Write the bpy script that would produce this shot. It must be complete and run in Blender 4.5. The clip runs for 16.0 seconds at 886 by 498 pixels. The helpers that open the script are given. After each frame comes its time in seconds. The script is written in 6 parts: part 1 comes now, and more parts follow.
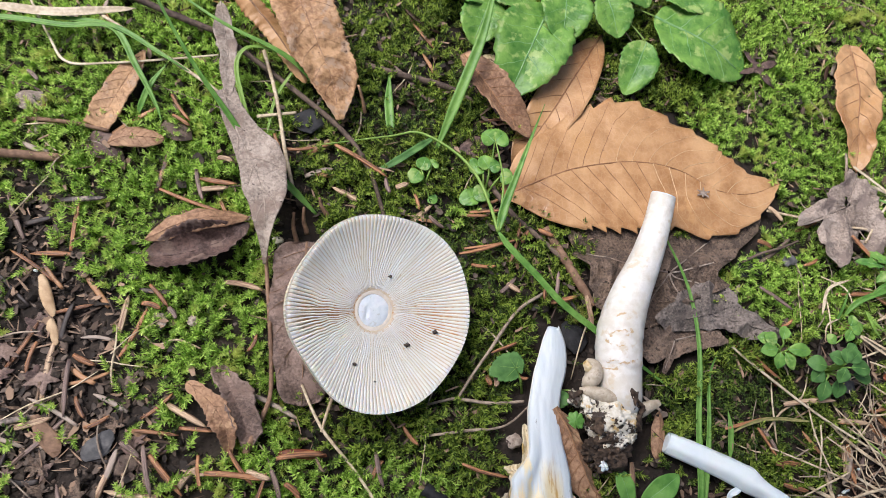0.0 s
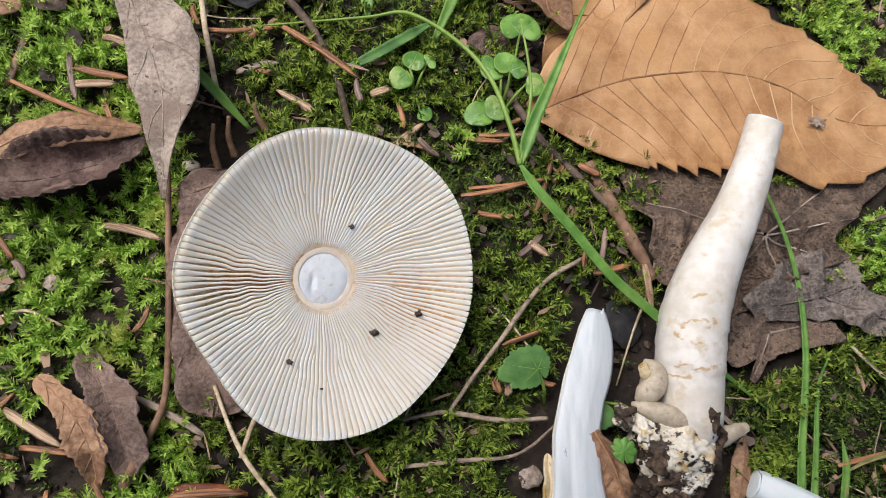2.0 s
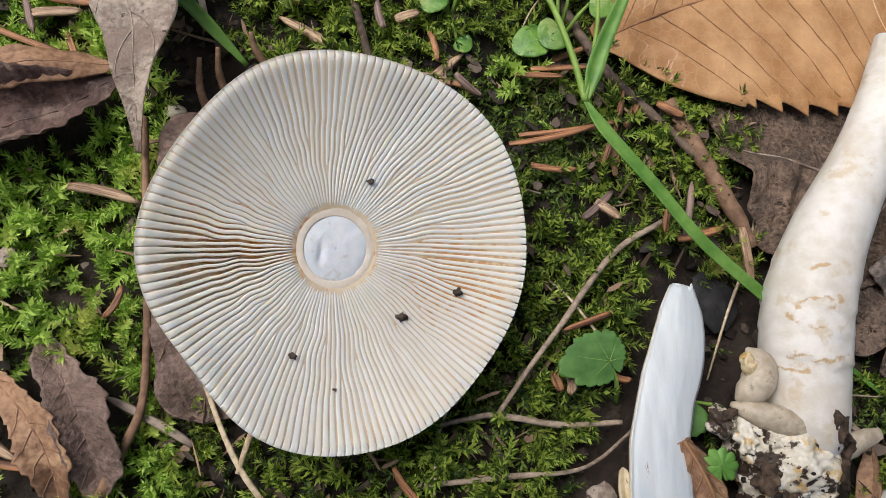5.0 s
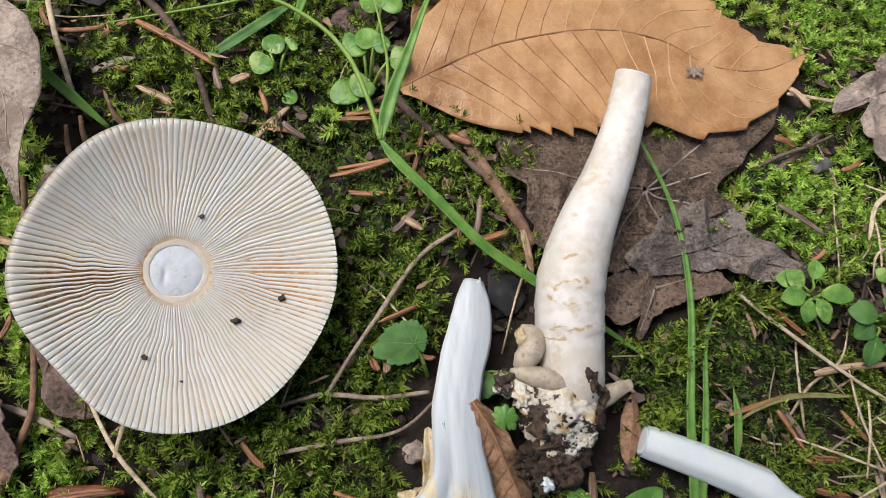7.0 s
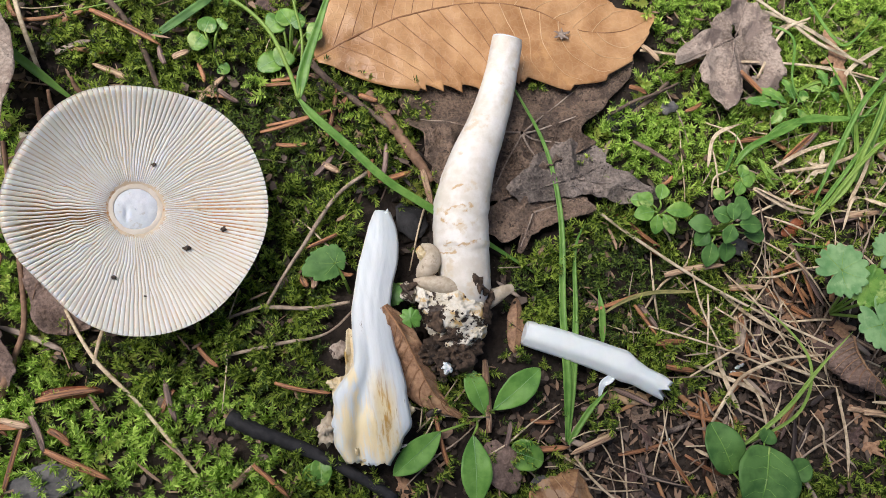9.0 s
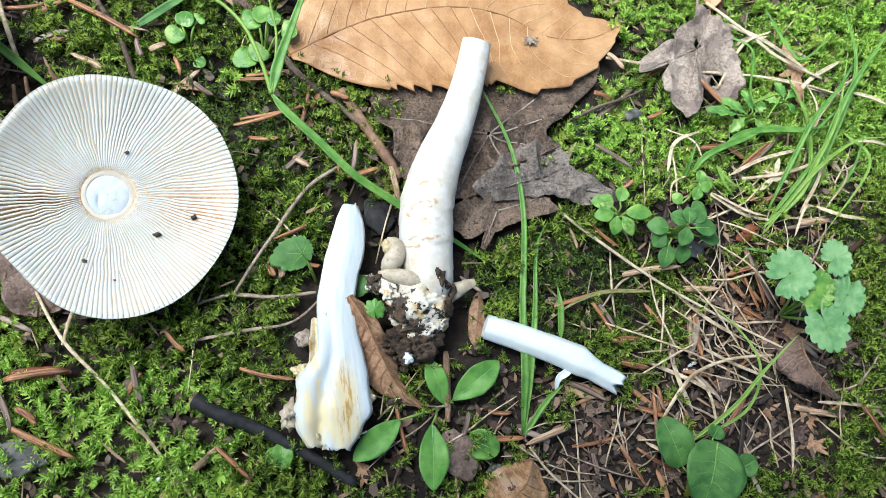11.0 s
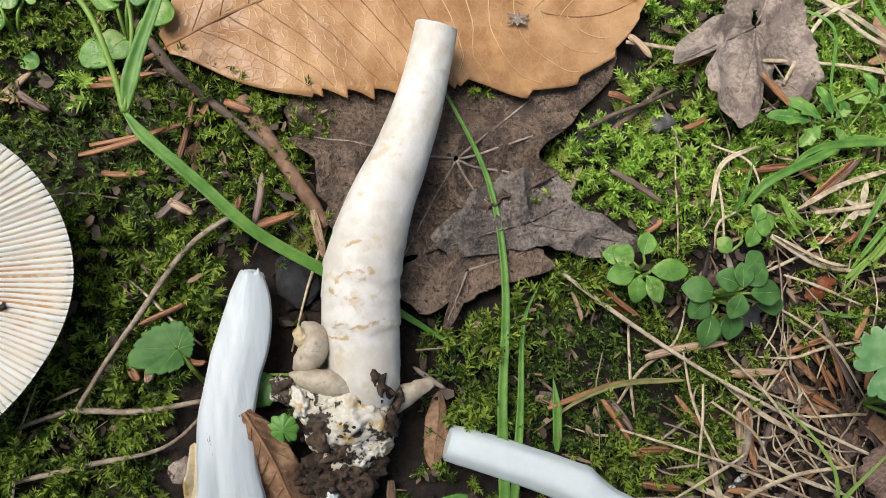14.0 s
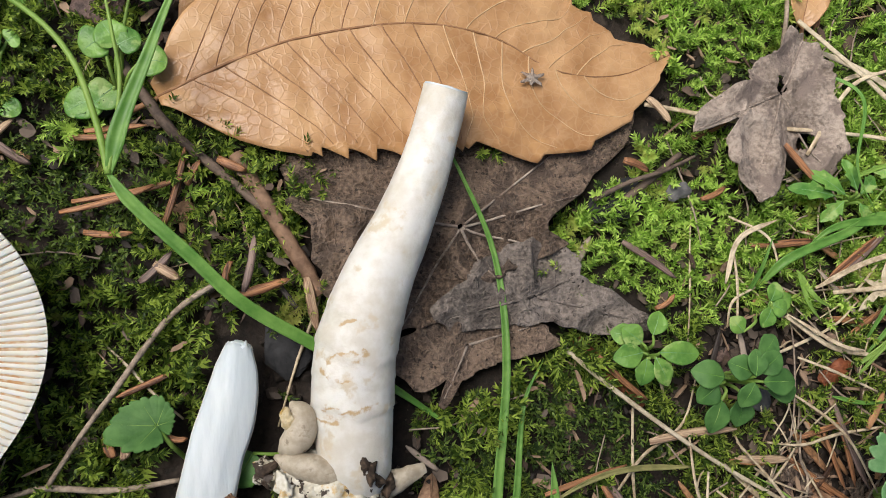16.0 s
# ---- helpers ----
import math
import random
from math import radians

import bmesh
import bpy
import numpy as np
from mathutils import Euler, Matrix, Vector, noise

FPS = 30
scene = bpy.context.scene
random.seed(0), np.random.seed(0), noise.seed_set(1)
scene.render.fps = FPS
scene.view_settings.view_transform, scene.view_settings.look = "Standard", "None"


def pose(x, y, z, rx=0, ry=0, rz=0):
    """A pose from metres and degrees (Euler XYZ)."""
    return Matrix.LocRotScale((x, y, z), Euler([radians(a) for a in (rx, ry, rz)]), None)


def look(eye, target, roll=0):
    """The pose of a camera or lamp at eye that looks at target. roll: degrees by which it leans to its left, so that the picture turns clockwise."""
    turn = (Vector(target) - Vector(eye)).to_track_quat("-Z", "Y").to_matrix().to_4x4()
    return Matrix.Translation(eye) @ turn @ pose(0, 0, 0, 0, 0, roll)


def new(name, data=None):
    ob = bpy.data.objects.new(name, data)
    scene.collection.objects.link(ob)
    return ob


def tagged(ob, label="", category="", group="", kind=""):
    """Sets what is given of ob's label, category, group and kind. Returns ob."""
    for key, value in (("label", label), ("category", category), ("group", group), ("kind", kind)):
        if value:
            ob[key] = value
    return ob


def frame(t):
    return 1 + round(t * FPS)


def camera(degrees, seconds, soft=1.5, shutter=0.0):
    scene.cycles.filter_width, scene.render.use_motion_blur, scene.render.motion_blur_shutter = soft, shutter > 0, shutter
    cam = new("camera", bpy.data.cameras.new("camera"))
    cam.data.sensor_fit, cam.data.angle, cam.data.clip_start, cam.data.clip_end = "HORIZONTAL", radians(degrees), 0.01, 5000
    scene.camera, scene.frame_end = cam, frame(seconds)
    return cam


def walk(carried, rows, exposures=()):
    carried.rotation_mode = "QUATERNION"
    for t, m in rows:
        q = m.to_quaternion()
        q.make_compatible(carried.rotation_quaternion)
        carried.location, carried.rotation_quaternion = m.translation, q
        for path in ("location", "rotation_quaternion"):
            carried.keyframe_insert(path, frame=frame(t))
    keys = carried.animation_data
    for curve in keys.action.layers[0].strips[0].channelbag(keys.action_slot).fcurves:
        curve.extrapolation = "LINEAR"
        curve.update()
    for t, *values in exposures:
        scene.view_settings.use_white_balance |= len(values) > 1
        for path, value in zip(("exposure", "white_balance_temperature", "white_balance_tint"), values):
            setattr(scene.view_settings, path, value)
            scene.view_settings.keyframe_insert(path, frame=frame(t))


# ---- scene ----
cam = camera(62.0, 16.0, soft=0.8, shutter=0.25)
PATH = [
    (0, (-0.05431, -0.10834, 0.35667), (-0.00364, -0.01353, 0.07659), 26.71),
    (0.5, (-0.03998, -0.10204, 0.32124), (0.01106, -0.00941, 0.04050), 27.60),
    (1, (-0.03572, -0.09222, 0.29420), (0.01586, -0.00538, 0.01172), 30.15),
    (1.5, (-0.03413, -0.08481, 0.26726), (0.01624, -0.00579, -0.01773), 32.74),
    (2, (-0.02904, -0.07151, 0.24341), (0.01932, 0.00138, -0.04356), 34.01),
    (2.5, (-0.03003, -0.06755, 0.21997), (0.01529, -0.00261, -0.06939), 35.41),
    (3, (-0.03188, -0.06649, 0.20902), (0.01137, -0.00560, -0.08154), 35.77),
    (3.5, (-0.02979, -0.06166, 0.19676), (0.01173, -0.00273, -0.09445), 35.45),
    (3.7, (-0.02805, -0.06175, 0.19462), (0.01405, -0.00324, -0.09659), 36.03),
    (5.8, (-0.01682, -0.06321, 0.19515), (0.01165, 0.00118, -0.09647), 23.02),
    (6, (-0.01388, -0.06375, 0.20049), (0.02019, -0.00028, -0.09074), 26.82),
    (6.5, (0.00219, -0.06905, 0.22617), (0.04021, -0.00316, -0.06402), 27.08),
    (7, (0.01462, -0.07615, 0.24750), (0.06230, -0.00895, -0.04096), 30.88),
    (7.5, (0.01444, -0.08831, 0.26810), (0.06912, -0.02152, -0.01921), 33.77),
    (8, (0.01844, -0.10528, 0.29258), (0.07435, -0.04110, 0.00491), 34.80),
    (8.5, (0.02595, -0.11134, 0.30165), (0.08332, -0.04955, 0.01374), 35.78),
    (9, (0.02518, -0.11161, 0.30152), (0.08529, -0.05192, 0.01373), 37.38),
    (9.5, (0.02616, -0.11233, 0.30081), (0.08990, -0.05330, 0.01367), 38.97),
    (10, (0.03447, -0.11721, 0.30896), (0.10176, -0.05799, 0.02267), 40.70),
    (10.2, (0.02989, -0.11914, 0.31348), (0.09758, -0.05943, 0.02738), 40.98),
    (12.3, (0.04010, -0.11071, 0.28330), (0.10014, -0.05131, -0.00457), 39.62),
    (12.5, (0.06036, -0.09944, 0.26780), (0.11720, -0.04529, -0.02175), 40.35),
    (13, (0.07251, -0.07584, 0.24345), (0.13109, -0.03212, -0.04750), 46.61),
    (13.5, (0.07725, -0.06997, 0.23450), (0.13729, -0.03051, -0.05677), 49.72),
    (14, (0.07686, -0.06148, 0.22914), (0.13614, -0.02144, -0.06221), 49.04),
    (14.5, (0.08279, -0.05183, 0.22153), (0.14132, -0.01405, -0.07027), 50.63),
    (15, (0.08437, -0.04161, 0.21279), (0.14275, -0.00593, -0.07931), 52.69),
    (15.5, (0.08741, -0.03230, 0.21817), (0.14515, 0.00282, -0.07411), 53.52),
    (16, (0.08016, -0.03428, 0.22049), (0.14042, 0.00042, -0.07134), 55.52),
]
EXPOSURES = [(0.0, 0.20, 6000, 14), (1.5, 0.10, 6250, 14), (3.0, -0.02, 6300, 12), (6.0, -0.08, 6300, 12), (7.5, 0.08, 6300, 13), (9.6, 0.18, 6250, 14), (10.0, 0.55, 6000, 9), (10.2, 0.65, 5800, 5), (12.3, 0.65, 5600, 1), (12.5, 0.60, 5600, 1), (12.75, 0.22, 6050, 6), (13.2, 0.15, 6200, 8), (14.0, 0.09, 6300, 9), (16.0, 0.03, 6350, 9)]
walk(cam, [(t, look(eye, target, roll)) for t, eye, target, roll in PATH], EXPOSURES)

# ---- light: soft overcast daylight under trees, brighter from the left ----
world = bpy.data.worlds.new("forest_sky")
scene.world = world
world.use_nodes = True
wn = world.node_tree
sky = wn.nodes.new("ShaderNodeTexSky")
sky.sky_type, sky.sun_disc = "NISHITA", False
SUN_UP, SUN_ROUND = 60.0, -58.0
sky.sun_elevation, sky.sun_rotation = radians(SUN_UP), radians(SUN_ROUND)
sky.air_density, sky.dust_density = 1.0, 6.0
wn.links.new(sky.outputs["Color"], wn.nodes["Background"].inputs["Color"])
wn.nodes["Background"].inputs["Strength"].default_value = 0.10
sun = new("sun", bpy.data.lights.new("sun", "SUN"))
sun.data.energy, sun.data.angle, sun.data.color = 3.25, radians(34), (1.0, 0.96, 0.92)
sun.rotation_euler = Vector((math.sin(radians(SUN_ROUND)) * math.cos(radians(SUN_UP)), math.cos(radians(SUN_ROUND)) * math.cos(radians(SUN_UP)), math.sin(radians(SUN_UP)))).to_track_quat("Z", "Y").to_euler()


# ---- materials ----
def surface(name, dark, light, fine=600.0, broad=60.0, rough=0.7, bump=0.3, height=0.0003, third=None, third_at=0.62, speck=None, speck_scale=900.0,
            speck_at=0.7, sss=0.0, thin=0.0, stretch=(1, 1, 1), island=0.0, stain=None, net=None, patches=None):
    """Two-scale varied surface: dark and light mixed by fine and broad noise, blotches of a third colour, specks, relief."""
    m = bpy.data.materials.new(name)
    m.use_nodes = True
    t = m.node_tree
    n, link = t.nodes, t.links.new
    b = n["Principled BSDF"]
    where = n.new("ShaderNodeTexCoord")
    info = n.new("ShaderNodeObjectInfo")
    shift = n.new("ShaderNodeVectorMath")
    shift.operation = "MULTIPLY_ADD"
    link(where.outputs["Object"], shift.inputs[0])
    shift.inputs[1].default_value = stretch
    link(info.outputs["Random"], shift.inputs[2])

    def cloud(scale, detail=5.0, roughness=0.6):
        c = n.new("ShaderNodeTexNoise")
        c.inputs["Scale"].default_value, c.inputs["Detail"].default_value, c.inputs["Roughness"].default_value = scale, detail, roughness
        link(shift.outputs[0], c.inputs["Vector"])
        return c.outputs["Fac"]

    def ramp(fac, low, high):
        r = n.new("ShaderNodeMapRange")
        r.interpolation_type = "SMOOTHSTEP"
        r.inputs["From Min"].default_value, r.inputs["From Max"].default_value = low, high
        link(fac, r.inputs["Value"])
        return r.outputs["Result"]

    def blend(fac, a, c):
        x = n.new("ShaderNodeMix")
        x.data_type = "RGBA"
        for socket, value in ((x.inputs["Factor"], fac), (x.inputs["A"], a), (x.inputs["B"], c)):
            if isinstance(value, (tuple, list)):
                socket.default_value = (*value, 1.0)
            else:
                link(value, socket)
        return x.outputs["Result"]

    tiny, wide = cloud(fine), cloud(broad, 3.0)
    both = n.new("ShaderNodeMath")
    both.operation = "MULTIPLY_ADD"
    link(tiny, both.inputs[0])
    both.inputs[1].default_value = 0.5
    half = n.new("ShaderNodeMath")
    half.operation = "MULTIPLY"
    link(wide, half.inputs[0])
    half.inputs[1].default_value = 0.5
    link(half.outputs[0], both.inputs[2])
    level = both.outputs[0]
    if island:
        geo = n.new("ShaderNodeNewGeometry")
        add = n.new("ShaderNodeMath")
        add.operation = "MULTIPLY_ADD"
        link(geo.outputs["Random Per Island"], add.inputs[0])
        add.inputs[1].default_value = island
        link(level, add.inputs[2])
        sub = n.new("ShaderNodeMath")
        sub.operation = "SUBTRACT"
        link(add.outputs[0], sub.inputs[0])
        sub.inputs[1].default_value = island / 2
        level = sub.outputs[0]
    colour = blend(ramp(level, 0.36, 0.64), dark, light)
    if third:
        colour = blend(ramp(cloud(broad * 2.3, 4.0), third_at - 0.05, third_at + 0.05), colour, third)
    if speck:
        colour = blend(ramp(cloud(speck_scale, 5.0, 0.65), speck_at - 0.02, speck_at + 0.02), colour, speck)
    ridge = None
    if net:
        net_scale, net_tint, net_amount = net
        cells = n.new("ShaderNodeTexVoronoi")
        cells.feature = "DISTANCE_TO_EDGE"
        cells.inputs["Scale"].default_value = net_scale
        wobble = n.new("ShaderNodeVectorMath")
        wobble.operation = "MULTIPLY_ADD"
        warp = n.new("ShaderNodeTexNoise")
        warp.inputs["Scale"].default_value = net_scale * 0.7
        link(shift.outputs[0], warp.inputs["Vector"])
        link(warp.outputs["Color"], wobble.inputs[0])
        wobble.inputs[1].default_value = (0.8 / net_scale,) * 3
        link(shift.outputs[0], wobble.inputs[2])
        link(wobble.outputs[0], cells.inputs["Vector"])
        ridge = n.new("ShaderNodeMapRange")
        ridge.inputs["From Min"].default_value, ridge.inputs["From Max"].default_value = 0.0, 0.10
        ridge.inputs["To Min"].default_value, ridge.inputs["To Max"].default_value = net_amount, 0.0
        link(cells.outputs["Distance"], ridge.inputs["Value"])
        colour = blend(ridge.outputs["Result"], colour, net_tint)
    if patches:
        stir = n.new("ShaderNodeTexNoise")
        stir.inputs["Scale"].default_value = 170.0
        link(where.outputs["Object"], stir.inputs["Vector"])
        wavy = n.new("ShaderNodeVectorMath")
        wavy.operation = "MULTIPLY_ADD"
        link(stir.outputs["Color"], wavy.inputs[0])
        wavy.inputs[1].default_value = (0.008, 0.008, 0.008)
        link(where.outputs["Object"], wavy.inputs[2])
    for spot, reach in patches[1] if patches else ():
        away = n.new("ShaderNodeVectorMath")
        away.operation = "SUBTRACT"
        link(wavy.outputs[0], away.inputs[0])
        away.inputs[1].default_value = [q + 0.004 for q in spot]
        squeeze = n.new("ShaderNodeVectorMath")
        squeeze.operation = "DIVIDE"
        link(away.outputs[0], squeeze.inputs[0])
        squeeze.inputs[1].default_value = reach
        far = n.new("ShaderNodeVectorMath")
        far.operation = "LENGTH"
        link(squeeze.outputs[0], far.inputs[0])
        torn = n.new("ShaderNodeMath")
        torn.operation = "MULTIPLY_ADD"
        link(cloud(420, 4.0, 0.7), torn.inputs[0])
        torn.inputs[1].default_value = 3.0
        link(far.outputs["Value"], torn.inputs[2])
        colour = blend(ramp(torn.outputs[0], 1.6, 2.4), patches[0], colour)
    if stain:
        spot, reach, tint = stain
        away = n.new("ShaderNodeVectorMath")
        away.operation = "SUBTRACT"
        link(where.outputs["Object"], away.inputs[0])
        away.inputs[1].default_value = spot
        squeeze = n.new("ShaderNodeVectorMath")
        squeeze.operation = "DIVIDE"
        link(away.outputs[0], squeeze.inputs[0])
        squeeze.inputs[1].default_value = reach
        far = n.new("ShaderNodeVectorMath")
        far.operation = "LENGTH"
        link(squeeze.outputs[0], far.inputs[0])
        rough_edge = n.new("ShaderNodeMath")
        rough_edge.operation = "MULTIPLY_ADD"
        link(cloud(140, 4.0, 0.7), rough_edge.inputs[0])
        rough_edge.inputs[1].default_value = 1.8
        link(far.outputs["Value"], rough_edge.inputs[2])
        colour = blend(ramp(rough_edge.outputs[0], 1.25, 1.95), blend(ramp(cloud(420, 4.0, 0.7), 0.43, 0.55), tint, (0.62, 0.53, 0.33)), colour)
    link(colour, b.inputs["Base Color"])
    gloss = n.new("ShaderNodeMapRange")
    gloss.inputs["To Min"].default_value, gloss.inputs["To Max"].default_value = rough - 0.12, min(rough + 0.12, 1.0)
    link(tiny, gloss.inputs["Value"])
    link(gloss.outputs["Result"], b.inputs["Roughness"])
    b.inputs["Specular IOR Level"].default_value = 0.35
    if sss:
        b.inputs["Subsurface Weight"].default_value = sss
        b.inputs["Subsurface Scale"].default_value = 0.003
        b.inputs["Subsurface Radius"].default_value = (1.0, 0.7, 0.45)
    if bump:
        relief = n.new("ShaderNodeBump")
        relief.inputs["Strength"].default_value, relief.inputs["Distance"].default_value = bump, height
        if ridge:
            total = n.new("ShaderNodeMath")
            link(tiny, total.inputs[0])
            link(ridge.outputs["Result"], total.inputs[1])
            link(total.outputs[0], relief.inputs["Height"])
        else:
            link(tiny, relief.inputs["Height"])
        link(relief.outputs["Normal"], b.inputs["Normal"])
    if thin:
        through_leaf = n.new("ShaderNodeBsdfTranslucent")
        link(colour, through_leaf.inputs["Color"])
        mix = n.new("ShaderNodeMixShader")
        mix.inputs[0].default_value = thin
        link(b.outputs[0], mix.inputs[1])
        link(through_leaf.outputs[0], mix.inputs[2])
        link(mix.outputs[0], n["Material Output"].inputs["Surface"])
    return m


PATCHES = [((-0.0018, 0.0215, 0.03), (0.0022, 0.0011, 0.03)), ((-0.0035, 0.0129, 0.03), (0.0090, 0.0009, 0.03)), ((-0.0080, 0.0085, 0.03), (0.0010, 0.0026, 0.03)), ((-0.0035, 0.0068, 0.03), (0.0024, 0.0009, 0.03)), ((0.0015, 0.0118, 0.03), (0.0024, 0.0016, 0.03)), ((-0.0015, -0.0024, 0.03), (0.0070, 0.0011, 0.03)), ((-0.0065, 0.0000, 0.03), (0.0026, 0.0010, 0.03)), ((-0.0090, -0.0038, 0.03), (0.0065, 0.0007, 0.03))]
SOIL = surface("dark_soil", (0.009, 0.0065, 0.005), (0.032, 0.023, 0.017), 500, 40, 0.9, 0.9, 0.0008, third=(0.048, 0.036, 0.027))
CRUMB = surface("soil_crumbs", (0.014, 0.010, 0.007), (0.075, 0.055, 0.041), 700, 90, 0.85, 0.9, 0.0006, island=0.5)
CAKE = surface("caked_soil", (0.026, 0.017, 0.011), (0.125, 0.084, 0.055), 420, 70, 0.85, 1.0, 0.0008)
MOSS = surface("moss", (0.065, 0.12, 0.018), (0.44, 0.57, 0.095), 260, 26, 0.5, 0.0, third=(0.34, 0.36, 0.085), third_at=0.66, thin=0.45, island=0.85)
# yellower moss, its colour also raised to stand in for stronger light
MOSS_YELLOW_LIT = surface("yellow_lit_moss", (0.21, 0.36, 0.05), (0.69, 0.90, 0.21), 260, 26, 0.5, 0.0, third=(0.60, 0.66, 0.17), third_at=0.61, thin=0.5, island=0.85)
MOSS_DARK = surface("creeping_moss", (0.025, 0.05, 0.009), (0.15, 0.225, 0.036), 300, 30, 0.55, 0.0, thin=0.2, island=0.6)
GILL = surface("cream_gills", (0.785, 0.70, 0.565), (0.84, 0.785, 0.70), 160, 24, 0.72, 0.2, 0.0001, sss=0.6)
GILL_BASE = surface("gill_flesh", (0.62, 0.46, 0.29), (0.71, 0.575, 0.41), 300, 50, 0.6, 0.2, 0.0002, sss=0.3, patches=((0.50, 0.235, 0.075), [((-0.016, -0.004, 0.027), (0.030, 0.012, 0.04)), ((0.031, -0.008, 0.012), (0.022, 0.016, 0.04))]))
SCAR_FLESH = surface("broken_flesh", (0.64, 0.675, 0.695), (0.75, 0.775, 0.78), 420, 160, 0.4, 0.4, 0.0005, third=(0.60, 0.60, 0.57), third_at=0.66, sss=0.3)
CAP_SKIN = surface("pale_cap_skin", (0.62, 0.50, 0.28), (0.80, 0.70, 0.48), 300, 40, 0.4, 0.2, 0.0001, sss=0.15)
FLESH = surface("white_flesh", (0.67, 0.735, 0.735), (0.72, 0.775, 0.77), 350, 60, 0.36, 0.3, 0.0003, sss=0.25)
SCAR_RING = surface("scar_ring", (0.66, 0.56, 0.44), (0.77, 0.68, 0.56), 400, 60, 0.5, 0.3, 0.0002, sss=0.2)
STEM_SKIN = surface("stem_skin", (0.56, 0.505, 0.405), (0.68, 0.65, 0.58), 260, 45, 0.5, 0.6, 0.0005, third=(0.55, 0.46, 0.31), third_at=0.66, sss=0.2)
BELTED_SKIN = surface("belted_stem_skin", (0.565, 0.53, 0.455), (0.68, 0.665, 0.62), 260, 60, 0.5, 0.7, 0.0006, third=(0.56, 0.49, 0.37), third_at=0.64, sss=0.2, patches=((0.46, 0.33, 0.175), PATCHES))
VOLVA = surface("bulb_flesh", (0.46, 0.41, 0.29), (0.72, 0.69, 0.60), 500, 80, 0.55, 0.35, 0.0005, third=(0.54, 0.37, 0.15), third_at=0.585, speck=(0.045, 0.030, 0.02), speck_scale=150, speck_at=0.552)
STAIN = surface("yellowed_flesh", (0.50, 0.39, 0.21), (0.64, 0.55, 0.38), 800, 80, 0.5, 0.6, 0.0006, third=(0.40, 0.27, 0.09), third_at=0.58, speck=(0.05, 0.035, 0.02), speck_scale=500, speck_at=0.66, sss=0.1)
LOBE = surface("grey_volva_lobe", (0.33, 0.275, 0.195), (0.50, 0.435, 0.335), 500, 110, 0.42, 0.4, 0.0004, third=(0.27, 0.22, 0.155), third_at=0.64, sss=0.1)
TAN = surface("tan_dry_leaf", (0.32, 0.155, 0.057), (0.565, 0.34, 0.163), 70, 16, 0.33, 0.6, 0.0008, third=(0.49, 0.275, 0.115), third_at=0.6, speck=(0.25, 0.12, 0.05), speck_scale=420, speck_at=0.73, thin=0.12, net=(330, (0.68, 0.49, 0.30), 0.13))
PALE_VEIN = surface("pale_leaf_vein", (0.46, 0.29, 0.14), (0.64, 0.45, 0.26), 400, 60, 0.5, 0.3)
TAN_VEIN = surface("leaf_vein", (0.21, 0.10, 0.042), (0.34, 0.185, 0.09), 400, 60, 0.6, 0.3)
DARK_LEAF = surface("decayed_leaf", (0.05, 0.033, 0.023), (0.27, 0.19, 0.135), 800, 45, 0.5, 1.0, 0.0016, third=(0.095, 0.067, 0.05), third_at=0.56, speck=(0.04, 0.028, 0.021), speck_scale=420, speck_at=0.61, thin=0.05, net=(360, (0.38, 0.30, 0.23), 0.17))
WITHERED = surface("withered_leaf", (0.17, 0.13, 0.10), (0.46, 0.375, 0.305), 800, 45, 0.6, 0.9, 0.0010, third=(0.22, 0.17, 0.14), third_at=0.57, speck=(0.06, 0.043, 0.036), speck_scale=260, speck_at=0.68, thin=0.08)
ASH_LEAF = surface("ash_decayed_leaf", (0.055, 0.045, 0.038), (0.27, 0.225, 0.19), 800, 60, 0.6, 1.0, 0.0011, third=(0.115, 0.093, 0.078), third_at=0.57, speck=(0.045, 0.035, 0.028), speck_scale=420, speck_at=0.62, net=(330, (0.35, 0.30, 0.25), 0.15))
GREY_LEAF = surface("grey_brown_leaf", (0.19, 0.147, 0.115), (0.48, 0.40, 0.325), 750, 45, 0.6, 0.9, 0.0009, third=(0.24, 0.18, 0.14), third_at=0.57, speck=(0.065, 0.043, 0.034), speck_scale=170, speck_at=0.66, thin=0.08, net=(300, (0.47, 0.395, 0.325), 0.10))
DUN_LEAF = surface("dun_leaf", (0.095, 0.064, 0.05), (0.29, 0.205, 0.165), 750, 45, 0.62, 0.9, 0.0009, third=(0.20, 0.135, 0.105), third_at=0.58, speck=(0.05, 0.03, 0.024), speck_scale=260, speck_at=0.68, thin=0.06)
MOTTLED = surface("mottled_tan_leaf", (0.23, 0.115, 0.05), (0.54, 0.33, 0.165), 500, 50, 0.5, 0.7, 0.0008, third=(0.40, 0.27, 0.17), third_at=0.58, speck=(0.085, 0.04, 0.022), speck_scale=230, speck_at=0.67, thin=0.1)
OLIVE = surface("olive_grass", (0.12, 0.12, 0.04), (0.27, 0.25, 0.09), 300, 40, 0.5, 0.3, 0.0002)
BROWN_LEAF = surface("brown_dry_leaf", (0.17, 0.088, 0.048), (0.43, 0.26, 0.15), 600, 34, 0.6, 0.6, 0.0006, third=(0.50, 0.32, 0.18), speck=(0.06, 0.03, 0.02), speck_scale=200, speck_at=0.72, thin=0.1)
PURPLE_LEAF = surface("purplish_leaf", (0.045, 0.026, 0.022), (0.17, 0.108, 0.088), 650, 50, 0.6, 0.9, 0.0008, third=(0.20, 0.14, 0.11), third_at=0.6, thin=0.05)
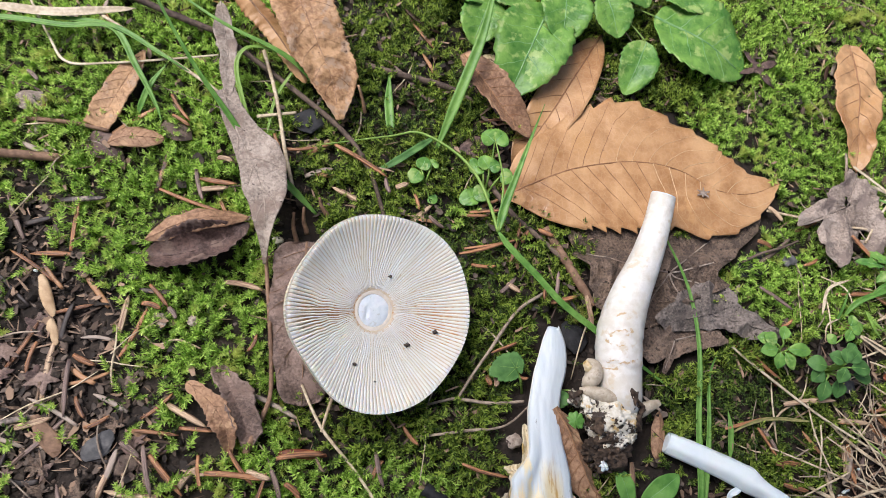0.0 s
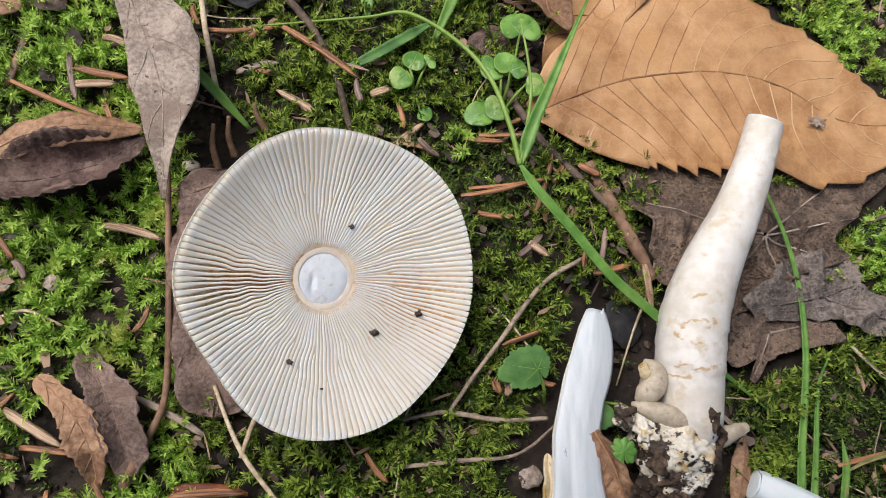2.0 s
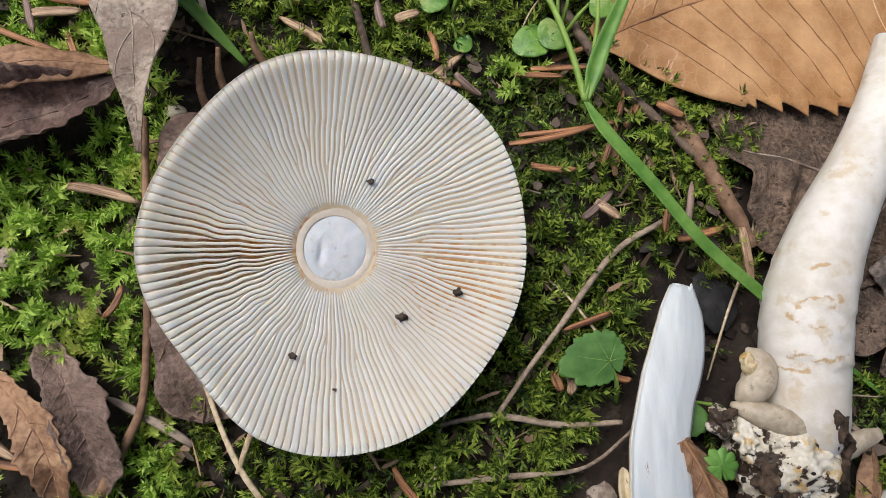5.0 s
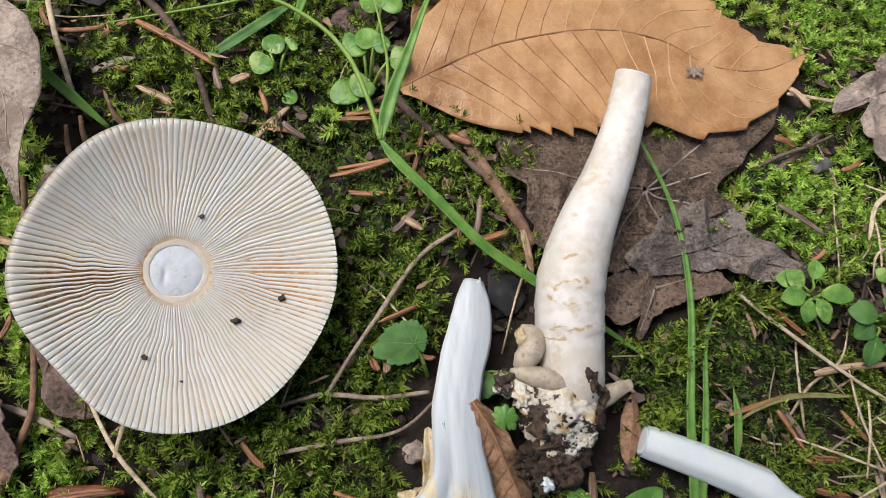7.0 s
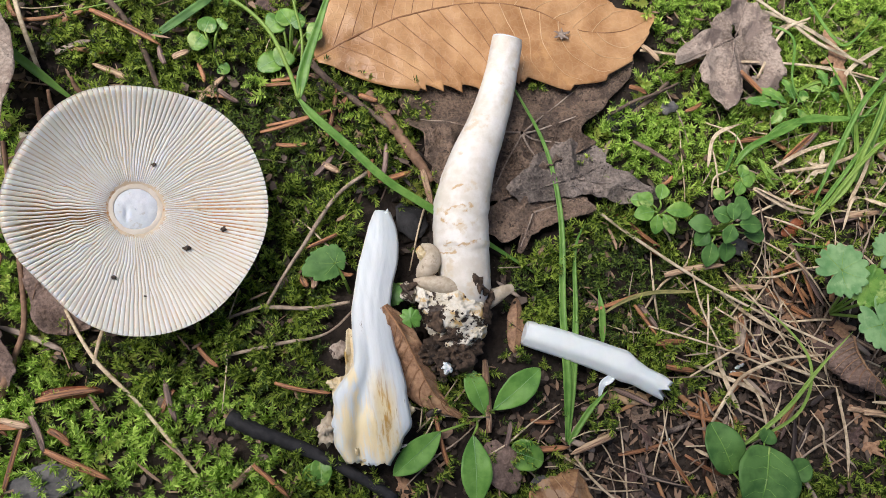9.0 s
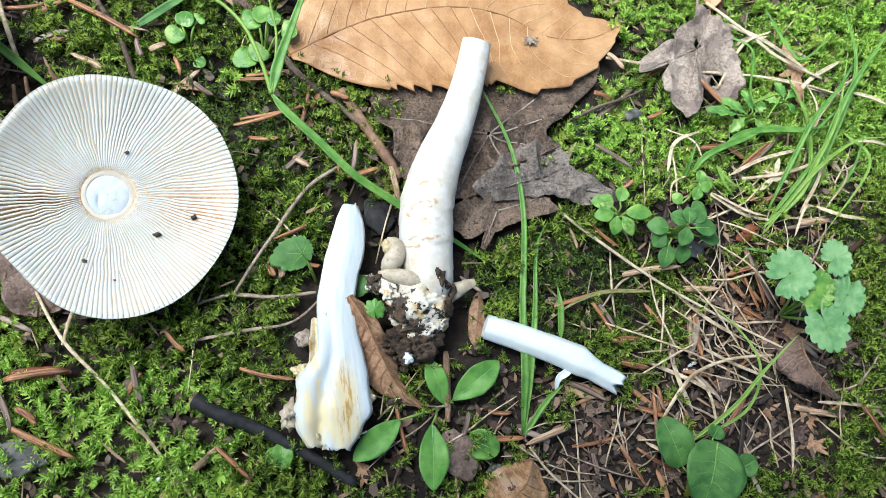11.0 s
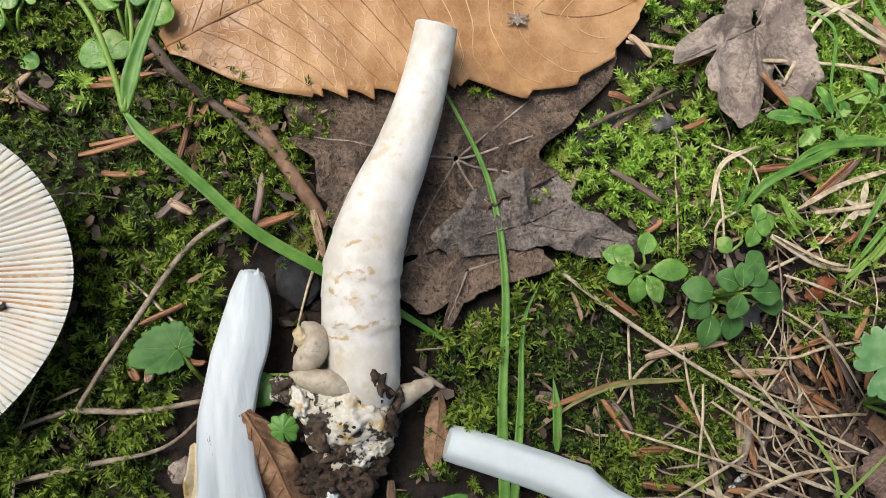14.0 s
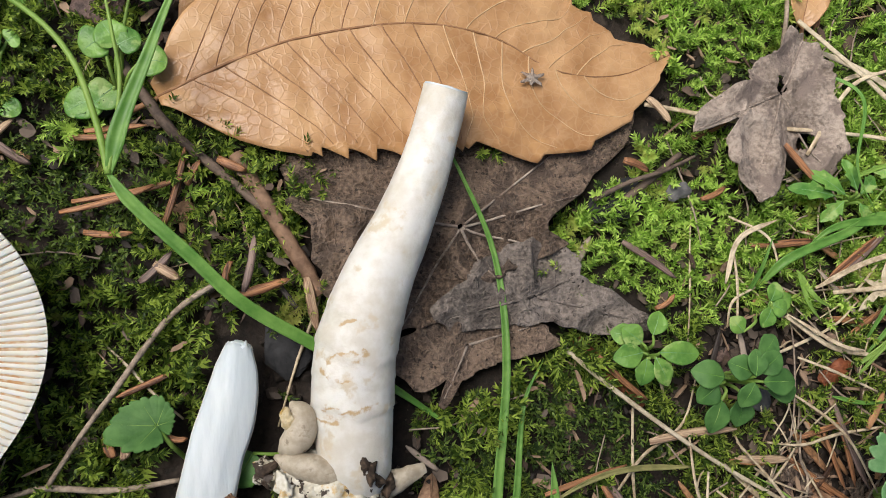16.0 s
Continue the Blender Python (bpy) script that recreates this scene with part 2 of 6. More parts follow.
GRASS = surface("grass_blade", (0.10, 0.25, 0.04), (0.22, 0.41, 0.085), 200, 30, 0.42, 0.25, 0.0002, thin=0.3)
PALE_GRASS = surface("young_grass", (0.22, 0.38, 0.06), (0.34, 0.50, 0.12), 200, 30, 0.45, 0.2, 0.0002, thin=0.35)
HERB = surface("herb_leaf", (0.085, 0.23, 0.04), (0.24, 0.44, 0.085), 200, 55, 0.31, 0.9, 0.0010, third=(0.36, 0.50, 0.15), third_at=0.60, thin=0.25)
HERB_BRIGHT = surface("bright_herb_leaf", (0.10, 0.265, 0.045), (0.21, 0.43, 0.09), 170, 40, 0.36, 0.6, 0.0008, thin=0.25)
STALK = surface("grey_stalk", (0.17, 0.125, 0.09), (0.42, 0.335, 0.25), 700, 60, 0.65, 0.6, 0.0004)
HERB_PALE = surface("pale_herb_leaf", (0.15, 0.33, 0.12), (0.30, 0.50, 0.22), 200, 50, 0.45, 0.7, 0.0006, third=(0.34, 0.52, 0.25), thin=0.25)
HERB_DARK = surface("dark_herb_leaf", (0.05, 0.14, 0.03), (0.125, 0.27, 0.066), 160, 40, 0.55, 0.6, 0.0006, thin=0.2)
PALE_STRAW = surface("bleached_straw", (0.36, 0.29, 0.185), (0.62, 0.53, 0.38), 500, 60, 0.5, 0.5, 0.0003)
STRAW = surface("dry_straw", (0.30, 0.22, 0.13), (0.66, 0.55, 0.38), 500, 60, 0.55, 0.5, 0.0003)
NEEDLE = surface("dry_needle", (0.065, 0.026, 0.015), (0.46, 0.22, 0.10), 2400, 900, 0.44, 0.8, 0.0004, stretch=(0.03, 1, 1))
NEEDLE_PALE = surface("pale_needle", (0.18, 0.10, 0.06), (0.60, 0.44, 0.28), 2400, 900, 0.5, 0.8, 0.0004, stretch=(0.03, 1, 1))
NEEDLE_GREY = surface("old_needle", (0.07, 0.045, 0.038), (0.30, 0.21, 0.17), 2000, 700, 0.5, 0.8, 0.0004, stretch=(0.03, 1, 1))
TWIG = surface("twig_bark", (0.05, 0.034, 0.026), (0.16, 0.115, 0.085), 420, 60, 0.8, 0.8, 0.0006)
BARK = surface("reddish_twig_bark", (0.13, 0.075, 0.045), (0.28, 0.17, 0.105), 420, 60, 0.75, 0.7, 0.0005)
SPLIT_FLESH = surface("split_flesh", (0.48, 0.53, 0.545), (0.585, 0.625, 0.63), 420, 120, 0.42, 0.4, 0.0005, stretch=(1, 0.10, 1), sss=0.25, stain=((0.0032, -0.021, 0.017), (0.0052, 0.022, 0.04), (0.43, 0.25, 0.06)), speck=(0.06, 0.04, 0.02), speck_scale=420, speck_at=0.685, patches=((0.70, 0.59, 0.36), [((-0.009, -0.029, 0.017), (0.016, 0.018, 0.06)), ((0.003, -0.036, 0.017), (0.016, 0.010, 0.06)), ((-0.008, -0.008, 0.017), (0.003, 0.012, 0.06))]))
CUT_FLESH = surface("bluish_cut_flesh", (0.54, 0.61, 0.65), (0.66, 0.71, 0.74), 350, 60, 0.45, 0.3, 0.0002, sss=0.3)
RED_WOOD = surface("red_rotten_wood", (0.12, 0.03, 0.012), (0.30, 0.10, 0.04), 400, 60, 0.55, 0.6, 0.0004)
CHAR = surface("blackened_twig", (0.008, 0.008, 0.009), (0.03, 0.03, 0.032), 420, 60, 0.7, 0.7, 0.0005)
WOOD = surface("pale_wood", (0.36, 0.23, 0.12), (0.55, 0.40, 0.24), 300, 60, 0.7, 0.5, 0.0004)
STONE = surface("dark_pebble", (0.05, 0.05, 0.052), (0.13, 0.125, 0.12), 300, 80, 0.7, 0.5, 0.0003)


# ---- mesh tools; all sizes in millimetres ----
MM = 0.001


def mesh(name, verts, faces, material, smooth=True):
    me = bpy.data.meshes.new(name)
    v = np.asarray(verts, float) * MM
    if isinstance(faces, np.ndarray):
        me.vertices.add(len(v))
        me.vertices.foreach_set("co", v.ravel())
        k = faces.shape[1]
        me.loops.add(faces.size)
        me.loops.foreach_set("vertex_index", faces.ravel().astype(np.int32))
        me.polygons.add(len(faces))
        me.polygons.foreach_set("loop_start", np.arange(0, faces.size, k, dtype=np.int32))
        me.update(calc_edges=True)
        me.validate()
    else:
        me.from_pydata(v.tolist(), [], [list(map(int, f)) for f in faces])
        me.update()
    me.polygons.foreach_set("use_smooth", [smooth] * len(me.polygons))
    me.materials.append(material)
    return me


def thing(name, at, label, category, group=""):
    """An Empty that carries the parts of a thing; at in millimetres."""
    ob = new(name)
    ob.location = Vector(at) * MM
    ob.empty_display_size = 0.01
    return tagged(ob, label, category, group)


def base_of(ob):
    p = Vector((0, 0, 0))
    while ob:
        p += ob.location
        ob = ob.parent
    return np.array(p) / MM


def part(name, shape, material, parent, label="", smooth=True):
    """One mesh, given in world millimetres, under a thing or a part."""
    verts, faces = shape
    ob = new(name, mesh(name, np.asarray(verts, float) - base_of(parent), faces, material, smooth))
    ob.parent = parent
    if label:
        tagged(ob, label)
    return ob


def solo(name, shape, material, label, category, group="", kind="", smooth=True):
    """A thing of one mesh, with its origin at its middle."""
    verts, faces = shape
    verts = np.asarray(verts, float)
    mid = verts.mean(0)
    ob = new(name, mesh(name, verts - mid, faces, material, smooth))
    ob.location = Vector(mid) * MM
    return tagged(ob, label, category, group, kind)


def lattice(seed):
    return np.random.RandomState(seed).rand(64, 64)


TABLES = [lattice(s) for s in range(6)]


def value(x, y, size, table=0):
    """Smooth value noise, 0 to 1, with cells of the given size in millimetres."""
    g = TABLES[table % 6]
    x, y = np.asarray(x, float) / size + 100.3, np.asarray(y, float) / size + 100.7
    i, j = np.floor(x).astype(int), np.floor(y).astype(int)
    u, v = x - i, y - j
    u, v = u * u * (3 - 2 * u), v * v * (3 - 2 * v)
    a, b, c, d = g[i % 64, j % 64], g[(i + 1) % 64, j % 64], g[i % 64, (j + 1) % 64], g[(i + 1) % 64, (j + 1) % 64]
    return (a * (1 - u) + b * u) * (1 - v) + (c * (1 - u) + d * u) * v


def fractal(x, y, size, table=0, octaves=4):
    return sum(value(x, y, size / 2**k, table + k) / 2**k for k in range(octaves)) / (2 - 2.0 ** (1 - octaves))


def spline(points, n):
    """A smooth curve through a few points, n samples."""
    p = np.array(points, float)
    if len(p) == 2:
        return p[0] + np.linspace(0, 1, n)[:, None] * (p[1] - p[0])
    ext = np.vstack([2 * p[0] - p[1], p, 2 * p[-1] - p[-2]])
    t = np.linspace(0, len(p) - 1, n)
    i = np.minimum(t.astype(int), len(p) - 2)
    u = (t - i)[:, None]
    a, b, c, d = ext[i], ext[i + 1], ext[i + 2], ext[i + 3]
    return 0.5 * (2 * b + (c - a) * u + (2 * a - 5 * b + 4 * c - d) * u**2 + (3 * b - a - 3 * c + d) * u**3)


def frames_along(path):
    t = np.gradient(path, axis=0)
    t /= np.linalg.norm(t, axis=1)[:, None] + 1e-9
    side = np.cross(t, [0, 0, 1.0])
    flat = np.linalg.norm(side, axis=1) < 1e-3
    side[flat] = (1, 0, 0)
    side /= np.linalg.norm(side, axis=1)[:, None]
    return t, side, np.cross(side, t)


def tube(points, radii, sides=8, n=None, wobble=0.0, seed=0, squash=1.0):
    """A closed tube along a smooth path; radii as a few values along it."""
    n = n or max(2, 5 * (len(points) - 1) + 1)
    path = spline(points, n)
    r = np.interp(np.linspace(0, 1, n), np.linspace(0, 1, len(radii)), radii)
    t, side, up = frames_along(path)
    a = np.linspace(0, 2 * np.pi, sides, endpoint=False)
    rng = np.random.RandomState(seed)
    rr = r[:, None] * (1 + wobble * (rng.rand(n, sides) - 0.5))
    v = path[:, None] + rr[..., None] * (np.cos(a)[None, :, None] * side[:, None] + squash * np.sin(a)[None, :, None] * up[:, None])
    faces = [(i * sides + j, i * sides + (j + 1) % sides, (i + 1) * sides + (j + 1) % sides, (i + 1) * sides + j) for i in range(n - 1) for j in range(sides)]
    faces += [tuple(range(sides))[::-1], tuple((n - 1) * sides + j for j in range(sides))]
    return v.reshape(-1, 3), faces


def shell(grid, thick, keep=None, wrap=False):
    """A sheet with thickness from a grid of points; keep: which of its cells stand; wrap: its last column is its first."""
    grid = grid[:, :-1] if wrap else grid
    nu, nv = grid.shape[:2]
    du, dv = np.gradient(grid, axis=0), np.roll(grid, -1, 1) - np.roll(grid, 1, 1) if wrap else np.gradient(grid, axis=1)
    normal = np.cross(du, dv)
    normal /= np.linalg.norm(normal, axis=2)[..., None] + 1e-9
    top, low = grid + normal * thick / 2, grid - normal * thick / 2
    total = nu * nv
    i, j = np.meshgrid(np.arange(nu - 1), np.arange(nv if wrap else nv - 1), indexing="ij")
    if keep is not None:
        i, j = i[keep], j[keep]
    i, j = i.ravel(), j.ravel()
    k = (j + 1) % nv
    quads = np.stack([i * nv + j, (i + 1) * nv + j, (i + 1) * nv + k, i * nv + k], 1)
    edges = {}
    for q in quads.tolist():
        for a, b in zip(q, q[1:] + q[:1]):
            if (b, a) in edges:
                del edges[(b, a)]
            else:
                edges[(a, b)] = 1
    rim = np.array([(b, a, a + total, b + total) for a, b in edges])
    faces = np.vstack([quads, quads[:, ::-1] + total, rim])
    return np.vstack([top.reshape(-1, 3), low.reshape(-1, 3)]), faces


def blade_grid(points, half, lead=0.9, power=0.8, teeth=0, tooth=0.0, fold=0.0, cup=0.0, ripple=0.0, ripple_size=14.0, seed=0, nu=None, nv=13, tilt=0.0, tooth_from=0.1, margin=0.06, crumple=0.0, left=None, right=None):
    """The grid of a leaf along a smooth spine: half width, where it is widest (lead), teeth on the margin, V fold, cup and ripples."""
    nu = nu or max(24, teeth * 6)
    u = np.linspace(0, 1, nu)
    path = spline(points, nu)
    t, side, up = frames_along(path)
    v = np.linspace(-1, 1, nv)
    w = half * np.sin(np.pi * u**lead) ** power
    w = w + 0.15
    rng = np.random.RandomState(seed)
    grid = np.zeros((nu, nv, 3))
    for sgn in (-1, 1):
        phase = rng.rand()
        saw = (u * teeth + phase) % 1.0
        edge = right if sgn > 0 else left
        if edge:
            w = np.maximum(np.interp(u, np.linspace(0, 1, len(edge)), edge), 0.15)
            w = np.convolve(np.pad(w, 4, "edge"), np.ones(9) / 9, "valid")
        bite = tooth * np.maximum(w, 0.6 * half * np.clip((1 - u) * 9, 0, 1)) if edge else tooth * w
        ww = np.maximum(w - bite * (1 - saw**1.6) * (u > tooth_from), 0.12) * (1 + margin * (fractal(u * 100 + 13 * seed, 0 * u + 5 * sgn, 18, seed + sgn, 4) - 0.5) * 2.5)
        cols = v >= 0 if sgn > 0 else v < 0
        grid[:, cols] = path[:, None] + (ww[:, None] * v[cols])[..., None] * side[:, None]
    dist = np.abs(v)[None, :] * w[:, None]
    lift = fold * dist + cup * dist**2 / half + tilt * v[None, :] * w[:, None]
    waves = ripple * (fractal(grid[..., 0] + 37 * seed, grid[..., 1], ripple_size, seed, 3) - 0.5) * 2 * (0.3 + 0.7 * np.abs(v)[None, :])
    waves = waves + crumple * (fractal(grid[..., 0], grid[..., 1] + 19 * seed, 6.0, seed + 1, 3) - 0.5) * 2 + crumple * (np.abs(value(grid[..., 0] + 7 * seed, grid[..., 1], 9.0, seed + 2) - 0.5) - 0.25) * 2
    grid += (lift + waves)[..., None] * up[:, None]
    return grid


def ragged(grid, amount, size=7.0, seed=0):
    """Cells that stand after decay: holes by noise."""
    m = grid[:-1, :-1]
    return fractal(m[..., 0] + 51 * seed, m[..., 1], size, seed, 3) > amount


def palm_grid(center, lobes, nr=14, na=120, ripple=2.0, seed=0, floor=0.25, drop=0.0, jag=0.06):
    """The grid of a lobed leaf round its stalk; lobes: (angle, length, width) in degrees and millimetres."""
    a = np.linspace(0, 2 * np.pi, na)
    r = lobes(a) if callable(lobes) else np.full(na, floor * max(l for _, l, _ in lobes))
    for angle, length, width in () if callable(lobes) else lobes:
        off = (np.degrees(a) - angle + 180) % 360 - 180
        r = np.maximum(r, length * np.maximum(0, 1 - (np.abs(off) / width) ** 1.15))
    r *= 1 + jag * (value(np.degrees(a), 0 * a, 5.0, seed) - 0.5) * 2
    s = np.linspace(0.02, 1, nr)
    x = center[0] + s[:, None] * r * np.cos(a)
    y = center[1] + s[:, None] * r * np.sin(a)
    z = center[2] + ripple * (fractal(x + 31 * seed, y, 24, seed, 3) - 0.5) * 2 - drop * s[:, None] ** 2 + 0.5 * (1 - s[:, None])
    return np.stack([x, y, z + 0 * x], -1)


def blob(center, radii, seed=0, rough=0.25, size=6.0, rings=14, sides=20, turn=0.0):
    """A lumpy closed body."""
    th, ph = np.linspace(0.001, np.pi - 0.001, rings), np.linspace(0, 2 * np.pi, sides, endpoint=False)
    d = np.stack([np.sin(th)[:, None] * np.cos(ph), np.sin(th)[:, None] * np.sin(ph), np.cos(th)[:, None] + 0 * ph], -1)
    p = d * np.array(radii)
    bump = np.array([[noise.fractal(Vector(q) / size + Vector((seed * 7.1, seed * 3.3, 0)), 1.0, 2.0, 4) for q in row] for row in p])
    p = p * (1 + rough * bump)[..., None]
    c, s = np.cos(radians(turn)), np.sin(radians(turn))
    p = np.stack([c * p[..., 0] - s * p[..., 1], s * p[..., 0] + c * p[..., 1], p[..., 2]], -1) + np.array(center)
    faces = [(i * sides + j, (i + 1) * sides + j, (i + 1) * sides + (j + 1) % sides, i * sides + (j + 1) % sides) for i in range(rings - 1) for j in range(sides)]
    faces += [tuple(range(sides)), tuple((rings - 1) * sides + j for j in range(sides))[::-1]]
    return p.reshape(-1, 3), faces


# ---- the ground ----
def bare(x, y):
    """How far the soil lies bare of moss, 0 to 1."""
    b = np.exp(-(((x + 185) / 42) ** 2 + ((y + 20) / 48) ** 2)) + 1.15 * np.exp(-(((x + 160) / 52) ** 2 + ((y + 92) / 36) ** 2))
    b = b + np.exp(-(((x - 170) / 60) ** 2 + ((y + 155) / 32) ** 2)) + 0.95 * np.exp(-(((x - 250) / 40) ** 2 + ((y + 105) / 50) ** 2))
    b = b + 0.8 * np.exp(-(((x - 76) / 12) ** 2 + ((y + 30) / 14) ** 2)) + 0.7 * np.exp(-(((x - 60) / 60) ** 2 + ((y - 110) / 26) ** 2))
    b = b + 0.6 * np.exp(-(((x + 75) / 22) ** 2 + ((y - 45) / 35) ** 2)) + 0.35 * np.exp(-(((x + 60) / 50) ** 2 + ((y + 125) / 22) ** 2))
    b = b + 0.6 * np.exp(-(((x - 235) / 30) ** 2 + ((y + 45) / 22) ** 2)) + 0.7 * np.exp(-(((x - 105) / 40) ** 2 + ((y + 125) / 20) ** 2))
    b = b + 0.7 * np.exp(-(((x - 232) / 55) ** 2 + ((y + 128) / 40) ** 2))
    return np.clip(b + 1.8 * (fractal(x, y, 30, 2, 4) - 0.58), 0, 1)


def ground_z(x, y):
    x, y = np.asarray(x, float), np.asarray(y, float)
    near = np.exp(-((np.hypot(x - 60, y) / 700) ** 4))
    z = near * (7 * (fractal(x, y, 70, 1, 3) - 0.5) + 4.5 * (fractal(x, y, 16, 3, 4) - 0.5)) - 5.0 - 0.5 * bare(x, y)
    return z - 3 * np.exp(-(((x - 100) / 32) ** 2 + ((y + 55) / 34) ** 2)) + 4 * np.exp(-(((x + 32) / 24) ** 2 + ((y + 22) / 24) ** 2)) - 6 * np.exp(-(((x + 67) / 11) ** 2 + ((y - 27) / 13) ** 2))


def spread(low, high, step, far):
    core = np.arange(low, high + step, step)
    reach = np.cumsum(step * 1.35 ** np.arange(1, 40))
    reach = reach[reach < far]
    return np.concatenate([low - reach[::-1], core, high + reach])


gx, gy = spread(-245, 350, 2.3, 60000), spread(-215, 205, 2.3, 60000)
X, Y = np.meshgrid(gx, gy, indexing="ij")
Z = ground_z(X, Y)
ny = len(gy)
i, j = np.meshgrid(np.arange(len(gx) - 1), np.arange(ny - 1), indexing="ij")
i, j = i.ravel(), j.ravel()
ground = new("ground", mesh("ground", np.stack([X, Y, Z], -1).reshape(-1, 3), np.stack([i * ny + j, (i + 1) * ny + j, (i + 1) * ny + j + 1, i * ny + j + 1], 1), SOIL))
tagged(ground, "dark damp forest soil with litter and moss", "ground", kind="structure")


def height(x, y):
    return float(ground_z(x, y))


# ---- the upturned cap ----
CAP_AT, SCAR_R = np.array((-23.6, -29.0, 33.4)), 9.4
CAP_N = np.array((0.347, -0.247, 1.0))
CAP_N /= np.linalg.norm(CAP_N)
CAP_U = np.cross((0, 1, 0), CAP_N)
CAP_U /= np.linalg.norm(CAP_U)
CAP_V = np.cross(CAP_N, CAP_U)
CAP_SHIFT = np.array((-2.4, 0.6))  # the scar lies a little off the middle


def cap_rim(a):
    """The rim's radius: nearly round, with a flattened side."""
    r = 44.2 + 0.12 * np.cos(a) + 0.25 * np.sin(a) + 0.34 * np.sin(2 * a) - 0.08 * np.cos(3 * a) + 0.78 * np.sin(3 * a)
    r = r + 0.32 * np.cos(4 * a) + 0.28 * np.sin(4 * a) - 0.32 * np.cos(5 * a) - 0.29 * np.sin(5 * a) + 0.31 * np.cos(6 * a)
    return r - 1.2 * np.exp(-((((a - radians(-143)) + np.pi) % (2 * np.pi) - np.pi) / 0.3) ** 2)


def cap_depth(s, a):
    """Depth under the rim's plane; s runs from 0 at the scar's edge to 1 at the rim."""
    wave = 1.1 * np.sin(2 * a + 1.2) + 0.7 * np.sin(3 * a + 0.4) + 0.4 * np.sin(7 * a)
    return 7.2 * (1 - s**2.2) + 0.9 * np.exp(-s / 0.10) + wave * s**2 * 0.8 + 0.4 * np.maximum(0, s - 0.95) / 0.05


def cap_point(s, a, down):
    r = SCAR_R + s * (cap_rim(a) - SCAR_R)
    drift = (1 - np.clip(s, 0, 1))
    x = r * np.cos(a) + CAP_SHIFT[0] * drift
    y = r * np.sin(a) + CAP_SHIFT[1] * drift
    return CAP_AT + x[..., None] * CAP_U + y[..., None] * CAP_V - down[..., None] * CAP_N


cap = thing("mushroom", CAP_AT - 24 * CAP_N, "upturned cream mushroom cap with pale gills on moss", "mushroom")
na = 144
ang = np.linspace(0, 2 * np.pi, na + 1)
s = np.concatenate([np.linspace(-0.06, 0.3, 18), np.linspace(0.33, 1.006, 26)])
SS, AA = np.meshgrid(s, ang, indexing="ij")


def torn_side(a):
    """1 where the gills stand apart, on the side by which the stem came off; less on the far side."""
    off = (a - radians(189) + np.pi) % (2 * np.pi) - np.pi
    return np.exp(-((off / radians(19)) ** 2))


def open_side(a):
    off = (a + radians(6) + np.pi) % (2 * np.pi) - np.pi
    return np.exp(-((off / radians(32)) ** 2))


inside = np.clip(SS * 4, 0, 1) * np.clip((0.97 - SS) * 8, 0, 1)
flesh_grid = cap_point(SS, AA, cap_depth(np.clip(SS, 0, 1), AA) + 0.47 + 1.25 * torn_side(AA) * inside + 1.0 * np.clip(-SS / 0.06, 0, 1) + 2.0 * np.clip((SS - 0.965) / 0.045, 0, 1) ** 2)
part("gill_bed", shell(flesh_grid, 0.6, wrap=True), GILL_BASE, cap, "warm cream flesh between the gills")
prof = np.array([(0.90, 6.2), (0.95, 5.6), (0.985, 5.3), (0.985, 6.6), (0.95, 9.6), (0.84, 13.5), (0.66, 18.5), (0.42, 21.8), (0.15, 23.5), (-0.1, 24.2), (-0.262, 24.5)])
steps = spline(np.c_[prof, 0 * prof[:, 0]], 30)
wave = 1.1 * np.sin(2 * ang + 1.2) + 0.7 * np.sin(3 * ang + 0.4) + 0.4 * np.sin(7 * ang)
crimp = 0.25 * np.sin(ang * 84) * np.exp(-np.abs(steps[:, 1:2] - 1.0) / 1.6)
skin_grid = cap_point(steps[:, :1] + 0 * ang + crimp * 0.012, ang + 0 * steps[:, :1], steps[:, 1:2] + wave * np.clip(steps[:, :1], 0, 1) ** 2 * 0.8 + crimp)
part("cap_skin", shell(skin_grid, 0.5, wrap=True), CAP_SKIN, cap, "pale straw-yellow skin at the rim")

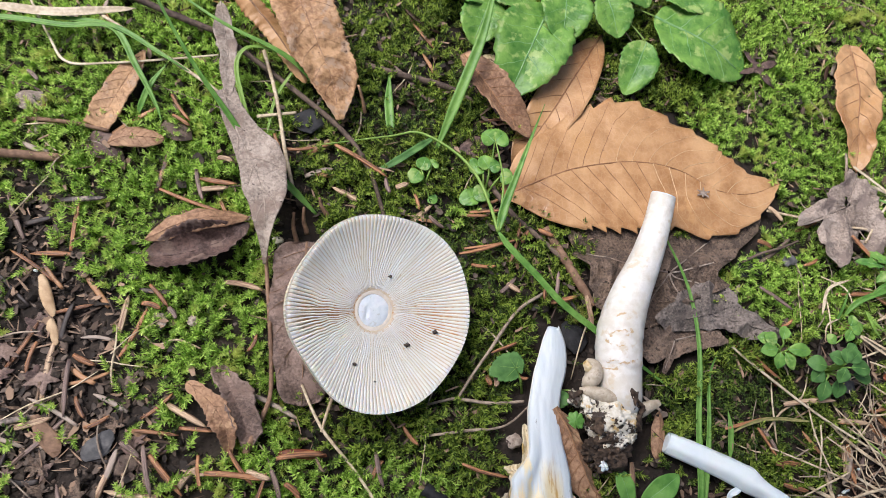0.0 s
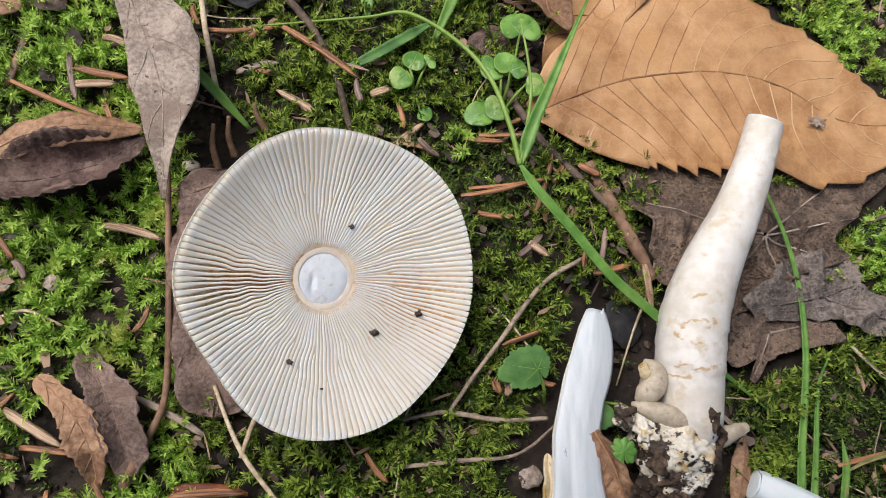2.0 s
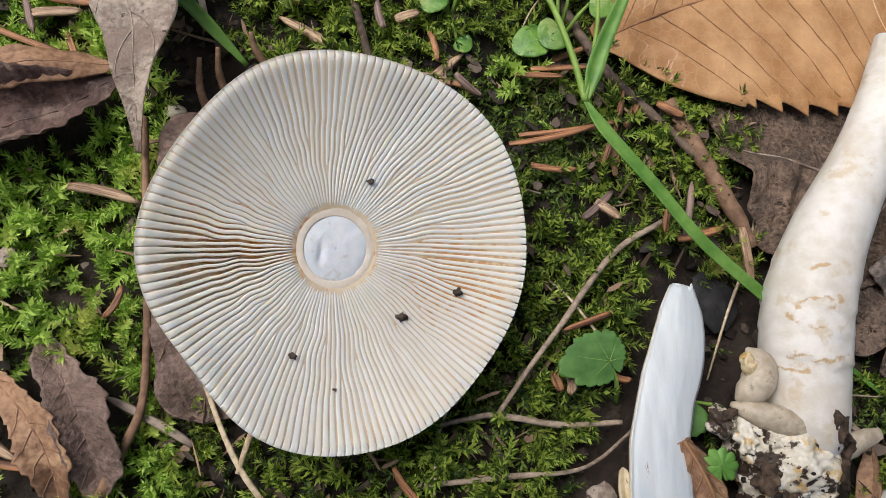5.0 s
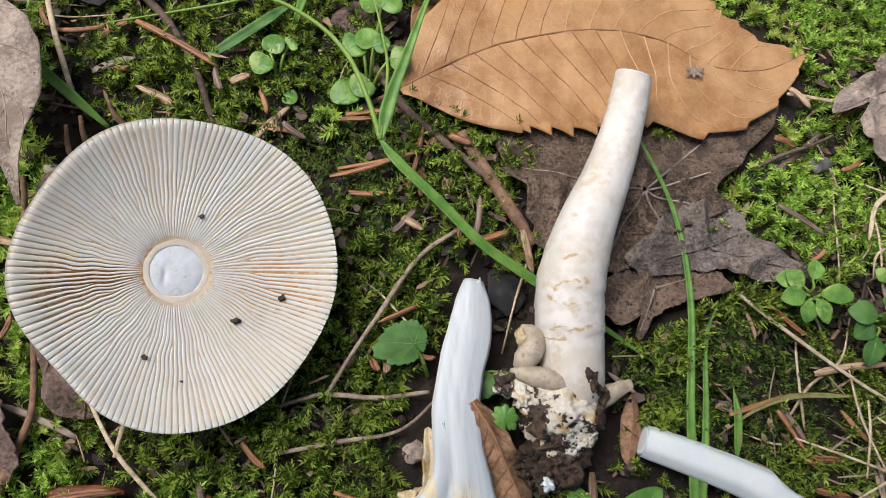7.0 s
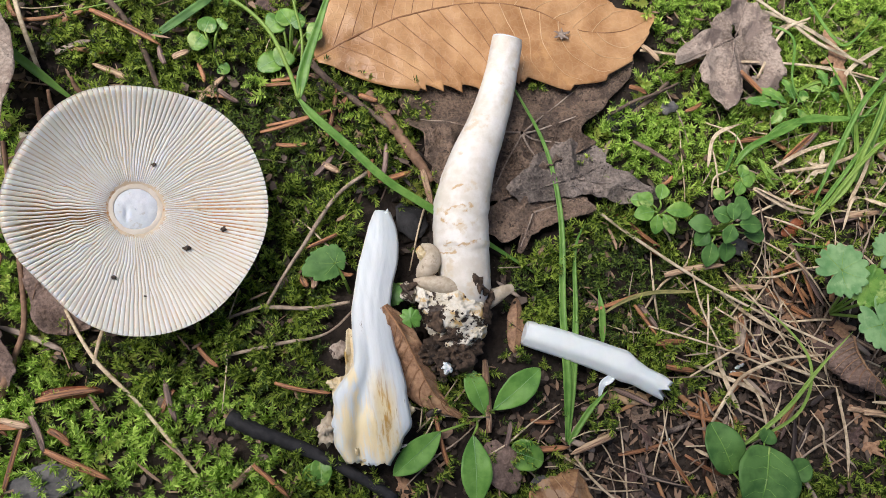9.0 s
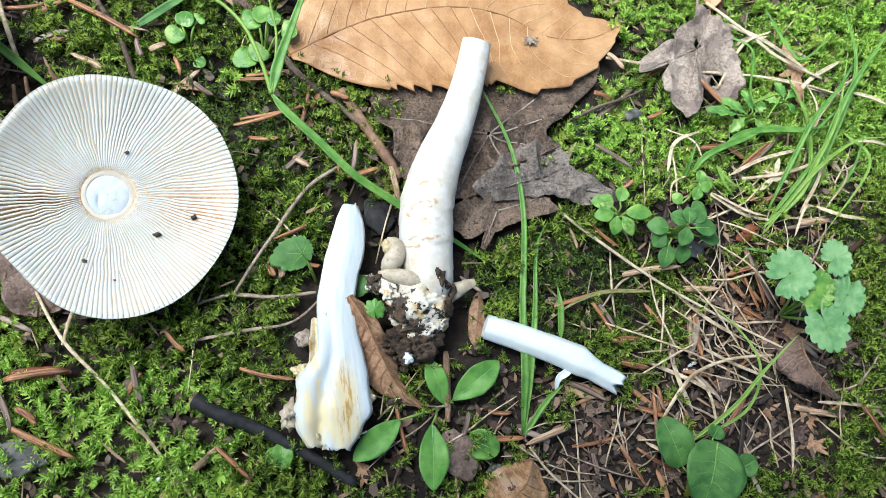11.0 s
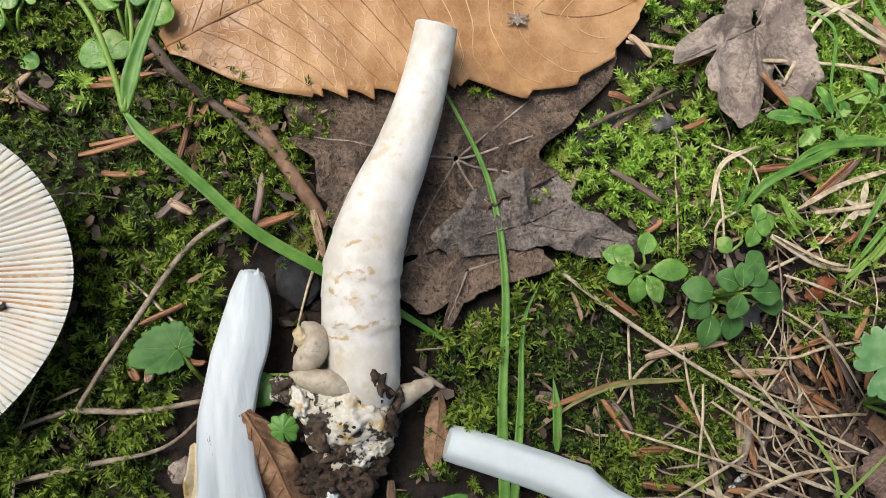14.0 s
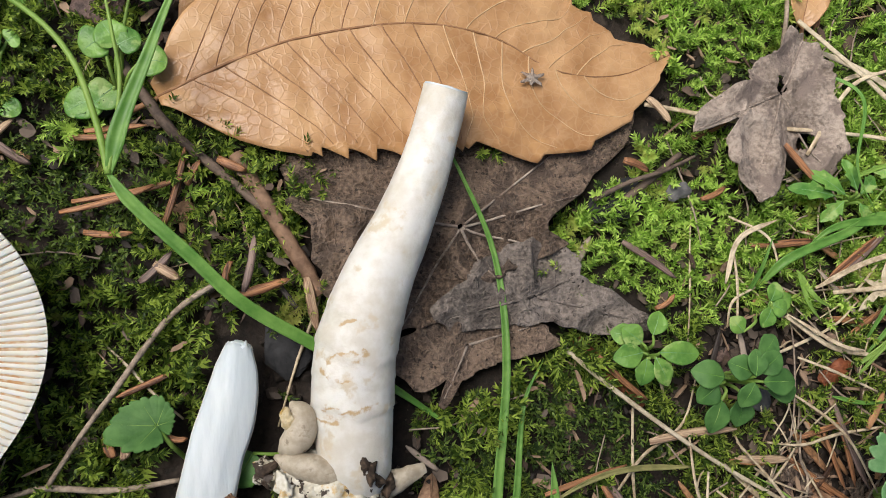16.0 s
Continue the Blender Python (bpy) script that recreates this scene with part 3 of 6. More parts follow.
rng = np.random.RandomState(4)
SLOTS, STEPS = 152, 40
radial_s = np.linspace(0, 1.012, STEPS)
starts = np.where(np.arange(SLOTS) % 4 < 3, -0.5, np.array([0.15, 0.36, 0.24, 0.45, 0.30])[np.arange(SLOTS) // 4 % 5] + 0.05 * rng.rand(SLOTS))
share = np.clip((radial_s[None, :] - starts[:, None]) / 0.22, 0, 1)
share = share * share * (3 - 2 * share) + 1e-4
span = 2 * np.pi * share / share.sum(0)
border = np.cumsum(span, 0) - span
for k in range(SLOTS):
    keep = radial_s > starts[k]
    sg, width, a = radial_s[keep], span[k][keep], (border[k] + span[k] / 2)[keep]
    torn, loose = float(torn_side(a[-1])), float(open_side(a[-1]))
    bend = 0.006 * np.sin(3.1 * sg + 0.06 * k) + (0.002 + 0.008 * torn) * (rng.rand() - 0.5) + (0.002 + 0.026 * torn) * (value(sg * 10 + k, 0 * sg + k // 3, 3.5, 2) - 0.5) * np.sin(np.pi * np.clip(sg, 0, 1))
    t = (sg - sg[0]) / (sg[-1] - sg[0])
    apart = 0.08 + 0.17 * float(value(np.array(k * 3.0), np.array(7.0), 22, 1)) + 0.08 * rng.rand() + 0.13 * loose
    soft = 0.6 + 0.4 * max(loose, torn)
    wide = width * (1.004 - np.maximum(0.54 * torn * np.clip((0.95 - sg) * 6, 0, 1), apart * np.clip((1.13 - sg) * 4, 0, 1)))
    rise = np.minimum(1, t / 0.15) if starts[k] > 0 else np.minimum(1, 0.55 + t / 0.08)
    dip = (0.2 * (rng.rand() - 0.5) + 0.06 * (starts[k] > 0)) * (1 - 0.6 * sg)
    top = cap_depth(np.clip(sg, 0, 1), a) + dip + (1 - rise) * 0.9 + 0.4 * np.clip((sg - 0.972) / 0.04, 0, 1) ** 2
    rows = []
    for f, under in ((-0.5, 2.2 + torn), (-0.498, 0.22), (-0.42, 0.11), (-0.26, 0.035), (0.0, 0.0), (0.26, 0.035), (0.42, 0.11), (0.498, 0.22), (0.5, 2.2 + torn)):
        rows.append(cap_point(sg, a + bend + f * wide, top + under * (soft if under < 1 else 1.0) * (0.5 + 0.5 * np.clip(sg * 3, 0, 1))))
    g = np.stack(rows, 1)
    n, m = g.shape[:2]
    faces = [(i * m + j, (i + 1) * m + j, (i + 1) * m + j + 1, i * m + j + 1) for i in range(n - 1) for j in range(m - 1)]
    faces += [tuple(range(m))[::-1], tuple((n - 1) * m + j for j in range(m))]
    part("gill", (g.reshape(-1, 3), faces), GILL, cap)

rr, aa = np.meshgrid(np.linspace(0.0005, 1, 16), np.linspace(0, 2 * np.pi, 49), indexing="ij")


def scar_point(radius, a, down):
    x, y = radius * np.cos(a) + CAP_SHIFT[0], radius * np.sin(a) + CAP_SHIFT[1]
    return CAP_AT + x[..., None] * CAP_U + y[..., None] * CAP_V - down[..., None] * CAP_N


px, py = 7.9 * rr * np.cos(aa), 7.9 * rr * np.sin(aa)
lumps = 1.0 * (fractal(px, py, 5.0, 1, 4) - 0.5) + 0.9 * np.exp(-(((px + 3.4) / 1.0) ** 2 + ((py + 1.6) / 2.2) ** 2)) - 0.3 * (1 - rr**2)
part("stem_scar", shell(scar_point(7.9 * rr * (1 + 0.03 * np.sin(5 * aa) + 0.02 * np.sin(11 * aa)), aa, 8.62 + lumps * (1 - rr**4) + 0.30 * rr**8), 0.8, wrap=True), SCAR_FLESH, cap, "white broken flesh where the stem came off")
ring_r, ring_a = np.meshgrid(np.linspace(0, 1, 9), np.linspace(0, 2 * np.pi, 145), indexing="ij")
ragged_rim = 0.5 * (value(np.degrees(ring_a), 0 * ring_a, 7, 3) - 0.5) * ring_r
ring = scar_point(7.5 + 2.4 * ring_r + ragged_rim, ring_a, 8.66 - 0.12 * np.sin(np.pi * ring_r) + 0.3 * (fractal(np.degrees(ring_a), 40 * ring_r, 14, 2, 3) - 0.5))
part("scar_ring", shell(ring, 0.5, wrap=True), SCAR_RING, cap, "beige ring round the scar")

CAP_CRUMBS = ((0.23, 70, 0.75), (0.37, -42.6, 1.2), (0.6, -15, 1.1), (0.48, -112, 0.8), (0.62, -90, 0.4))
for s_at, a_at, size in CAP_CRUMBS:
    a_r = np.array(radians(a_at))
    spot = cap_point(np.array(s_at), a_r, cap_depth(np.array(s_at), a_r) - 0.4)
    solo("soil_crumb", blob(spot, (size, size * 0.8, size * 0.6), int(a_at) % 17, 1.1, 0.7, 10, 14), CRUMB, "dark soil crumb on the pale gills", "soil crumb", "crumbs on the cap")


# ---- the whole stem with its bulb ----
stem = thing("mushroom", (95, -50, height(95, -50)), "cream mushroom stem with soil-caked bulb on dead leaves", "mushroom")
axis = [(127.2, 37.3, 19.5), (122.4, 22.5, 17.8), (117.4, 10.0, 16.5), (111.6, -2.0, 15.2), (103.0, -17.5, 13.4), (96.8, -33.0, 11.8), (94.4, -46.0, 10.6), (93.8, -58.0, 9.6), (93.2, -68.0, 8.8), (92.0, -75.0, 7.0)]
n, sides = 120, 64
path = spline(axis, n)
t, side, up = frames_along(path)
u = np.linspace(0, 1, n)
rad = np.interp(-path[:, 1], [-37, -22, -10, 0, 7, 18, 34, 46, 56, 68, 75], [6.6, 6.9, 7.6, 8.4, 9.1, 10.2, 11.5, 11.4, 10.9, 10.4, 8.0])
a = np.linspace(0, 2 * np.pi, sides, endpoint=False)
belt = np.zeros((n, sides))
for where_at, jag, tall in ((28.0, 2.0, 0.35), (37.0, 3.0, 0.5), (44.0, 2.0, 0.35), (52.0, 2.4, 0.7)):
    edge = where_at + jag * (value(np.degrees(a), 0 * a + where_at, 26, 3) - 0.5) * 2
    above = edge[None, :] + path[:, 1:2]
    belt += tall * np.exp(-np.clip(above, 0, None) / 3.5) * (above > 0)
nubs = 0.5 * (fractal(u[:, None] * 92 + 0 * a, a[None, :] * 11 + 0 * u[:, None], 7, 2, 3) - 0.5)
R2 = rad[:, None] + belt + nubs
body = path[:, None] + R2[..., None] * (np.cos(a)[None, :, None] * side[:, None] + 0.96 * np.sin(a)[None, :, None] * up[:, None])
body[:6] += (np.linspace(1, 0, 6)[:, None] * (1.3 + 1.3 * np.sin(a)))[..., None] * t[:6, None]
faces = [(i * sides + j, i * sides + (j + 1) % sides, (i + 1) * sides + (j + 1) % sides, (i + 1) * sides + j) for i in range(n - 1) for j in range(sides)]
faces.append(tuple((n - 1) * sides + j for j in range(sides)))
part("stem_skin", (body.reshape(-1, 3), faces), BELTED_SKIN, stem)
disc_r, disc_a = np.meshgrid(np.linspace(0.0005, 1.0, 10), np.linspace(0, 2 * np.pi, 41), indexing="ij")
cut = path[0] + 6.4 * disc_r[..., None] * (np.cos(disc_a)[..., None] * side[0] + 0.96 * np.sin(disc_a)[..., None] * up[0]) + t[0] * (1.3 * (1 + disc_r * np.sin(disc_a)) - 0.25 + 0.5 * (value(disc_r * 9, disc_a * 3, 2, 1) - 0.5))[..., None]
part("cut_face", shell(cut, 0.6, wrap=True), CUT_FLESH, stem, "bluish-white cut end")

part("bulb", blob((87, -76, 6.5), (14.5, 12.0, 11.0), 3, 0.22, 8.0, 90, 120), VOLVA, stem, "lumpy cream bulb with yellow stains and soil")
part("bulb_shoulder", blob((86.5, -69.5, 6.5), (15.0, 7.5, 8.0), 9, 0.25, 7.0, 60, 90), VOLVA, stem, "torn cream shoulder of the bulb")
part("bulb_foot", blob((87, -85, 5.0), (10.5, 7.5, 8.5), 6, 0.35, 5.5, 60, 80), VOLVA, stem, "soil-smeared cream foot of the bulb")
part("soil_cake", blob((83.5, -93, 4), (11.0, 9.0, 8.5), 5, 0.5, 5, 44, 60), CAKE, stem, "dark soil stuck to the bulb")
for k, (x, y, z, sx, sy, sz, turn) in enumerate(((79.0, -80.5, 13.0, 2.8, 4.2, 2.8, -20), (96.0, -67.5, 15.5, 2.4, 6.4, 3.4, 28), (70.6, -65.0, 12.0, 2.0, 1.3, 1.2, 30), (90.5, -78.5, 15.0, 1.3, 2.2, 2.0, -30), (97.5, -80, 11, 3.4, 4.2, 3.4, 30), (84.5, -86.5, 11.5, 4.6, 2.2, 2.6, 10), (101.0, -73.5, 10.5, 2.6, 3.4, 2.6, 0), (73.0, -92.0, 5.0, 4.2, 3.6, 4.0, 0))):
    part("soil_lump", blob((x, y, z), (sx, sy, sz), 11 + k, 0.7, 2.4, 24, 34, turn), CAKE, stem, "dark crumbly soil")
for k, (x, y, z, sx, sy, sz, turn) in enumerate(((89.5, -75.5, 14.5, 4.6, 4.0, 2.4, 0), (74.5, -71.5, 13.0, 2.6, 4.2, 2.2, 10), (80.0, -99, 9.5, 2.0, 3.0, 1.6, 20), (95.0, -86, 9.5, 2.6, 4.0, 2.6, -30), (82.0, -71.5, 14.2, 4.0, 2.2, 2.0, 0))):
    part("mycelium_lump", blob((x, y, z), (sx, sy, sz), 31 + k, 0.6, 2.2, 28, 38, turn), VOLVA if k != 2 else FLESH, stem, "whitish lump of torn flesh")


rng = np.random.RandomState(8)
grains = np.zeros((0, 3))
grain_faces = []
for k in range(260):
    a, b = rng.rand() * 6.28, math.acos(0.05 + 0.95 * rng.rand())
    d = np.array((math.cos(a) * math.sin(b), math.sin(a) * math.sin(b), math.cos(b)))
    at = np.array((87, -78, 6.5)) + d * np.array((14, 13, 11.0)) * (0.95 + 0.1 * rng.rand()) if k < 110 else np.array((83.5, -93, 4)) + d * np.array((11.5, 9.5, 9.0))
    size = 0.25 + 1.3 * rng.rand() ** 4
    v, f = blob(at, (size, size * 0.8, size * 0.7), k, 0.5, 0.7, 5, 6)
    grain_faces += [tuple(q + len(grains) for q in face) for face in f]
    grains = np.vstack([grains, v])
part("soil_crust", (grains, grain_faces), CRUMB, stem, "loose grains of soil on the bulb")


part("volva_lobe", tube([(77.2, -48.4, 11.8), (80.0, -53.2, 12.4), (78.4, -58.2, 12.2), (73.2, -61.6, 11.2)], [0.4, 2.6, 3.6, 4.2, 4.4, 4.4, 4.0, 3.2, 0.4], 26, 44, 0.04), LOBE, stem, "grey-brown kidney-shaped lobe of the volva")
part("lobe_inside", blob((76.0, -52.8, 14.0), (1.7, 3.0, 1.8), 7, 0.5, 1.8, 24, 30, -8), STAIN, stem, "yellowish torn inside of the lobe")
part("volva_collar", tube([(72.0, -62.6, 10.5), (76.5, -64.6, 12.6), (82.0, -66.6, 13.6), (87.5, -68.6, 13.8), (92.6, -69.0, 13.0)], [0.6, 2.4, 3.3, 3.8, 3.8, 3.2, 0.8], 24, 44, 0.06), LOBE, stem, "grey-brown collar round the stem's foot")
part("volva_flap", shell(blade_grid([(98, -75.0, 10), (103.5, -73.6, 11), (108.5, -72.0, 11), (113, -70.6, 10)], 3.0, left=[3.4, 3.2, 2.7, 2.2, 1.0], right=[3.4, 3.4, 2.6, 1.9, 0.9], cup=-0.6, crumple=1.2, margin=0.2, seed=5, nu=36, nv=13), 1.8), LOBE, stem, "ragged flap of the volva")
part("volva_shred", blob((69.6, -67.0, 9.5), (2.9, 4.2, 3.0), 46, 0.6, 3.0, 30, 36, 25), VOLVA, stem, "torn yellowish shred")


# ---- the split half of a stem base ----
def loft(points, halves, n, relief, depth, seed=0):
    """A half-round body with a flat, grooved upper face; relief(u, v) lifts that face."""
    path = spline(points, n)
    u = np.linspace(0, 1, n)
    h = np.interp(u, np.linspace(0, 1, len(halves)), halves)
    t, side, up = frames_along(path)
    m = 25
    v = np.linspace(-1, 1, m)
    ragged_edge = 0.07 + 0.26 * np.clip((u - 0.6) / 0.4, 0, 1)
    hv = h[:, None] * (1 + ragged_edge[:, None] * (fractal(u[:, None] * 90, np.sign(v)[None, :] * 5 + 0 * u[:, None], 9, seed, 3) - 0.5) * 2)
    top = path[:, None] + (hv * v)[..., None] * side[:, None] + (relief(u[:, None], v[None, :]) * (1 - v**6)[None, :])[..., None] * up[:, None]
    b = np.linspace(0, np.pi, m)
    low = path[:, None] + (hv[:, ::-1] * np.cos(b))[..., None] * side[:, None] - (depth * h[:, None] * np.sin(b))[..., None] * up[:, None]
    return top, low


def half_relief(u, v):
    g = 0.45 * (fractal(v * 11 + 0 * u, u * 5 + 0 * v, 2.6, 4, 3) - 0.5) + 0.9 * (fractal(v * 9 + 0 * u, u * 30 + 0 * v, 12, 1, 2) - 0.5) + 0.22 * np.sin(5 * v + 2 * np.sin(4 * u))
    g = g + 2.2 * np.clip((u - 0.62) * 3, 0, 1) * (fractal(v * 14 + 0 * u, u * 90 + 0 * v, 7, 3, 3) - 0.5)
    return g - 2.6 * np.exp(-(((v - 0.15 - 0.2 * u) / 0.22) ** 2)) * np.clip((u - 0.45) * 2.6, 0, 1) + 1.5 - 0.9 * v**2 * (1 - u)


half = thing("split_stem_base", (50, -90, height(50, -90)), "white stem base split lengthwise, its foot stained yellow-brown", "mushroom piece")
HALF_PATH = [(64.0, -31.5, 5.5), (61.2, -47.0, 7.0), (56.6, -60.5, 8.0), (53.6, -72.0, 9.0), (52.6, -83.0, 10.0), (52.6, -94.0, 10.5), (50.3, -104.5, 11.0), (47.3, -115.0, 11.0), (44.4, -129.5, 8.5)]
top, low = loft(HALF_PATH, [3.2, 5.6, 6.7, 7.1, 7.3, 7.4, 7.5, 7.5, 7.6, 7.7, 7.8, 8.0, 8.6, 10.0, 12.0, 13.6, 14.6, 14.8, 14.4, 13.2, 9.0], 110, half_relief, 1.0, 2)
fray = 2.6 * (value(np.linspace(0, 25, 25), np.zeros(25), 3.0, 2) - 0.5)
top[:3] += (np.array((1.0, 0.6, 0.2))[:, None] * fray)[..., None] * np.array((0.2, 0.97, 0.0))
torn = np.clip((np.arange(110) - 98) / 11, 0, 1)[:, None] * 5.0 * (fractal(np.linspace(0, 30, 25), np.full(25, 3.0), 5.0, 1, 3) - 0.35)[None, :]
top[..., 1] -= torn
low[..., 1] -= torn[:, ::-1]
part("split_face", shell(top, 0.5), SPLIT_FLESH, half, "white fibrous split face with a yellow-brown stain")
part("stem_back", shell(low, 0.6), STEM_SKIN, half, "cream outer skin")
part("half_tip", blob((64.2, -32.4, 4.6), (3.6, 1.8, 2.4), 51, 0.25, 2.5, 12, 16, -15), FLESH, half)
part("sheath", shell(blade_grid([(44.0, -78, 7.0), (43.4, -88, 9.0), (42.8, -95.5, 10), (38.6, -103, 9.5), (33.6, -111, 7)], 2.6, 0.8, 0.6, fold=0.5, crumple=1.4, margin=0.4, seed=4, nu=50, nv=11), 0.7), STAIN, half, "torn brownish-cream sheath along one edge")
part("sheath", shell(blade_grid([(45.4, -82, 9), (44.6, -90, 10.5), (42.4, -99, 10.5), (37.4, -106, 9)], 1.4, 0.9, 0.6, fold=-0.5, crumple=0.8, margin=0.5, seed=7, nu=40, nv=9), 0.6), STAIN, half, "torn brownish-cream sheath along one edge")
for k, (x, y, z, sx, sy, sz, turn) in enumerate(((37.5, -99.5, 6, 3.8, 3.2, 3.0, 30), (31.0, -115.5, 6.0, 3.2, 5.0, 3.4, -25), (62.0, -114, 6, 2.0, 4.2, 2.6, -20), (55.5, -126.8, 6, 3.6, 1.5, 2.0, 5), (38.0, -124.0, 6.0, 4.6, 2.2, 3.2, -32), (45.0, -129.0, 6.0, 4.6, 1.9, 2.8, -8), (52.0, -126.0, 8.0, 1.5, 2.2, 1.8, 0))):
    part("volva_shred", blob((x, y, z), (sx, sy, sz), 61 + k, 0.85, 2.2, 22, 28, turn), (STAIN, LOBE, STAIN, VOLVA, STAIN, STAIN, CRUMB)[k], half, "torn cream shred of the volva")


# ---- the broken stem piece ----
chip = thing("broken_stem_piece", (140, -102, height(140, -102)), "white broken stem piece with a torn end, lying on moss", "mushroom piece")
cpath = spline([(116.3, -89.4, 3.6), (130.0, -95.5, 4.0), (148.0, -104.5, 4.6), (160.0, -111.5, 5.0), (172.5, -119.8, 5.2)], 44)
t, side, up = frames_along(cpath)
u = np.linspace(0, 1, 44)
a = np.linspace(0, 2 * np.pi, 36, endpoint=False)
r = np.interp(u, [0, 0.06, 0.5, 0.68, 0.78, 1], [5.2, 5.5, 6.1, 6.6, 5.8, 6.2])
tear = 1 - 0.40 * np.clip((u[:, None] - 0.66) * 5, 0, 1) * np.clip(np.cos(a - 2.9), 0, 1)
groove = 1 + 0.035 * np.sin(6 * a + 1)[None, :] + 0.05 * (fractal(u[:, None] * 60 + 0 * a, a[None, :] * 5 + 0 * u[:, None], 6, 1, 3) - 0.5)
body = cpath[:, None] + (r[:, None] * tear * groove)[..., None] * (np.cos(a)[None, :, None] * side[:, None] + 0.9 * np.sin(a)[None, :, None] * up[:, None])
jag = 3.2 * np.abs(np.cos(2 * a - 0.4)) - 2.0 + 4.0 * (value(np.degrees(a), 0 * a, 24, 4) - 0.5) + 3.0 * (value(np.degrees(a), 0 * a, 9, 2) - 0.5)
body += (np.clip((u - 0.80) / 0.20, 0, 1)[:, None] * 1.7 * jag[None, :])[..., None] * t[:, None]
faces = [(i * 36 + j, i * 36 + (j + 1) % 36, (i + 1) * 36 + (j + 1) % 36, (i + 1) * 36 + j) for i in range(43) for j in range(36)]
mid_end = len(body.reshape(-1, 3))
verts = np.vstack([body.reshape(-1, 3), cpath[-1] - t[-1] * 5])
faces += [(43 * 36 + j, 43 * 36 + (j + 1) % 36, mid_end) for j in range(36)]
part("stem_piece", (verts, faces), FLESH, chip)
disc = cpath[0] + 4.8 * disc_r[..., None] * (np.cos(disc_a)[..., None] * side[0] + 0.9 * np.sin(disc_a)[..., None] * up[0]) - t[0] * (0.4 * (1 - disc_r**2))[..., None]
part("cut_face", shell(disc, 0.5, wrap=True), FLESH, chip, "smooth white cut end")
part("torn_strip", shell(blade_grid([(153.5, -110.5, 4.0), (149.0, -113.5, 5.0), (145.5, -115.5, 4.0), (144.4, -120.5, 1.0)], 1.5, 0.7, 0.6, nu=24, nv=7, cup=0.3), 0.5), FLESH, chip, "thin curled strip of white flesh")


# ---- dead leaves ----
def leaf(name, points, half, material, label, thick=0.35, holes=0.0, hole_size=8.0, vein=None, pairs=0, vein_r=0.45, stalk=None, sweep=0.62, far_vein=None, pleat=0.0, **shape):
    """A dry leaf: blade, midrib, side veins and a stalk, each a part."""
    ob = thing(name, (points[0][0], points[0][1], height(points[0][0], points[0][1])), label, "leaf")
    g = blade_grid(points, half, **shape)
    if pleat:
        along, out = np.linspace(0, 1, g.shape[0])[:, None], np.abs(np.linspace(-1, 1, g.shape[1]))[None, :]
        g[..., 2] -= pleat * np.sqrt(out) * (np.abs(np.sin(np.pi * pairs * (along - 0.05 - 0.24 * sweep * out**1.25) / 0.8)) - 0.5)
    seed = shape.get("seed", 0)
    part("blade", shell(g, thick, ragged(g, holes, hole_size, seed) if holes else None), material, ob)
    vein = vein or material
    mid = g.shape[1] // 2
    k = np.linspace(0, g.shape[0] - 1, 22).astype(int)
    part("midrib", tube(g[k, mid] + (0, 0, 0.15), [vein_r * 1.5, vein_r, vein_r * 0.4], 6, 44), vein, ob, "raised midrib")
    nu, nv = g.shape[:2]
    for q in range(pairs):
        for sgn in (-1, 1):
            u0 = 0.05 + 0.80 * (q + 0.25 * (sgn > 0)) / pairs
            w = np.linspace(0, 0.93, 22)
            uu = np.clip(u0 + (sweep * 0.24) * w**1.25, 0, 0.985) * (nu - 1)
            vv = (0.5 + 0.5 * sgn * w) * (nv - 1)
            i0, j0 = np.minimum(uu.astype(int), nu - 2), np.minimum(vv.astype(int), nv - 2)
            fu, fv = (uu - i0)[:, None], (vv - j0)[:, None]
            line = (g[i0, j0] * (1 - fu) + g[i0 + 1, j0] * fu) * (1 - fv) + (g[i0, j0 + 1] * (1 - fu) + g[i0 + 1, j0 + 1] * fu) * fv
            for _ in range(3):
                line[1:-1] = (line[:-2] + 2 * line[1:-1] + line[2:]) / 4
            part("side_vein", tube(line + (0, 0, 0.26), [vein_r * 0.62, vein_r * 0.5, vein_r * 0.28], 5, 44), far_vein if far_vein and q > pairs * (0.42 if sgn < 0 else 0.5) else vein, ob)
    if stalk:
        part("stalk", tube(stalk, [0.7, 0.9, 1.1], 7), vein, ob, "thin dry stalk")
    return ob


leaf("chestnut_leaf", [(45, 42, 1.0), (64.7, 50.4, 3.6), (84.9, 57.5, 4.6), (106, 61.2, 5.2), (127.4, 62, 5.4), (148.2, 57.2, 5.2), (166.8, 46.6, 5.0), (187.9, 44.5, 4.4), (208, 51.5, 3.6)], 42.0, TAN, "large tan toothed leaf lying flat over a decayed leaf", thick=0.4, vein=TAN_VEIN, pairs=14, vein_r=0.36, nu=170, far_vein=PALE_VEIN,
     left=[3, 17.5, 24, 31, 37, 41.5, 39.5, 30.5, 29, 27, 22, 13, 0.5], right=[1.5, 22, 33, 39, 41.5, 42.5, 42.5, 41, 40, 33, 23, 11, 0.5],
     stalk=[(45.5, 42.2, 0.6), (40, 39.5, 0.5), (33, 37, -1)], teeth=15, tooth=0.095, margin=0.05, fold=0.06, crumple=0.45, ripple=3.4, ripple_size=42, seed=3, nv=33, cup=-0.07, tooth_from=0.2)
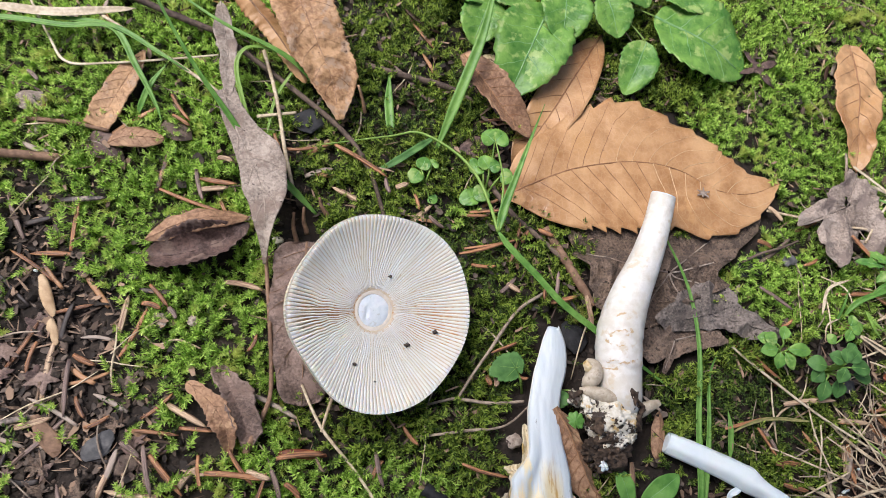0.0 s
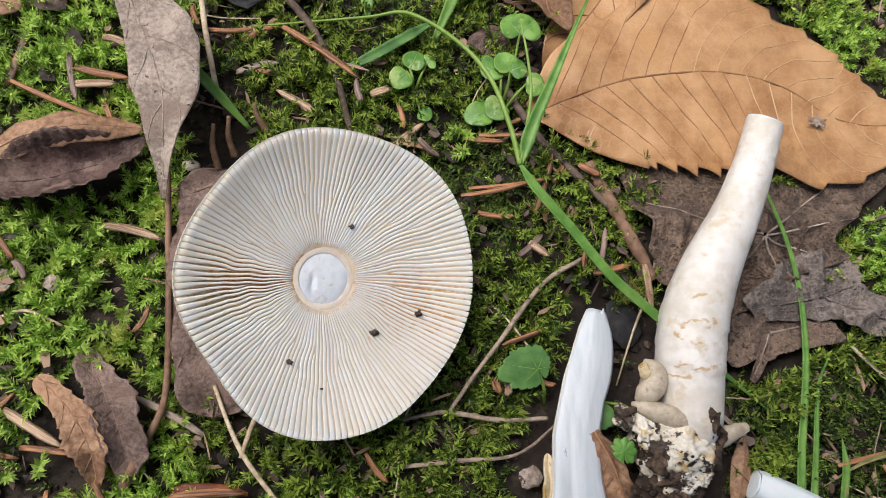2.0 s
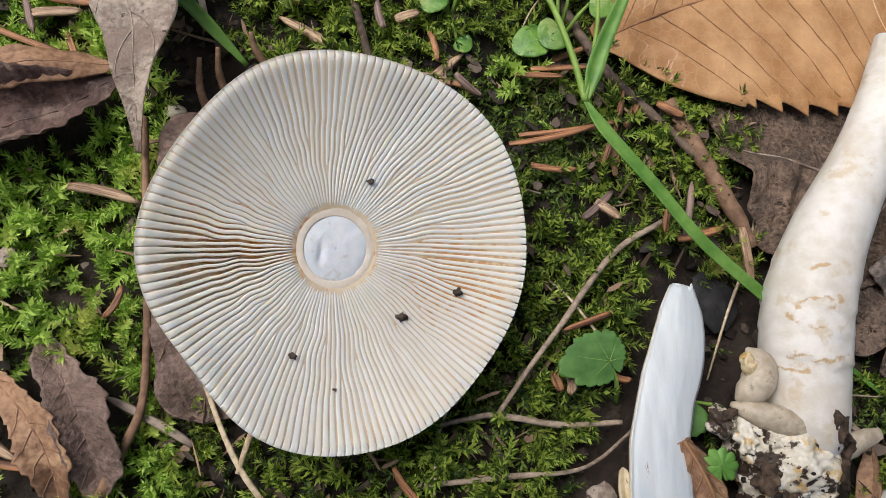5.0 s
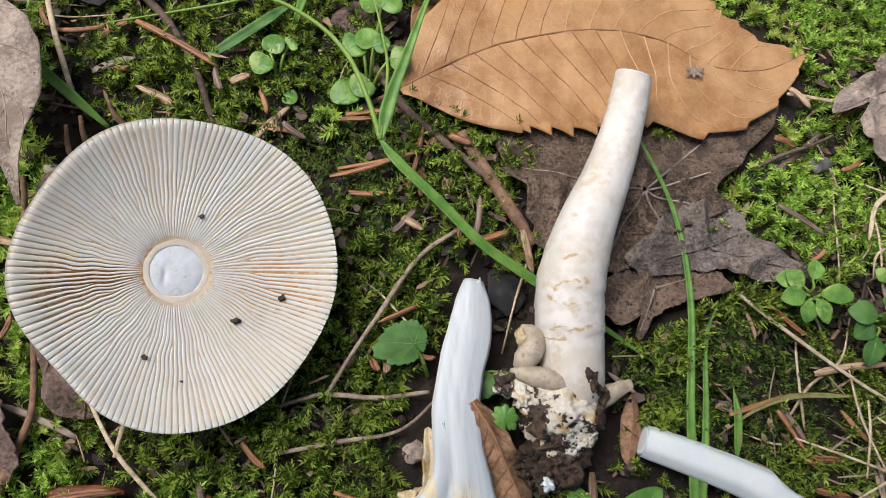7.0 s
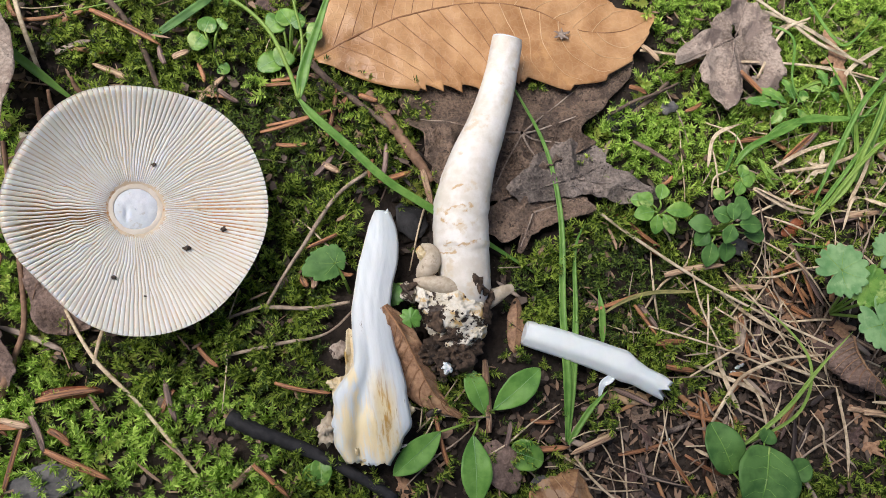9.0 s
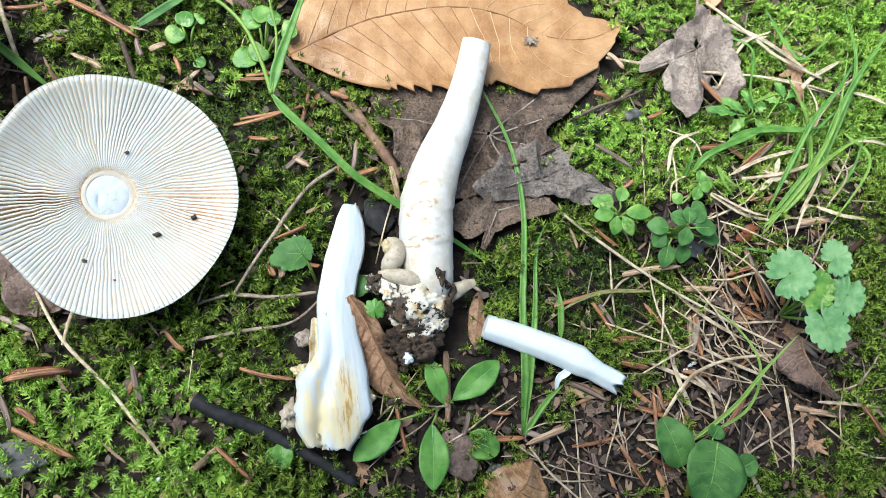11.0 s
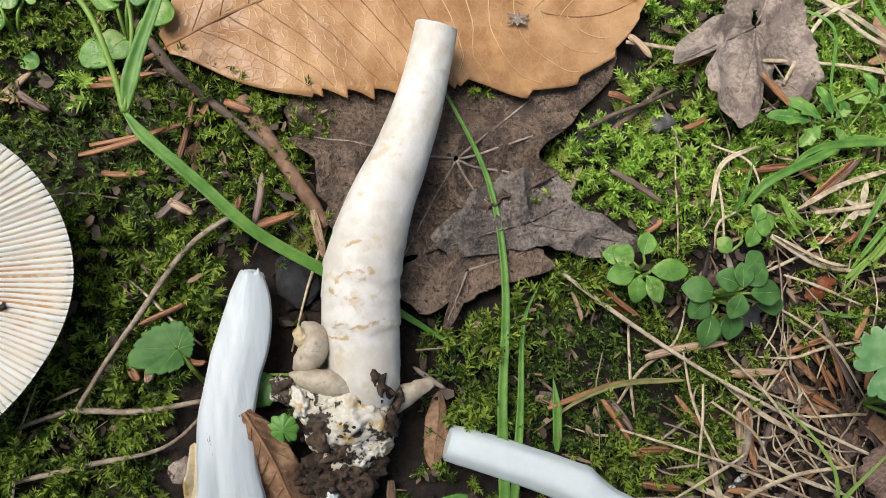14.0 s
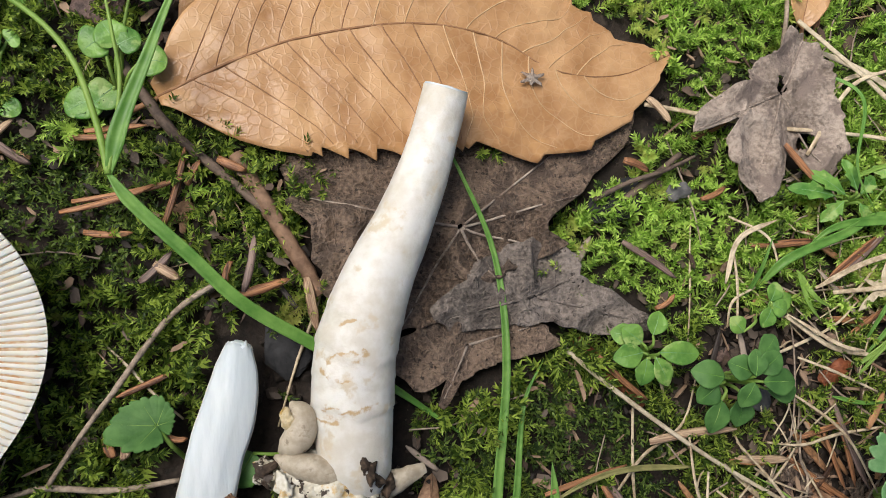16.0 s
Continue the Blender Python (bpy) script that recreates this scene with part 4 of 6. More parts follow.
solo("leaf_scrap", shell(palm_grid((158, 43.5, 6.6), [(15, 5, 22), (85, 3.2, 40), (150, 4, 25), (200, 5, 20), (255, 2.8, 45), (320, 4.4, 25)], nr=6, na=60, ripple=0.4, seed=2, floor=0.35, jag=0.25), 0.3), GREY_LEAF, "tiny grey leaf scrap on the tan leaf", "leaf scrap")
leaf("brown_leaf", [(112, 146, 3), (89, 112, 4), (69.5, 84, 0), (52, 63, -3)], 15.0, TAN, "narrow tan leaf under green herb leaves", vein=TAN_VEIN, pairs=7, lead=0.9, power=0.7, fold=0.25, ripple=1.5, seed=5, crumple=0.5, margin=0.12)
leaf("curled_leaf", [(27, 127, 5), (36, 109, 9), (47, 92, 8), (62, 77, 2)], 10.5, BROWN_LEAF, "rust-brown leaf curled into a trough", vein=TAN_VEIN, pairs=8, lead=1.0, power=0.55, fold=0.7, ripple=1.2, teeth=9, tooth=0.12, seed=6, crumple=0.8, margin=0.12)
leaf("serrate_leaf", [(-65, 146, 25), (-58, 127, 25), (-52, 112, 22), (-46, 97, 17), (-43, 79, 12)], 16.0, MOTTLED, "tan-brown serrated dry leaf propped above moss", vein=BROWN_LEAF, vein_r=0.3, pairs=5, left=[15, 16.5, 17, 16.5, 16, 15, 13.5, 9, 2], right=[15, 16, 16.5, 16, 14.5, 13, 11, 7, 1], fold=0.08, teeth=20, tooth=0.07, ripple=2.6, ripple_size=14, seed=7, crumple=1.3, margin=0.12, stalk=[(-33, 97, 17), (-30.5, 92, 10), (-29, 88, 4)], nv=25, nu=90)
leaf("folded_leaf", [(-104, 154, 27), (-88, 138, 26), (-74, 121, 22), (-60, 99, 14)], 6.5, TAN, "narrow folded rust-coloured serrated leaf edge", lead=0.9, power=0.5, teeth=18, tooth=0.16, fold=-0.5, ripple=2.0, seed=8, crumple=0.7, margin=0.2, vein=BROWN_LEAF)
leaf("small_leaf", [(-105, 146, 15), (-101, 122, 18), (-99, 108, 18), (-98, 87, 16)], 4.6, GREY_LEAF, "torn grey leaf piece above a longer one", lead=0.9, power=0.45, fold=0.25, tilt=0.2, crumple=0.8, margin=0.4, ripple=1.2, seed=35, vein_r=0.25)
leaf("grey_leaf", [(-101, 92, 17), (-97.5, 78, 18), (-91, 62, 20), (-84.5, 47, 22), (-79.5, 32, 22), (-78.5, 17, 20), (-79, 1, 10)], 16.0, GREY_LEAF, "long grey-brown leaf with dark spots, one side curled up", pairs=4, left=[6, 7, 8.5, 10.5, 13, 16.5, 14.5, 9.5, 5, 2, 0.5], right=[4, 4, 4.5, 5, 5.5, 6.5, 8, 8, 6, 3, 0.5], cup=0.15, tilt=-0.12, ripple=2.4, ripple_size=18, seed=9, crumple=1.0, margin=0.16, nv=21, nu=80, vein_r=0.35)
leaf("purple_leaf", [(-137, 7, 2), (-119, 8, 5), (-102, 13, 6), (-87, 23.5, 6)], 11.0, PURPLE_LEAF, "dark purplish-brown leaf curled into a boat", lead=0.95, power=0.7, cup=1.1, ripple=2.6, ripple_size=9, teeth=14, tooth=0.10, seed=10, crumple=1.3, margin=0.2, nv=21, nu=60, vein_r=0.3)
leaf("folded_leaf", [(-135, 14, 8), (-120, 20, 13), (-104, 24, 13), (-87, 26, 8)], 5.5, BROWN_LEAF, "light brown turned-over leaf edge", lead=0.9, power=0.6, fold=-0.3, crumple=0.9, margin=0.3, ripple=1.5, seed=34, vein_r=0.2)
leaf("brown_leaf", [(-59, 13, 9), (-60, -4, 7), (-60, -25, 6), (-61, -66, 2.5)], 17.5, DUN_LEAF, "brown rumpled leaf under the mushroom cap", vein=BARK, pairs=6, lead=0.95, power=0.24, ripple=3.2, ripple_size=12, seed=11, crumple=2.4, margin=0.15, nv=21, nu=70)
leaf("small_leaf", [(-113, -53, 2), (-101, -64, 6), (-94.5, -75, 6), (-92.5, -86, 1)], 5.6, BROWN_LEAF, "small brown leaf folded along its midrib", lead=0.9, power=0.6, fold=0.5, ripple=1.8, teeth=11, tooth=0.16, seed=12, crumple=1.0, margin=0.3, vein_r=0.3, pairs=5)
leaf("small_leaf", [(-101, -45, 1), (-91.6, -60, 4), (-86.5, -72.5, 4), (-84, -85, 0)], 7.8, DUN_LEAF, "dark brown leaf resting behind a folded one", lead=0.9, power=0.5, fold=0.5, ripple=1.8, seed=13, crumple=1.8, teeth=10, tooth=0.14, margin=0.5, vein_r=0.25, pairs=5)
leaf("folded_leaf", [(58.5, -71.5, 12), (64.5, -84, 12), (69.0, -97, 10), (75, -110, 7), (89, -123, 2)], 9.0, BROWN_LEAF, "brown leaf folded against the split stem base", pairs=9, vein_r=0.34, vein=TAN_VEIN, pleat=1.5, left=[1.5, 4, 5, 5.5, 6, 6, 5.5, 4.5, 2.5, 1, 0.4], right=[1.5, 4.5, 6, 7, 8, 9, 9.5, 8, 4.5, 1.5, 0.4], fold=-0.65, ripple=1.2, ripple_size=9, seed=14, crumple=0.7, margin=0.12, nu=130, nv=19)
leaf("small_leaf", [(116, -74, 1.5), (114.5, -82, 3), (112.5, -90, 2.5), (111, -97, 1)], 3.6, BROWN_LEAF, "small narrow brown leaf beside the stem piece", lead=0.95, power=0.6, fold=-0.4, ripple=0.6, seed=15, crumple=0.3, margin=0.2, vein_r=0.25)
leaf("orange_leaf", [(275, 146, 6), (272, 118, 9), (266, 90, 8), (259.5, 60, 4)], 15.0, TAN, "rusty tan leaf with decay holes and a torn edge", vein=TAN_VEIN, pairs=6, lead=0.75, power=0.55, fold=0.1, ripple=3.2, ripple_size=16, seed=16, crumple=1.0, margin=0.3, nu=90, holes=0.2, hole_size=11, nv=29, stalk=[(259.5, 60, 4), (258, 54, 4), (256, 47, 5)])
leaf("curled_leaf", [(264, -112, 10), (263, -121, 12), (268, -131, 11), (281, -142, 4)], 10.0, DUN_LEAF, "brown ribbed leaf curled over bare soil", vein=BROWN_LEAF, pairs=9, pleat=1.8, nu=120, left=[2, 5, 7, 8, 7, 5, 3, 0.5], right=[4, 8, 10, 10, 8, 5, 3, 0.5], fold=-0.85, ripple=1.4, seed=17, crumple=0.5, margin=0.12)
leaf("brown_leaf", [(106, -172, 1), (116, -162, 6), (124, -155, 6), (130, -147, 2)], 12.0, MOTTLED, "brown crumpled leaf at the grass foot", vein=BROWN_LEAF, pairs=6, lead=0.9, power=0.6, fold=-0.3, ripple=2.4, seed=18, crumple=1.2, margin=0.25)
leaf("small_leaf", [(93, -131, 1), (97, -140, 3), (102, -152, 1)], 7.0, DUN_LEAF, "dark brown pitted leaf on bare soil", lead=0.9, power=0.45, ripple=1.8, seed=19, crumple=0.7, margin=0.3, holes=0.2, hole_size=5, vein_r=0.25)


def lobed(name, center, lobes, material, label, seed, ribs=True, holes=0.0, crumple=0.0, cap_z=None, keel=0.0, sharp=0.0, edge=None, **shape):
    outline = (lambda a: np.interp(np.degrees(a), *np.array(edge, float).T, period=360)) if edge else lobes
    ob = thing(name, (center[0], center[1], height(center[0], center[1])), label, "leaf")
    g = palm_grid(center, outline, seed=seed, **shape)
    if crumple:
        g[..., 2] += crumple * 0.45 * (fractal(g[..., 0], g[..., 1], 6, seed + 1, 3) - 0.5) * 2 + crumple * (0.6 - np.abs(value(g[..., 0], g[..., 1], 20, seed + 2) - 0.5) * 4 * 0.6) + crumple * 0.5 * np.linspace(0, 1, g.shape[0])[:, None] ** 4
    if sharp:
        ridge = 1 - 2 * np.abs(value(g[..., 0] + 9 * seed, g[..., 1], 15, seed + 3) - 0.5) / 0.5
        g[..., 2] += sharp * np.clip(ridge, -0.4, 1) + 0.35 * sharp * (1 - 4 * np.abs(value(g[..., 0], g[..., 1] + 5 * seed, 6, seed + 4) - 0.5))
    if keel:
        spread_of = np.min([np.abs((np.linspace(0, 360, g.shape[1]) - angle + 180) % 360 - 180) for angle, _, _ in lobes], 0)
        g[..., 2] += keel * np.clip(spread_of / 22, 0, 1)[None, :] * np.linspace(0, 1, g.shape[0])[:, None]
    if cap_z is not None:
        x, y = g[..., 0], g[..., 1]
        free = np.clip((np.abs(x - 92 - (y + 66) * 0.34) - 12) / 8, 0, 1) * np.clip((8 - y) / 8, 0, 1)
        g[..., 2] = np.minimum(g[..., 2], cap_z + 3 * np.clip((12 - y) / 6, 0, 1) + 7 * free)
    part("blade", shell(g, 0.4, ragged(g, holes, 9, seed) if holes else None, wrap=True), material, ob)
    na = g.shape[1]
    for angle, _, _ in lobes if ribs else ():
        j = int((angle % 360) / 360 * (na - 1))
        part("rib", tube(g[:: max(1, g.shape[0] // 6), j] + (0, 0, 0.25), [0.5, 0.38, 0.2], 5, 12), GREY_LEAF if material is DARK_LEAF else material, ob)
    return ob


lobed("maple_leaf", (130.2, -37.9, 1.5), [(12, 23, 30), (240, 20, 30)], DARK_LEAF, "lowest lobe of a dark decayed leaf, torn at its edge", 26, ripple=1.6, na=200, nr=30, crumple=1.4, jag=0.06, sharp=2.4,
      edge=((11, 23), (34, 14), (70, 14), (120, 14), (161, 17), (184, 25), (200, 23), (220, 20), (230, 12), (237, 20), (243, 20), (252, 11), (289, 8), (330, 11), (346, 19), (355, 29)))
lobed("maple_leaf", (152, -24.9, 3.0), [(343, 44, 30), (20, 18, 30), (190, 30, 30)], ASH_LEAF, "ash-grey decayed leaf lobe under a browner one", 27, ripple=2.2, na=240, nr=36, crumple=1.6, jag=0.06, sharp=2.6,
      edge=((7, 19), (20, 16), (41, 19), (72, 17), (130, 18), (167, 24), (183, 34), (195, 30), (205, 20), (225, 11), (278, 8), (300, 10), (318, 17), (336, 34), (343, 45), (347, 34), (356, 27)))
lobed("maple_leaf", (130.4, -2.6, 2.5), [(35, 56, 30), (345, 33, 30), (12, 40, 30), (165, 52, 30), (235, 34, 30), (300, 20, 30)], DARK_LEAF, "dark decayed lobed leaf beneath the tan leaf", 21, ripple=2.4, na=340, nr=50, crumple=2.4, jag=0.05, cap_z=0.5, sharp=3.6,
      edge=((0, 27), (5, 30), (12, 41), (18, 50), (23, 66), (30, 72), (45, 58), (110, 50), (157, 57), (163, 52), (167, 53), (176, 45), (186, 45), (203, 44), (235, 35), (260, 26), (268, 23), (284, 22), (300, 19), (317, 20), (330, 23), (340, 30), (348, 34), (354, 27)))
withered = lobed("maple_leaf", (244.5, 36, 6), [(200, 39, 24), (247, 38, 30), (294, 35, 30), (60, 21, 60)], WITHERED, "grey-brown withered lobed leaf on moss", 22, ripple=2.6, holes=0.22, na=300, nr=44, crumple=1.8, keel=2.0, sharp=2.2, jag=0.07,
      edge=((5, 19), (35, 21), (60, 21), (80, 22), (98, 13), (164, 14), (183, 24), (193, 37), (200, 39), (203, 27), (205, 19), (212, 26), (225, 32), (237, 36), (247, 38), (256, 35), (264, 28), (268, 20), (276, 22), (289, 33), (297, 35), (306, 31), (320, 25), (347, 18)))
part("stalk", tube([(247, 52, 9), (250, 62, 9), (253, 70, 7)], [0.9, 0.8, 0.8], 7), STALK, withered, "thin dry stalk")
leaf("brown_leaf", [(-143, 119, 6), (-149, 105, 7), (-156, 90, 6), (-162.5, 75, 3)], 8.5, MOTTLED, "light brown lance-shaped dry leaf on moss", pairs=7, vein_r=0.28, left=[0.6, 4, 6, 7, 7.5, 7.5, 7, 5.5], right=[0.6, 3.5, 6, 7.5, 8, 8.5, 8.5, 7], teeth=12, tooth=0.07, fold=0.15, crumple=0.6, margin=0.15, ripple=1.2, seed=31, nv=17)
leaf("brown_leaf", [(-157, 66, 5), (-147, 68.5, 8), (-138, 68.5, 7), (-130, 69, 5)], 5.5, BROWN_LEAF, "small rust-brown folded leaf", pairs=6, vein_r=0.25, lead=0.9, power=0.6, fold=-0.3, crumple=0.5, margin=0.2, ripple=0.8, seed=32)
leaf("small_leaf", [(-168, 69, 1), (-160, 66, 3), (-150, 57, 1)], 6.5, PURPLE_LEAF, "dark rotten leaf scrap under brown leaves", vein=GREY_LEAF, vein_r=0.25, lead=0.9, power=0.5, crumple=1.0, margin=0.3, ripple=1.0, seed=33)
lobed("lobed_leaf", (210, 128, 4), [(20, 16, 34), (120, 14, 30), (-60, 16, 34), (200, 14, 30)], PURPLE_LEAF, "small dark brown leaf scrap", 24, ripple=2.0, na=100, nr=10, ribs=False)
lobed("lobed_leaf", (274, -32, 4), [(60, 11, 26), (150, 7, 26), (215, 12, 24), (330, 8, 30)], PALE_STRAW, "bleached torn leaf skeleton on moss", 28, ripple=1.4, na=90, nr=14, ribs=False, holes=0.36, crumple=0.8)
lobed("lobed_leaf", (300, 24, 5), [(100, 16, 40), (260, 20, 40), (200, 10, 40)], BROWN_LEAF, "small brown leaf in the grass", 25, ripple=1.5, na=80, nr=10, ribs=False)


# ---- grass, straws, twigs ----
def tuft(at, label):
    return thing("grass", (at[0], at[1], height(at[0], at[1])), label, "grass", "grass tufts")


def strand(parent, points, half, material=GRASS, fold=0.45, nu=40, lead=0.5, thick=0.25, name="grass_blade", label=""):
    """A long narrow blade with a keel, tapered to its tip; a part of a tuft, or a straw of its own."""
    path = spline(points, nu)
    t, side, up = frames_along(path)
    u = np.linspace(0, 1, nu)
    w = half * np.minimum(1, (0.35 + u / 0.15 * 0.65)) * np.clip((1 - u) / lead, 0.03, 1) ** 0.8
    v = np.linspace(-1, 1, 5)
    g = path[:, None] + (w[:, None] * v)[..., None] * side[:, None] + (np.abs(v) * w[:, None] * fold)[..., None] * up[:, None]
    if parent is None:
        return solo(name, shell(g, thick), material, label, "straw", "straws")
    return part("blade", shell(g, thick), material, parent)


def culm(parent, points, radii, material=PALE_GRASS):
    return part("culm", tube(points, radii, 7, 9 * (len(points) - 1) + 1, 0.05), material, parent, "thin pale green grass stem")


def stick(name, points, radii, material, label, category, group="", sides=8, wobble=0.25, squash=1.0, seed=0):
    return solo(name, tube(points, radii, sides, 8 * (len(points) - 1) + 1, wobble, seed, squash), material, label, category, group)


joint = tuft((131, -68), "slender grass with one long blade bent under the stem")
strand(joint, [(130.5, -67.5, 0), (107, -48.5, 1), (84.5, -33.5, 8), (66.5, -21, 14), (53, -6.5, 17), (40, 7.5, 19), (35, 15, 20)][::-1], 1.75, lead=0.3)
strand(joint, [(35, 15, 20), (39, 28, 22), (46, 44, 24), (53, 60, 26), (64, 84, 27)], 2.3, lead=0.8)
culm(joint, [(35, 15, 20), (32, 30, 19), (26, 48, 17), (15, 62, 15), (-1.5, 73, 12), (-16.5, 72.5, 8), (-55, 68, 4)], [1.0, 0.9, 0.85, 0.8, 0.7, 0.5, 0.3])
culm(joint, [(35, 15, 20), (39, 38, 22), (38, 52, 24), (36, 66, 24)], [0.7, 0.6, 0.5, 0.3])
upright = tuft((127, -136), "tuft of upright green grass blades on bare soil")
strand(upright, [(126.7, -136, 1), (130.5, -112, 4), (134, -82, 5), (140.5, -43.5, 6), (140, -11.5, 6), (131, 15, 8), (126, 26, 8)], 1.8, lead=0.8)
strand(upright, [(127.5, -136, 1), (135, -105, 4), (140, -83, 4), (145, -57.5, 4), (153, -44.5, 3)], 1.35, lead=0.6)
strand(upright, [(127, -137, 1), (138, -125, 3), (148, -118, 3)], 1.3)
strand(tuft((151, -98), "single short green grass shoot on moss"), [(151, -98, 0), (152, -85, 3), (152.5, -75, 3)], 1.5)
leaning = tuft((-54, 30), "long grass blades leaning over brown leaves")
strand(leaning, [(-54.5, 30, 2), (-66, 40.5, 8), (-85.5, 59.5, 14), (-99, 77, 22), (-113.5, 96, 32), (-130.5, 124.5, 45), (-140, 145, 52)], 1.8, lead=0.7)
strand(leaning, [(-50, 92, 9), (-58, 101, 16), (-66, 107, 20), (-78, 113, 24), (-100.5, 122.5, 28), (-122, 137, 30), (-150, 160, 32)], 1.6, lead=0.7)
strand(leaning, [(-84, 62, 10), (-91.5, 86, 18), (-94.5, 103.5, 22), (-89, 112, 24), (-78, 112.5, 22), (-66, 108, 20)], 1.2, PALE_GRASS, lead=0.6)
strand(leaning, [(-80, 72, 6), (-75.5, 91.5, 10), (-66.5, 106.5, 14), (-63, 118, 16)], 0.8, PALE_GRASS)
bent = tuft((-225, 128), "broad grass blades bent over moss")
strand(bent, [(-240, 128, 4), (-214.5, 130.5, 12), (-181, 126.5, 14), (-157.5, 126.5, 14), (-145, 106, 12), (-135, 87, 8), (-132, 78, 5)], 1.6, lead=0.35)
strand(bent, [(-190, 135, 8), (-157.5, 127.5, 14), (-132.5, 112, 14), (-116, 102, 12)], 1.4)
strand(bent, [(-145, 84, 1), (-139, 97, 7), (-130.5, 109.5, 10)], 1.6)
mossy = tuft((8, 68), "short grass blades in moss")
strand(mossy, [(-15, 77, 1), (-16, 95, 3), (-15, 114, 4)], 2.4)
strand(mossy, [(9, 68, 2), (23.5, 101, 18), (33, 124, 25), (40, 148, 30), (46, 172, 32)], 2.8, lead=0.6)
strand(mossy, [(8, 74, 5), (-13.5, 59.5, 4), (-27, 53, 1)], 2.0, HERB_DARK)
tangle = tuft((262, -57), "tangled tuft of long green grass blades")
for k, row in enumerate(([(262, -57, 2), (281.5, -44, 8), (292, -29.5, 12), (308, -7, 16), (322, 30, 20)], [(229, -28.5, 2), (237.5, -20, 8), (259, -13, 10), (274.5, -7.5, 8), (290.5, -10.5, 10), (312, -9.5, 12)],
                          [(225, -31, 1), (228, -22, 8), (232, -12, 11)], [(245, -23.5, 2), (247, -32.5, 6), (256, -37.5, 3)], [(261, 44.5, 6), (272, 32, 12), (264, 8, 14), (273, -7, 9)], [(287, 56, 10), (291.5, 31, 14), (300.5, 26, 14), (327, 44.5, 14)],
                          [(262, -60, 2), (290, -34, 12), (316, -20, 14), (340, -18, 12)], [(268, -48, 2), (292, -10, 16), (312, 8, 18), (335, 34, 20)], [(252, -66, 1), (262, -69, 3), (276, -70, 3)])):
    strand(tangle, row, (1.5, 1.5, 0.8, 1.0, 0.7, 0.9, 1.0, 1.3, 0.7)[k], GRASS if k % 3 else PALE_GRASS, lead=0.6)
rng = np.random.RandomState(23)
for row, half in (([(320, -11, 4), (323, -32, 12), (293, -64, 5)], 1.3), ([(244, -25, 4), (244, -35, 7), (250, -41, 4)], 1.2), ([(299, -11, 10), (260, -10, 9), (246, -18, 4)], 2.0), ([(294, -40, 1), (314, 2, 18), (352, 44, 28)], 2.4), ([(298, -36, 1), (320, 12, 20), (319, 48, 26)], 1.8), ([(267, -53, 2), (292, -29, 9), (312, -8, 12)], 1.4), ([(264, 5, 4), (284, 9, 9), (271, -8, 4)], 1.0)):
    strand(tangle, row, half * 0.75, GRASS if half > 1.3 else PALE_GRASS, lead=0.6, nu=30)
for k in range(11):
    x, y = 292 + rng.uniform(-12, 14), -44 + rng.uniform(-8, 26)
    dx, dy = rng.uniform(-10, 55), rng.uniform(10, 70)
    strand(tangle, [(x, y, 0), (x + 0.4 * dx + rng.uniform(-6, 6), y + 0.5 * dy, rng.uniform(6, 14)), (x + dx, y + dy, rng.uniform(4, 18))], rng.uniform(0.5, 1.3), (GRASS, PALE_GRASS, STRAW)[k % 3], lead=0.7, nu=24)
slant = tuft((200, -152), "thin grass blades slanting over bare soil")
strand(slant, [(200.5, -151.5, 2), (223.5, -138, 8), (240, -123, 14), (256, -110, 20)], 1.0, PALE_GRASS)
strand(slant, [(205, -150, 2), (232, -140, 5), (243, -120, 5), (232, -98, 4), (214, -84, 3)], 0.7, PALE_GRASS)
strand(tuft((196, -84), "olive grass blade lying flat on litter"), [(198, -82, 2), (176, -80, 3), (160, -83, 3), (144, -91, 1)], 0.9, OLIVE)

S = "straws"
stick("straw", [(157.8, -39.3, 3), (176, -57, 4), (204.8, -80.4, 3), (240, -104, 3), (278, -127, 4)], [0.75, 0.8, 0.7, 0.6, 0.4], PALE_STRAW, "long pale dry straw", "straw", S, wobble=0.1, squash=0.6)
stick("straw", [(-61, -56, 3), (-56, -68, 3), (-49.9, -79.1, 3), (-36, -97, 3), (-20.7, -121, 3), (-8, -142, 2)], [0.6, 0.7, 0.8, 0.75, 0.7, 0.6], STRAW, "long straw lying on moss below the cap", "straw", S, wobble=0.1, squash=0.6)
stick("straw", [(-46, -60, 3), (-49.5, -70, 4), (-52, -78, 3)], [0.7, 0.8, 0.6], STRAW, "short straw crossing another", "straw", S, wobble=0.1, squash=0.6)
stick("straw", [(-204, 152, 8), (-190, 125, 6), (-180, 110.5, 6), (-159, 109.5, 8), (-130, 112, 10), (-105, 114.5, 12)], [0.7, 0.7, 0.8, 0.7, 0.7, 0.6], PALE_STRAW, "bent pale straw lying over moss", "straw", S, wobble=0.1, squash=0.6)
strand(None, [(-225, 141, 8), (-188, 135, 12), (-157.5, 138.5, 12), (-148, 141, 11)], 2.6, PALE_STRAW, name="straw", label="broad bleached grass straw over moss")
stick("straw", [(-165, 136, 12), (-127.5, 110, 12), (-105.5, 94, 12), (-96, 86, 11)], [0.9, 1.0, 0.9, 0.7], STRAW, "pale straw across brown leaves", "straw", S, wobble=0.1, squash=0.6)
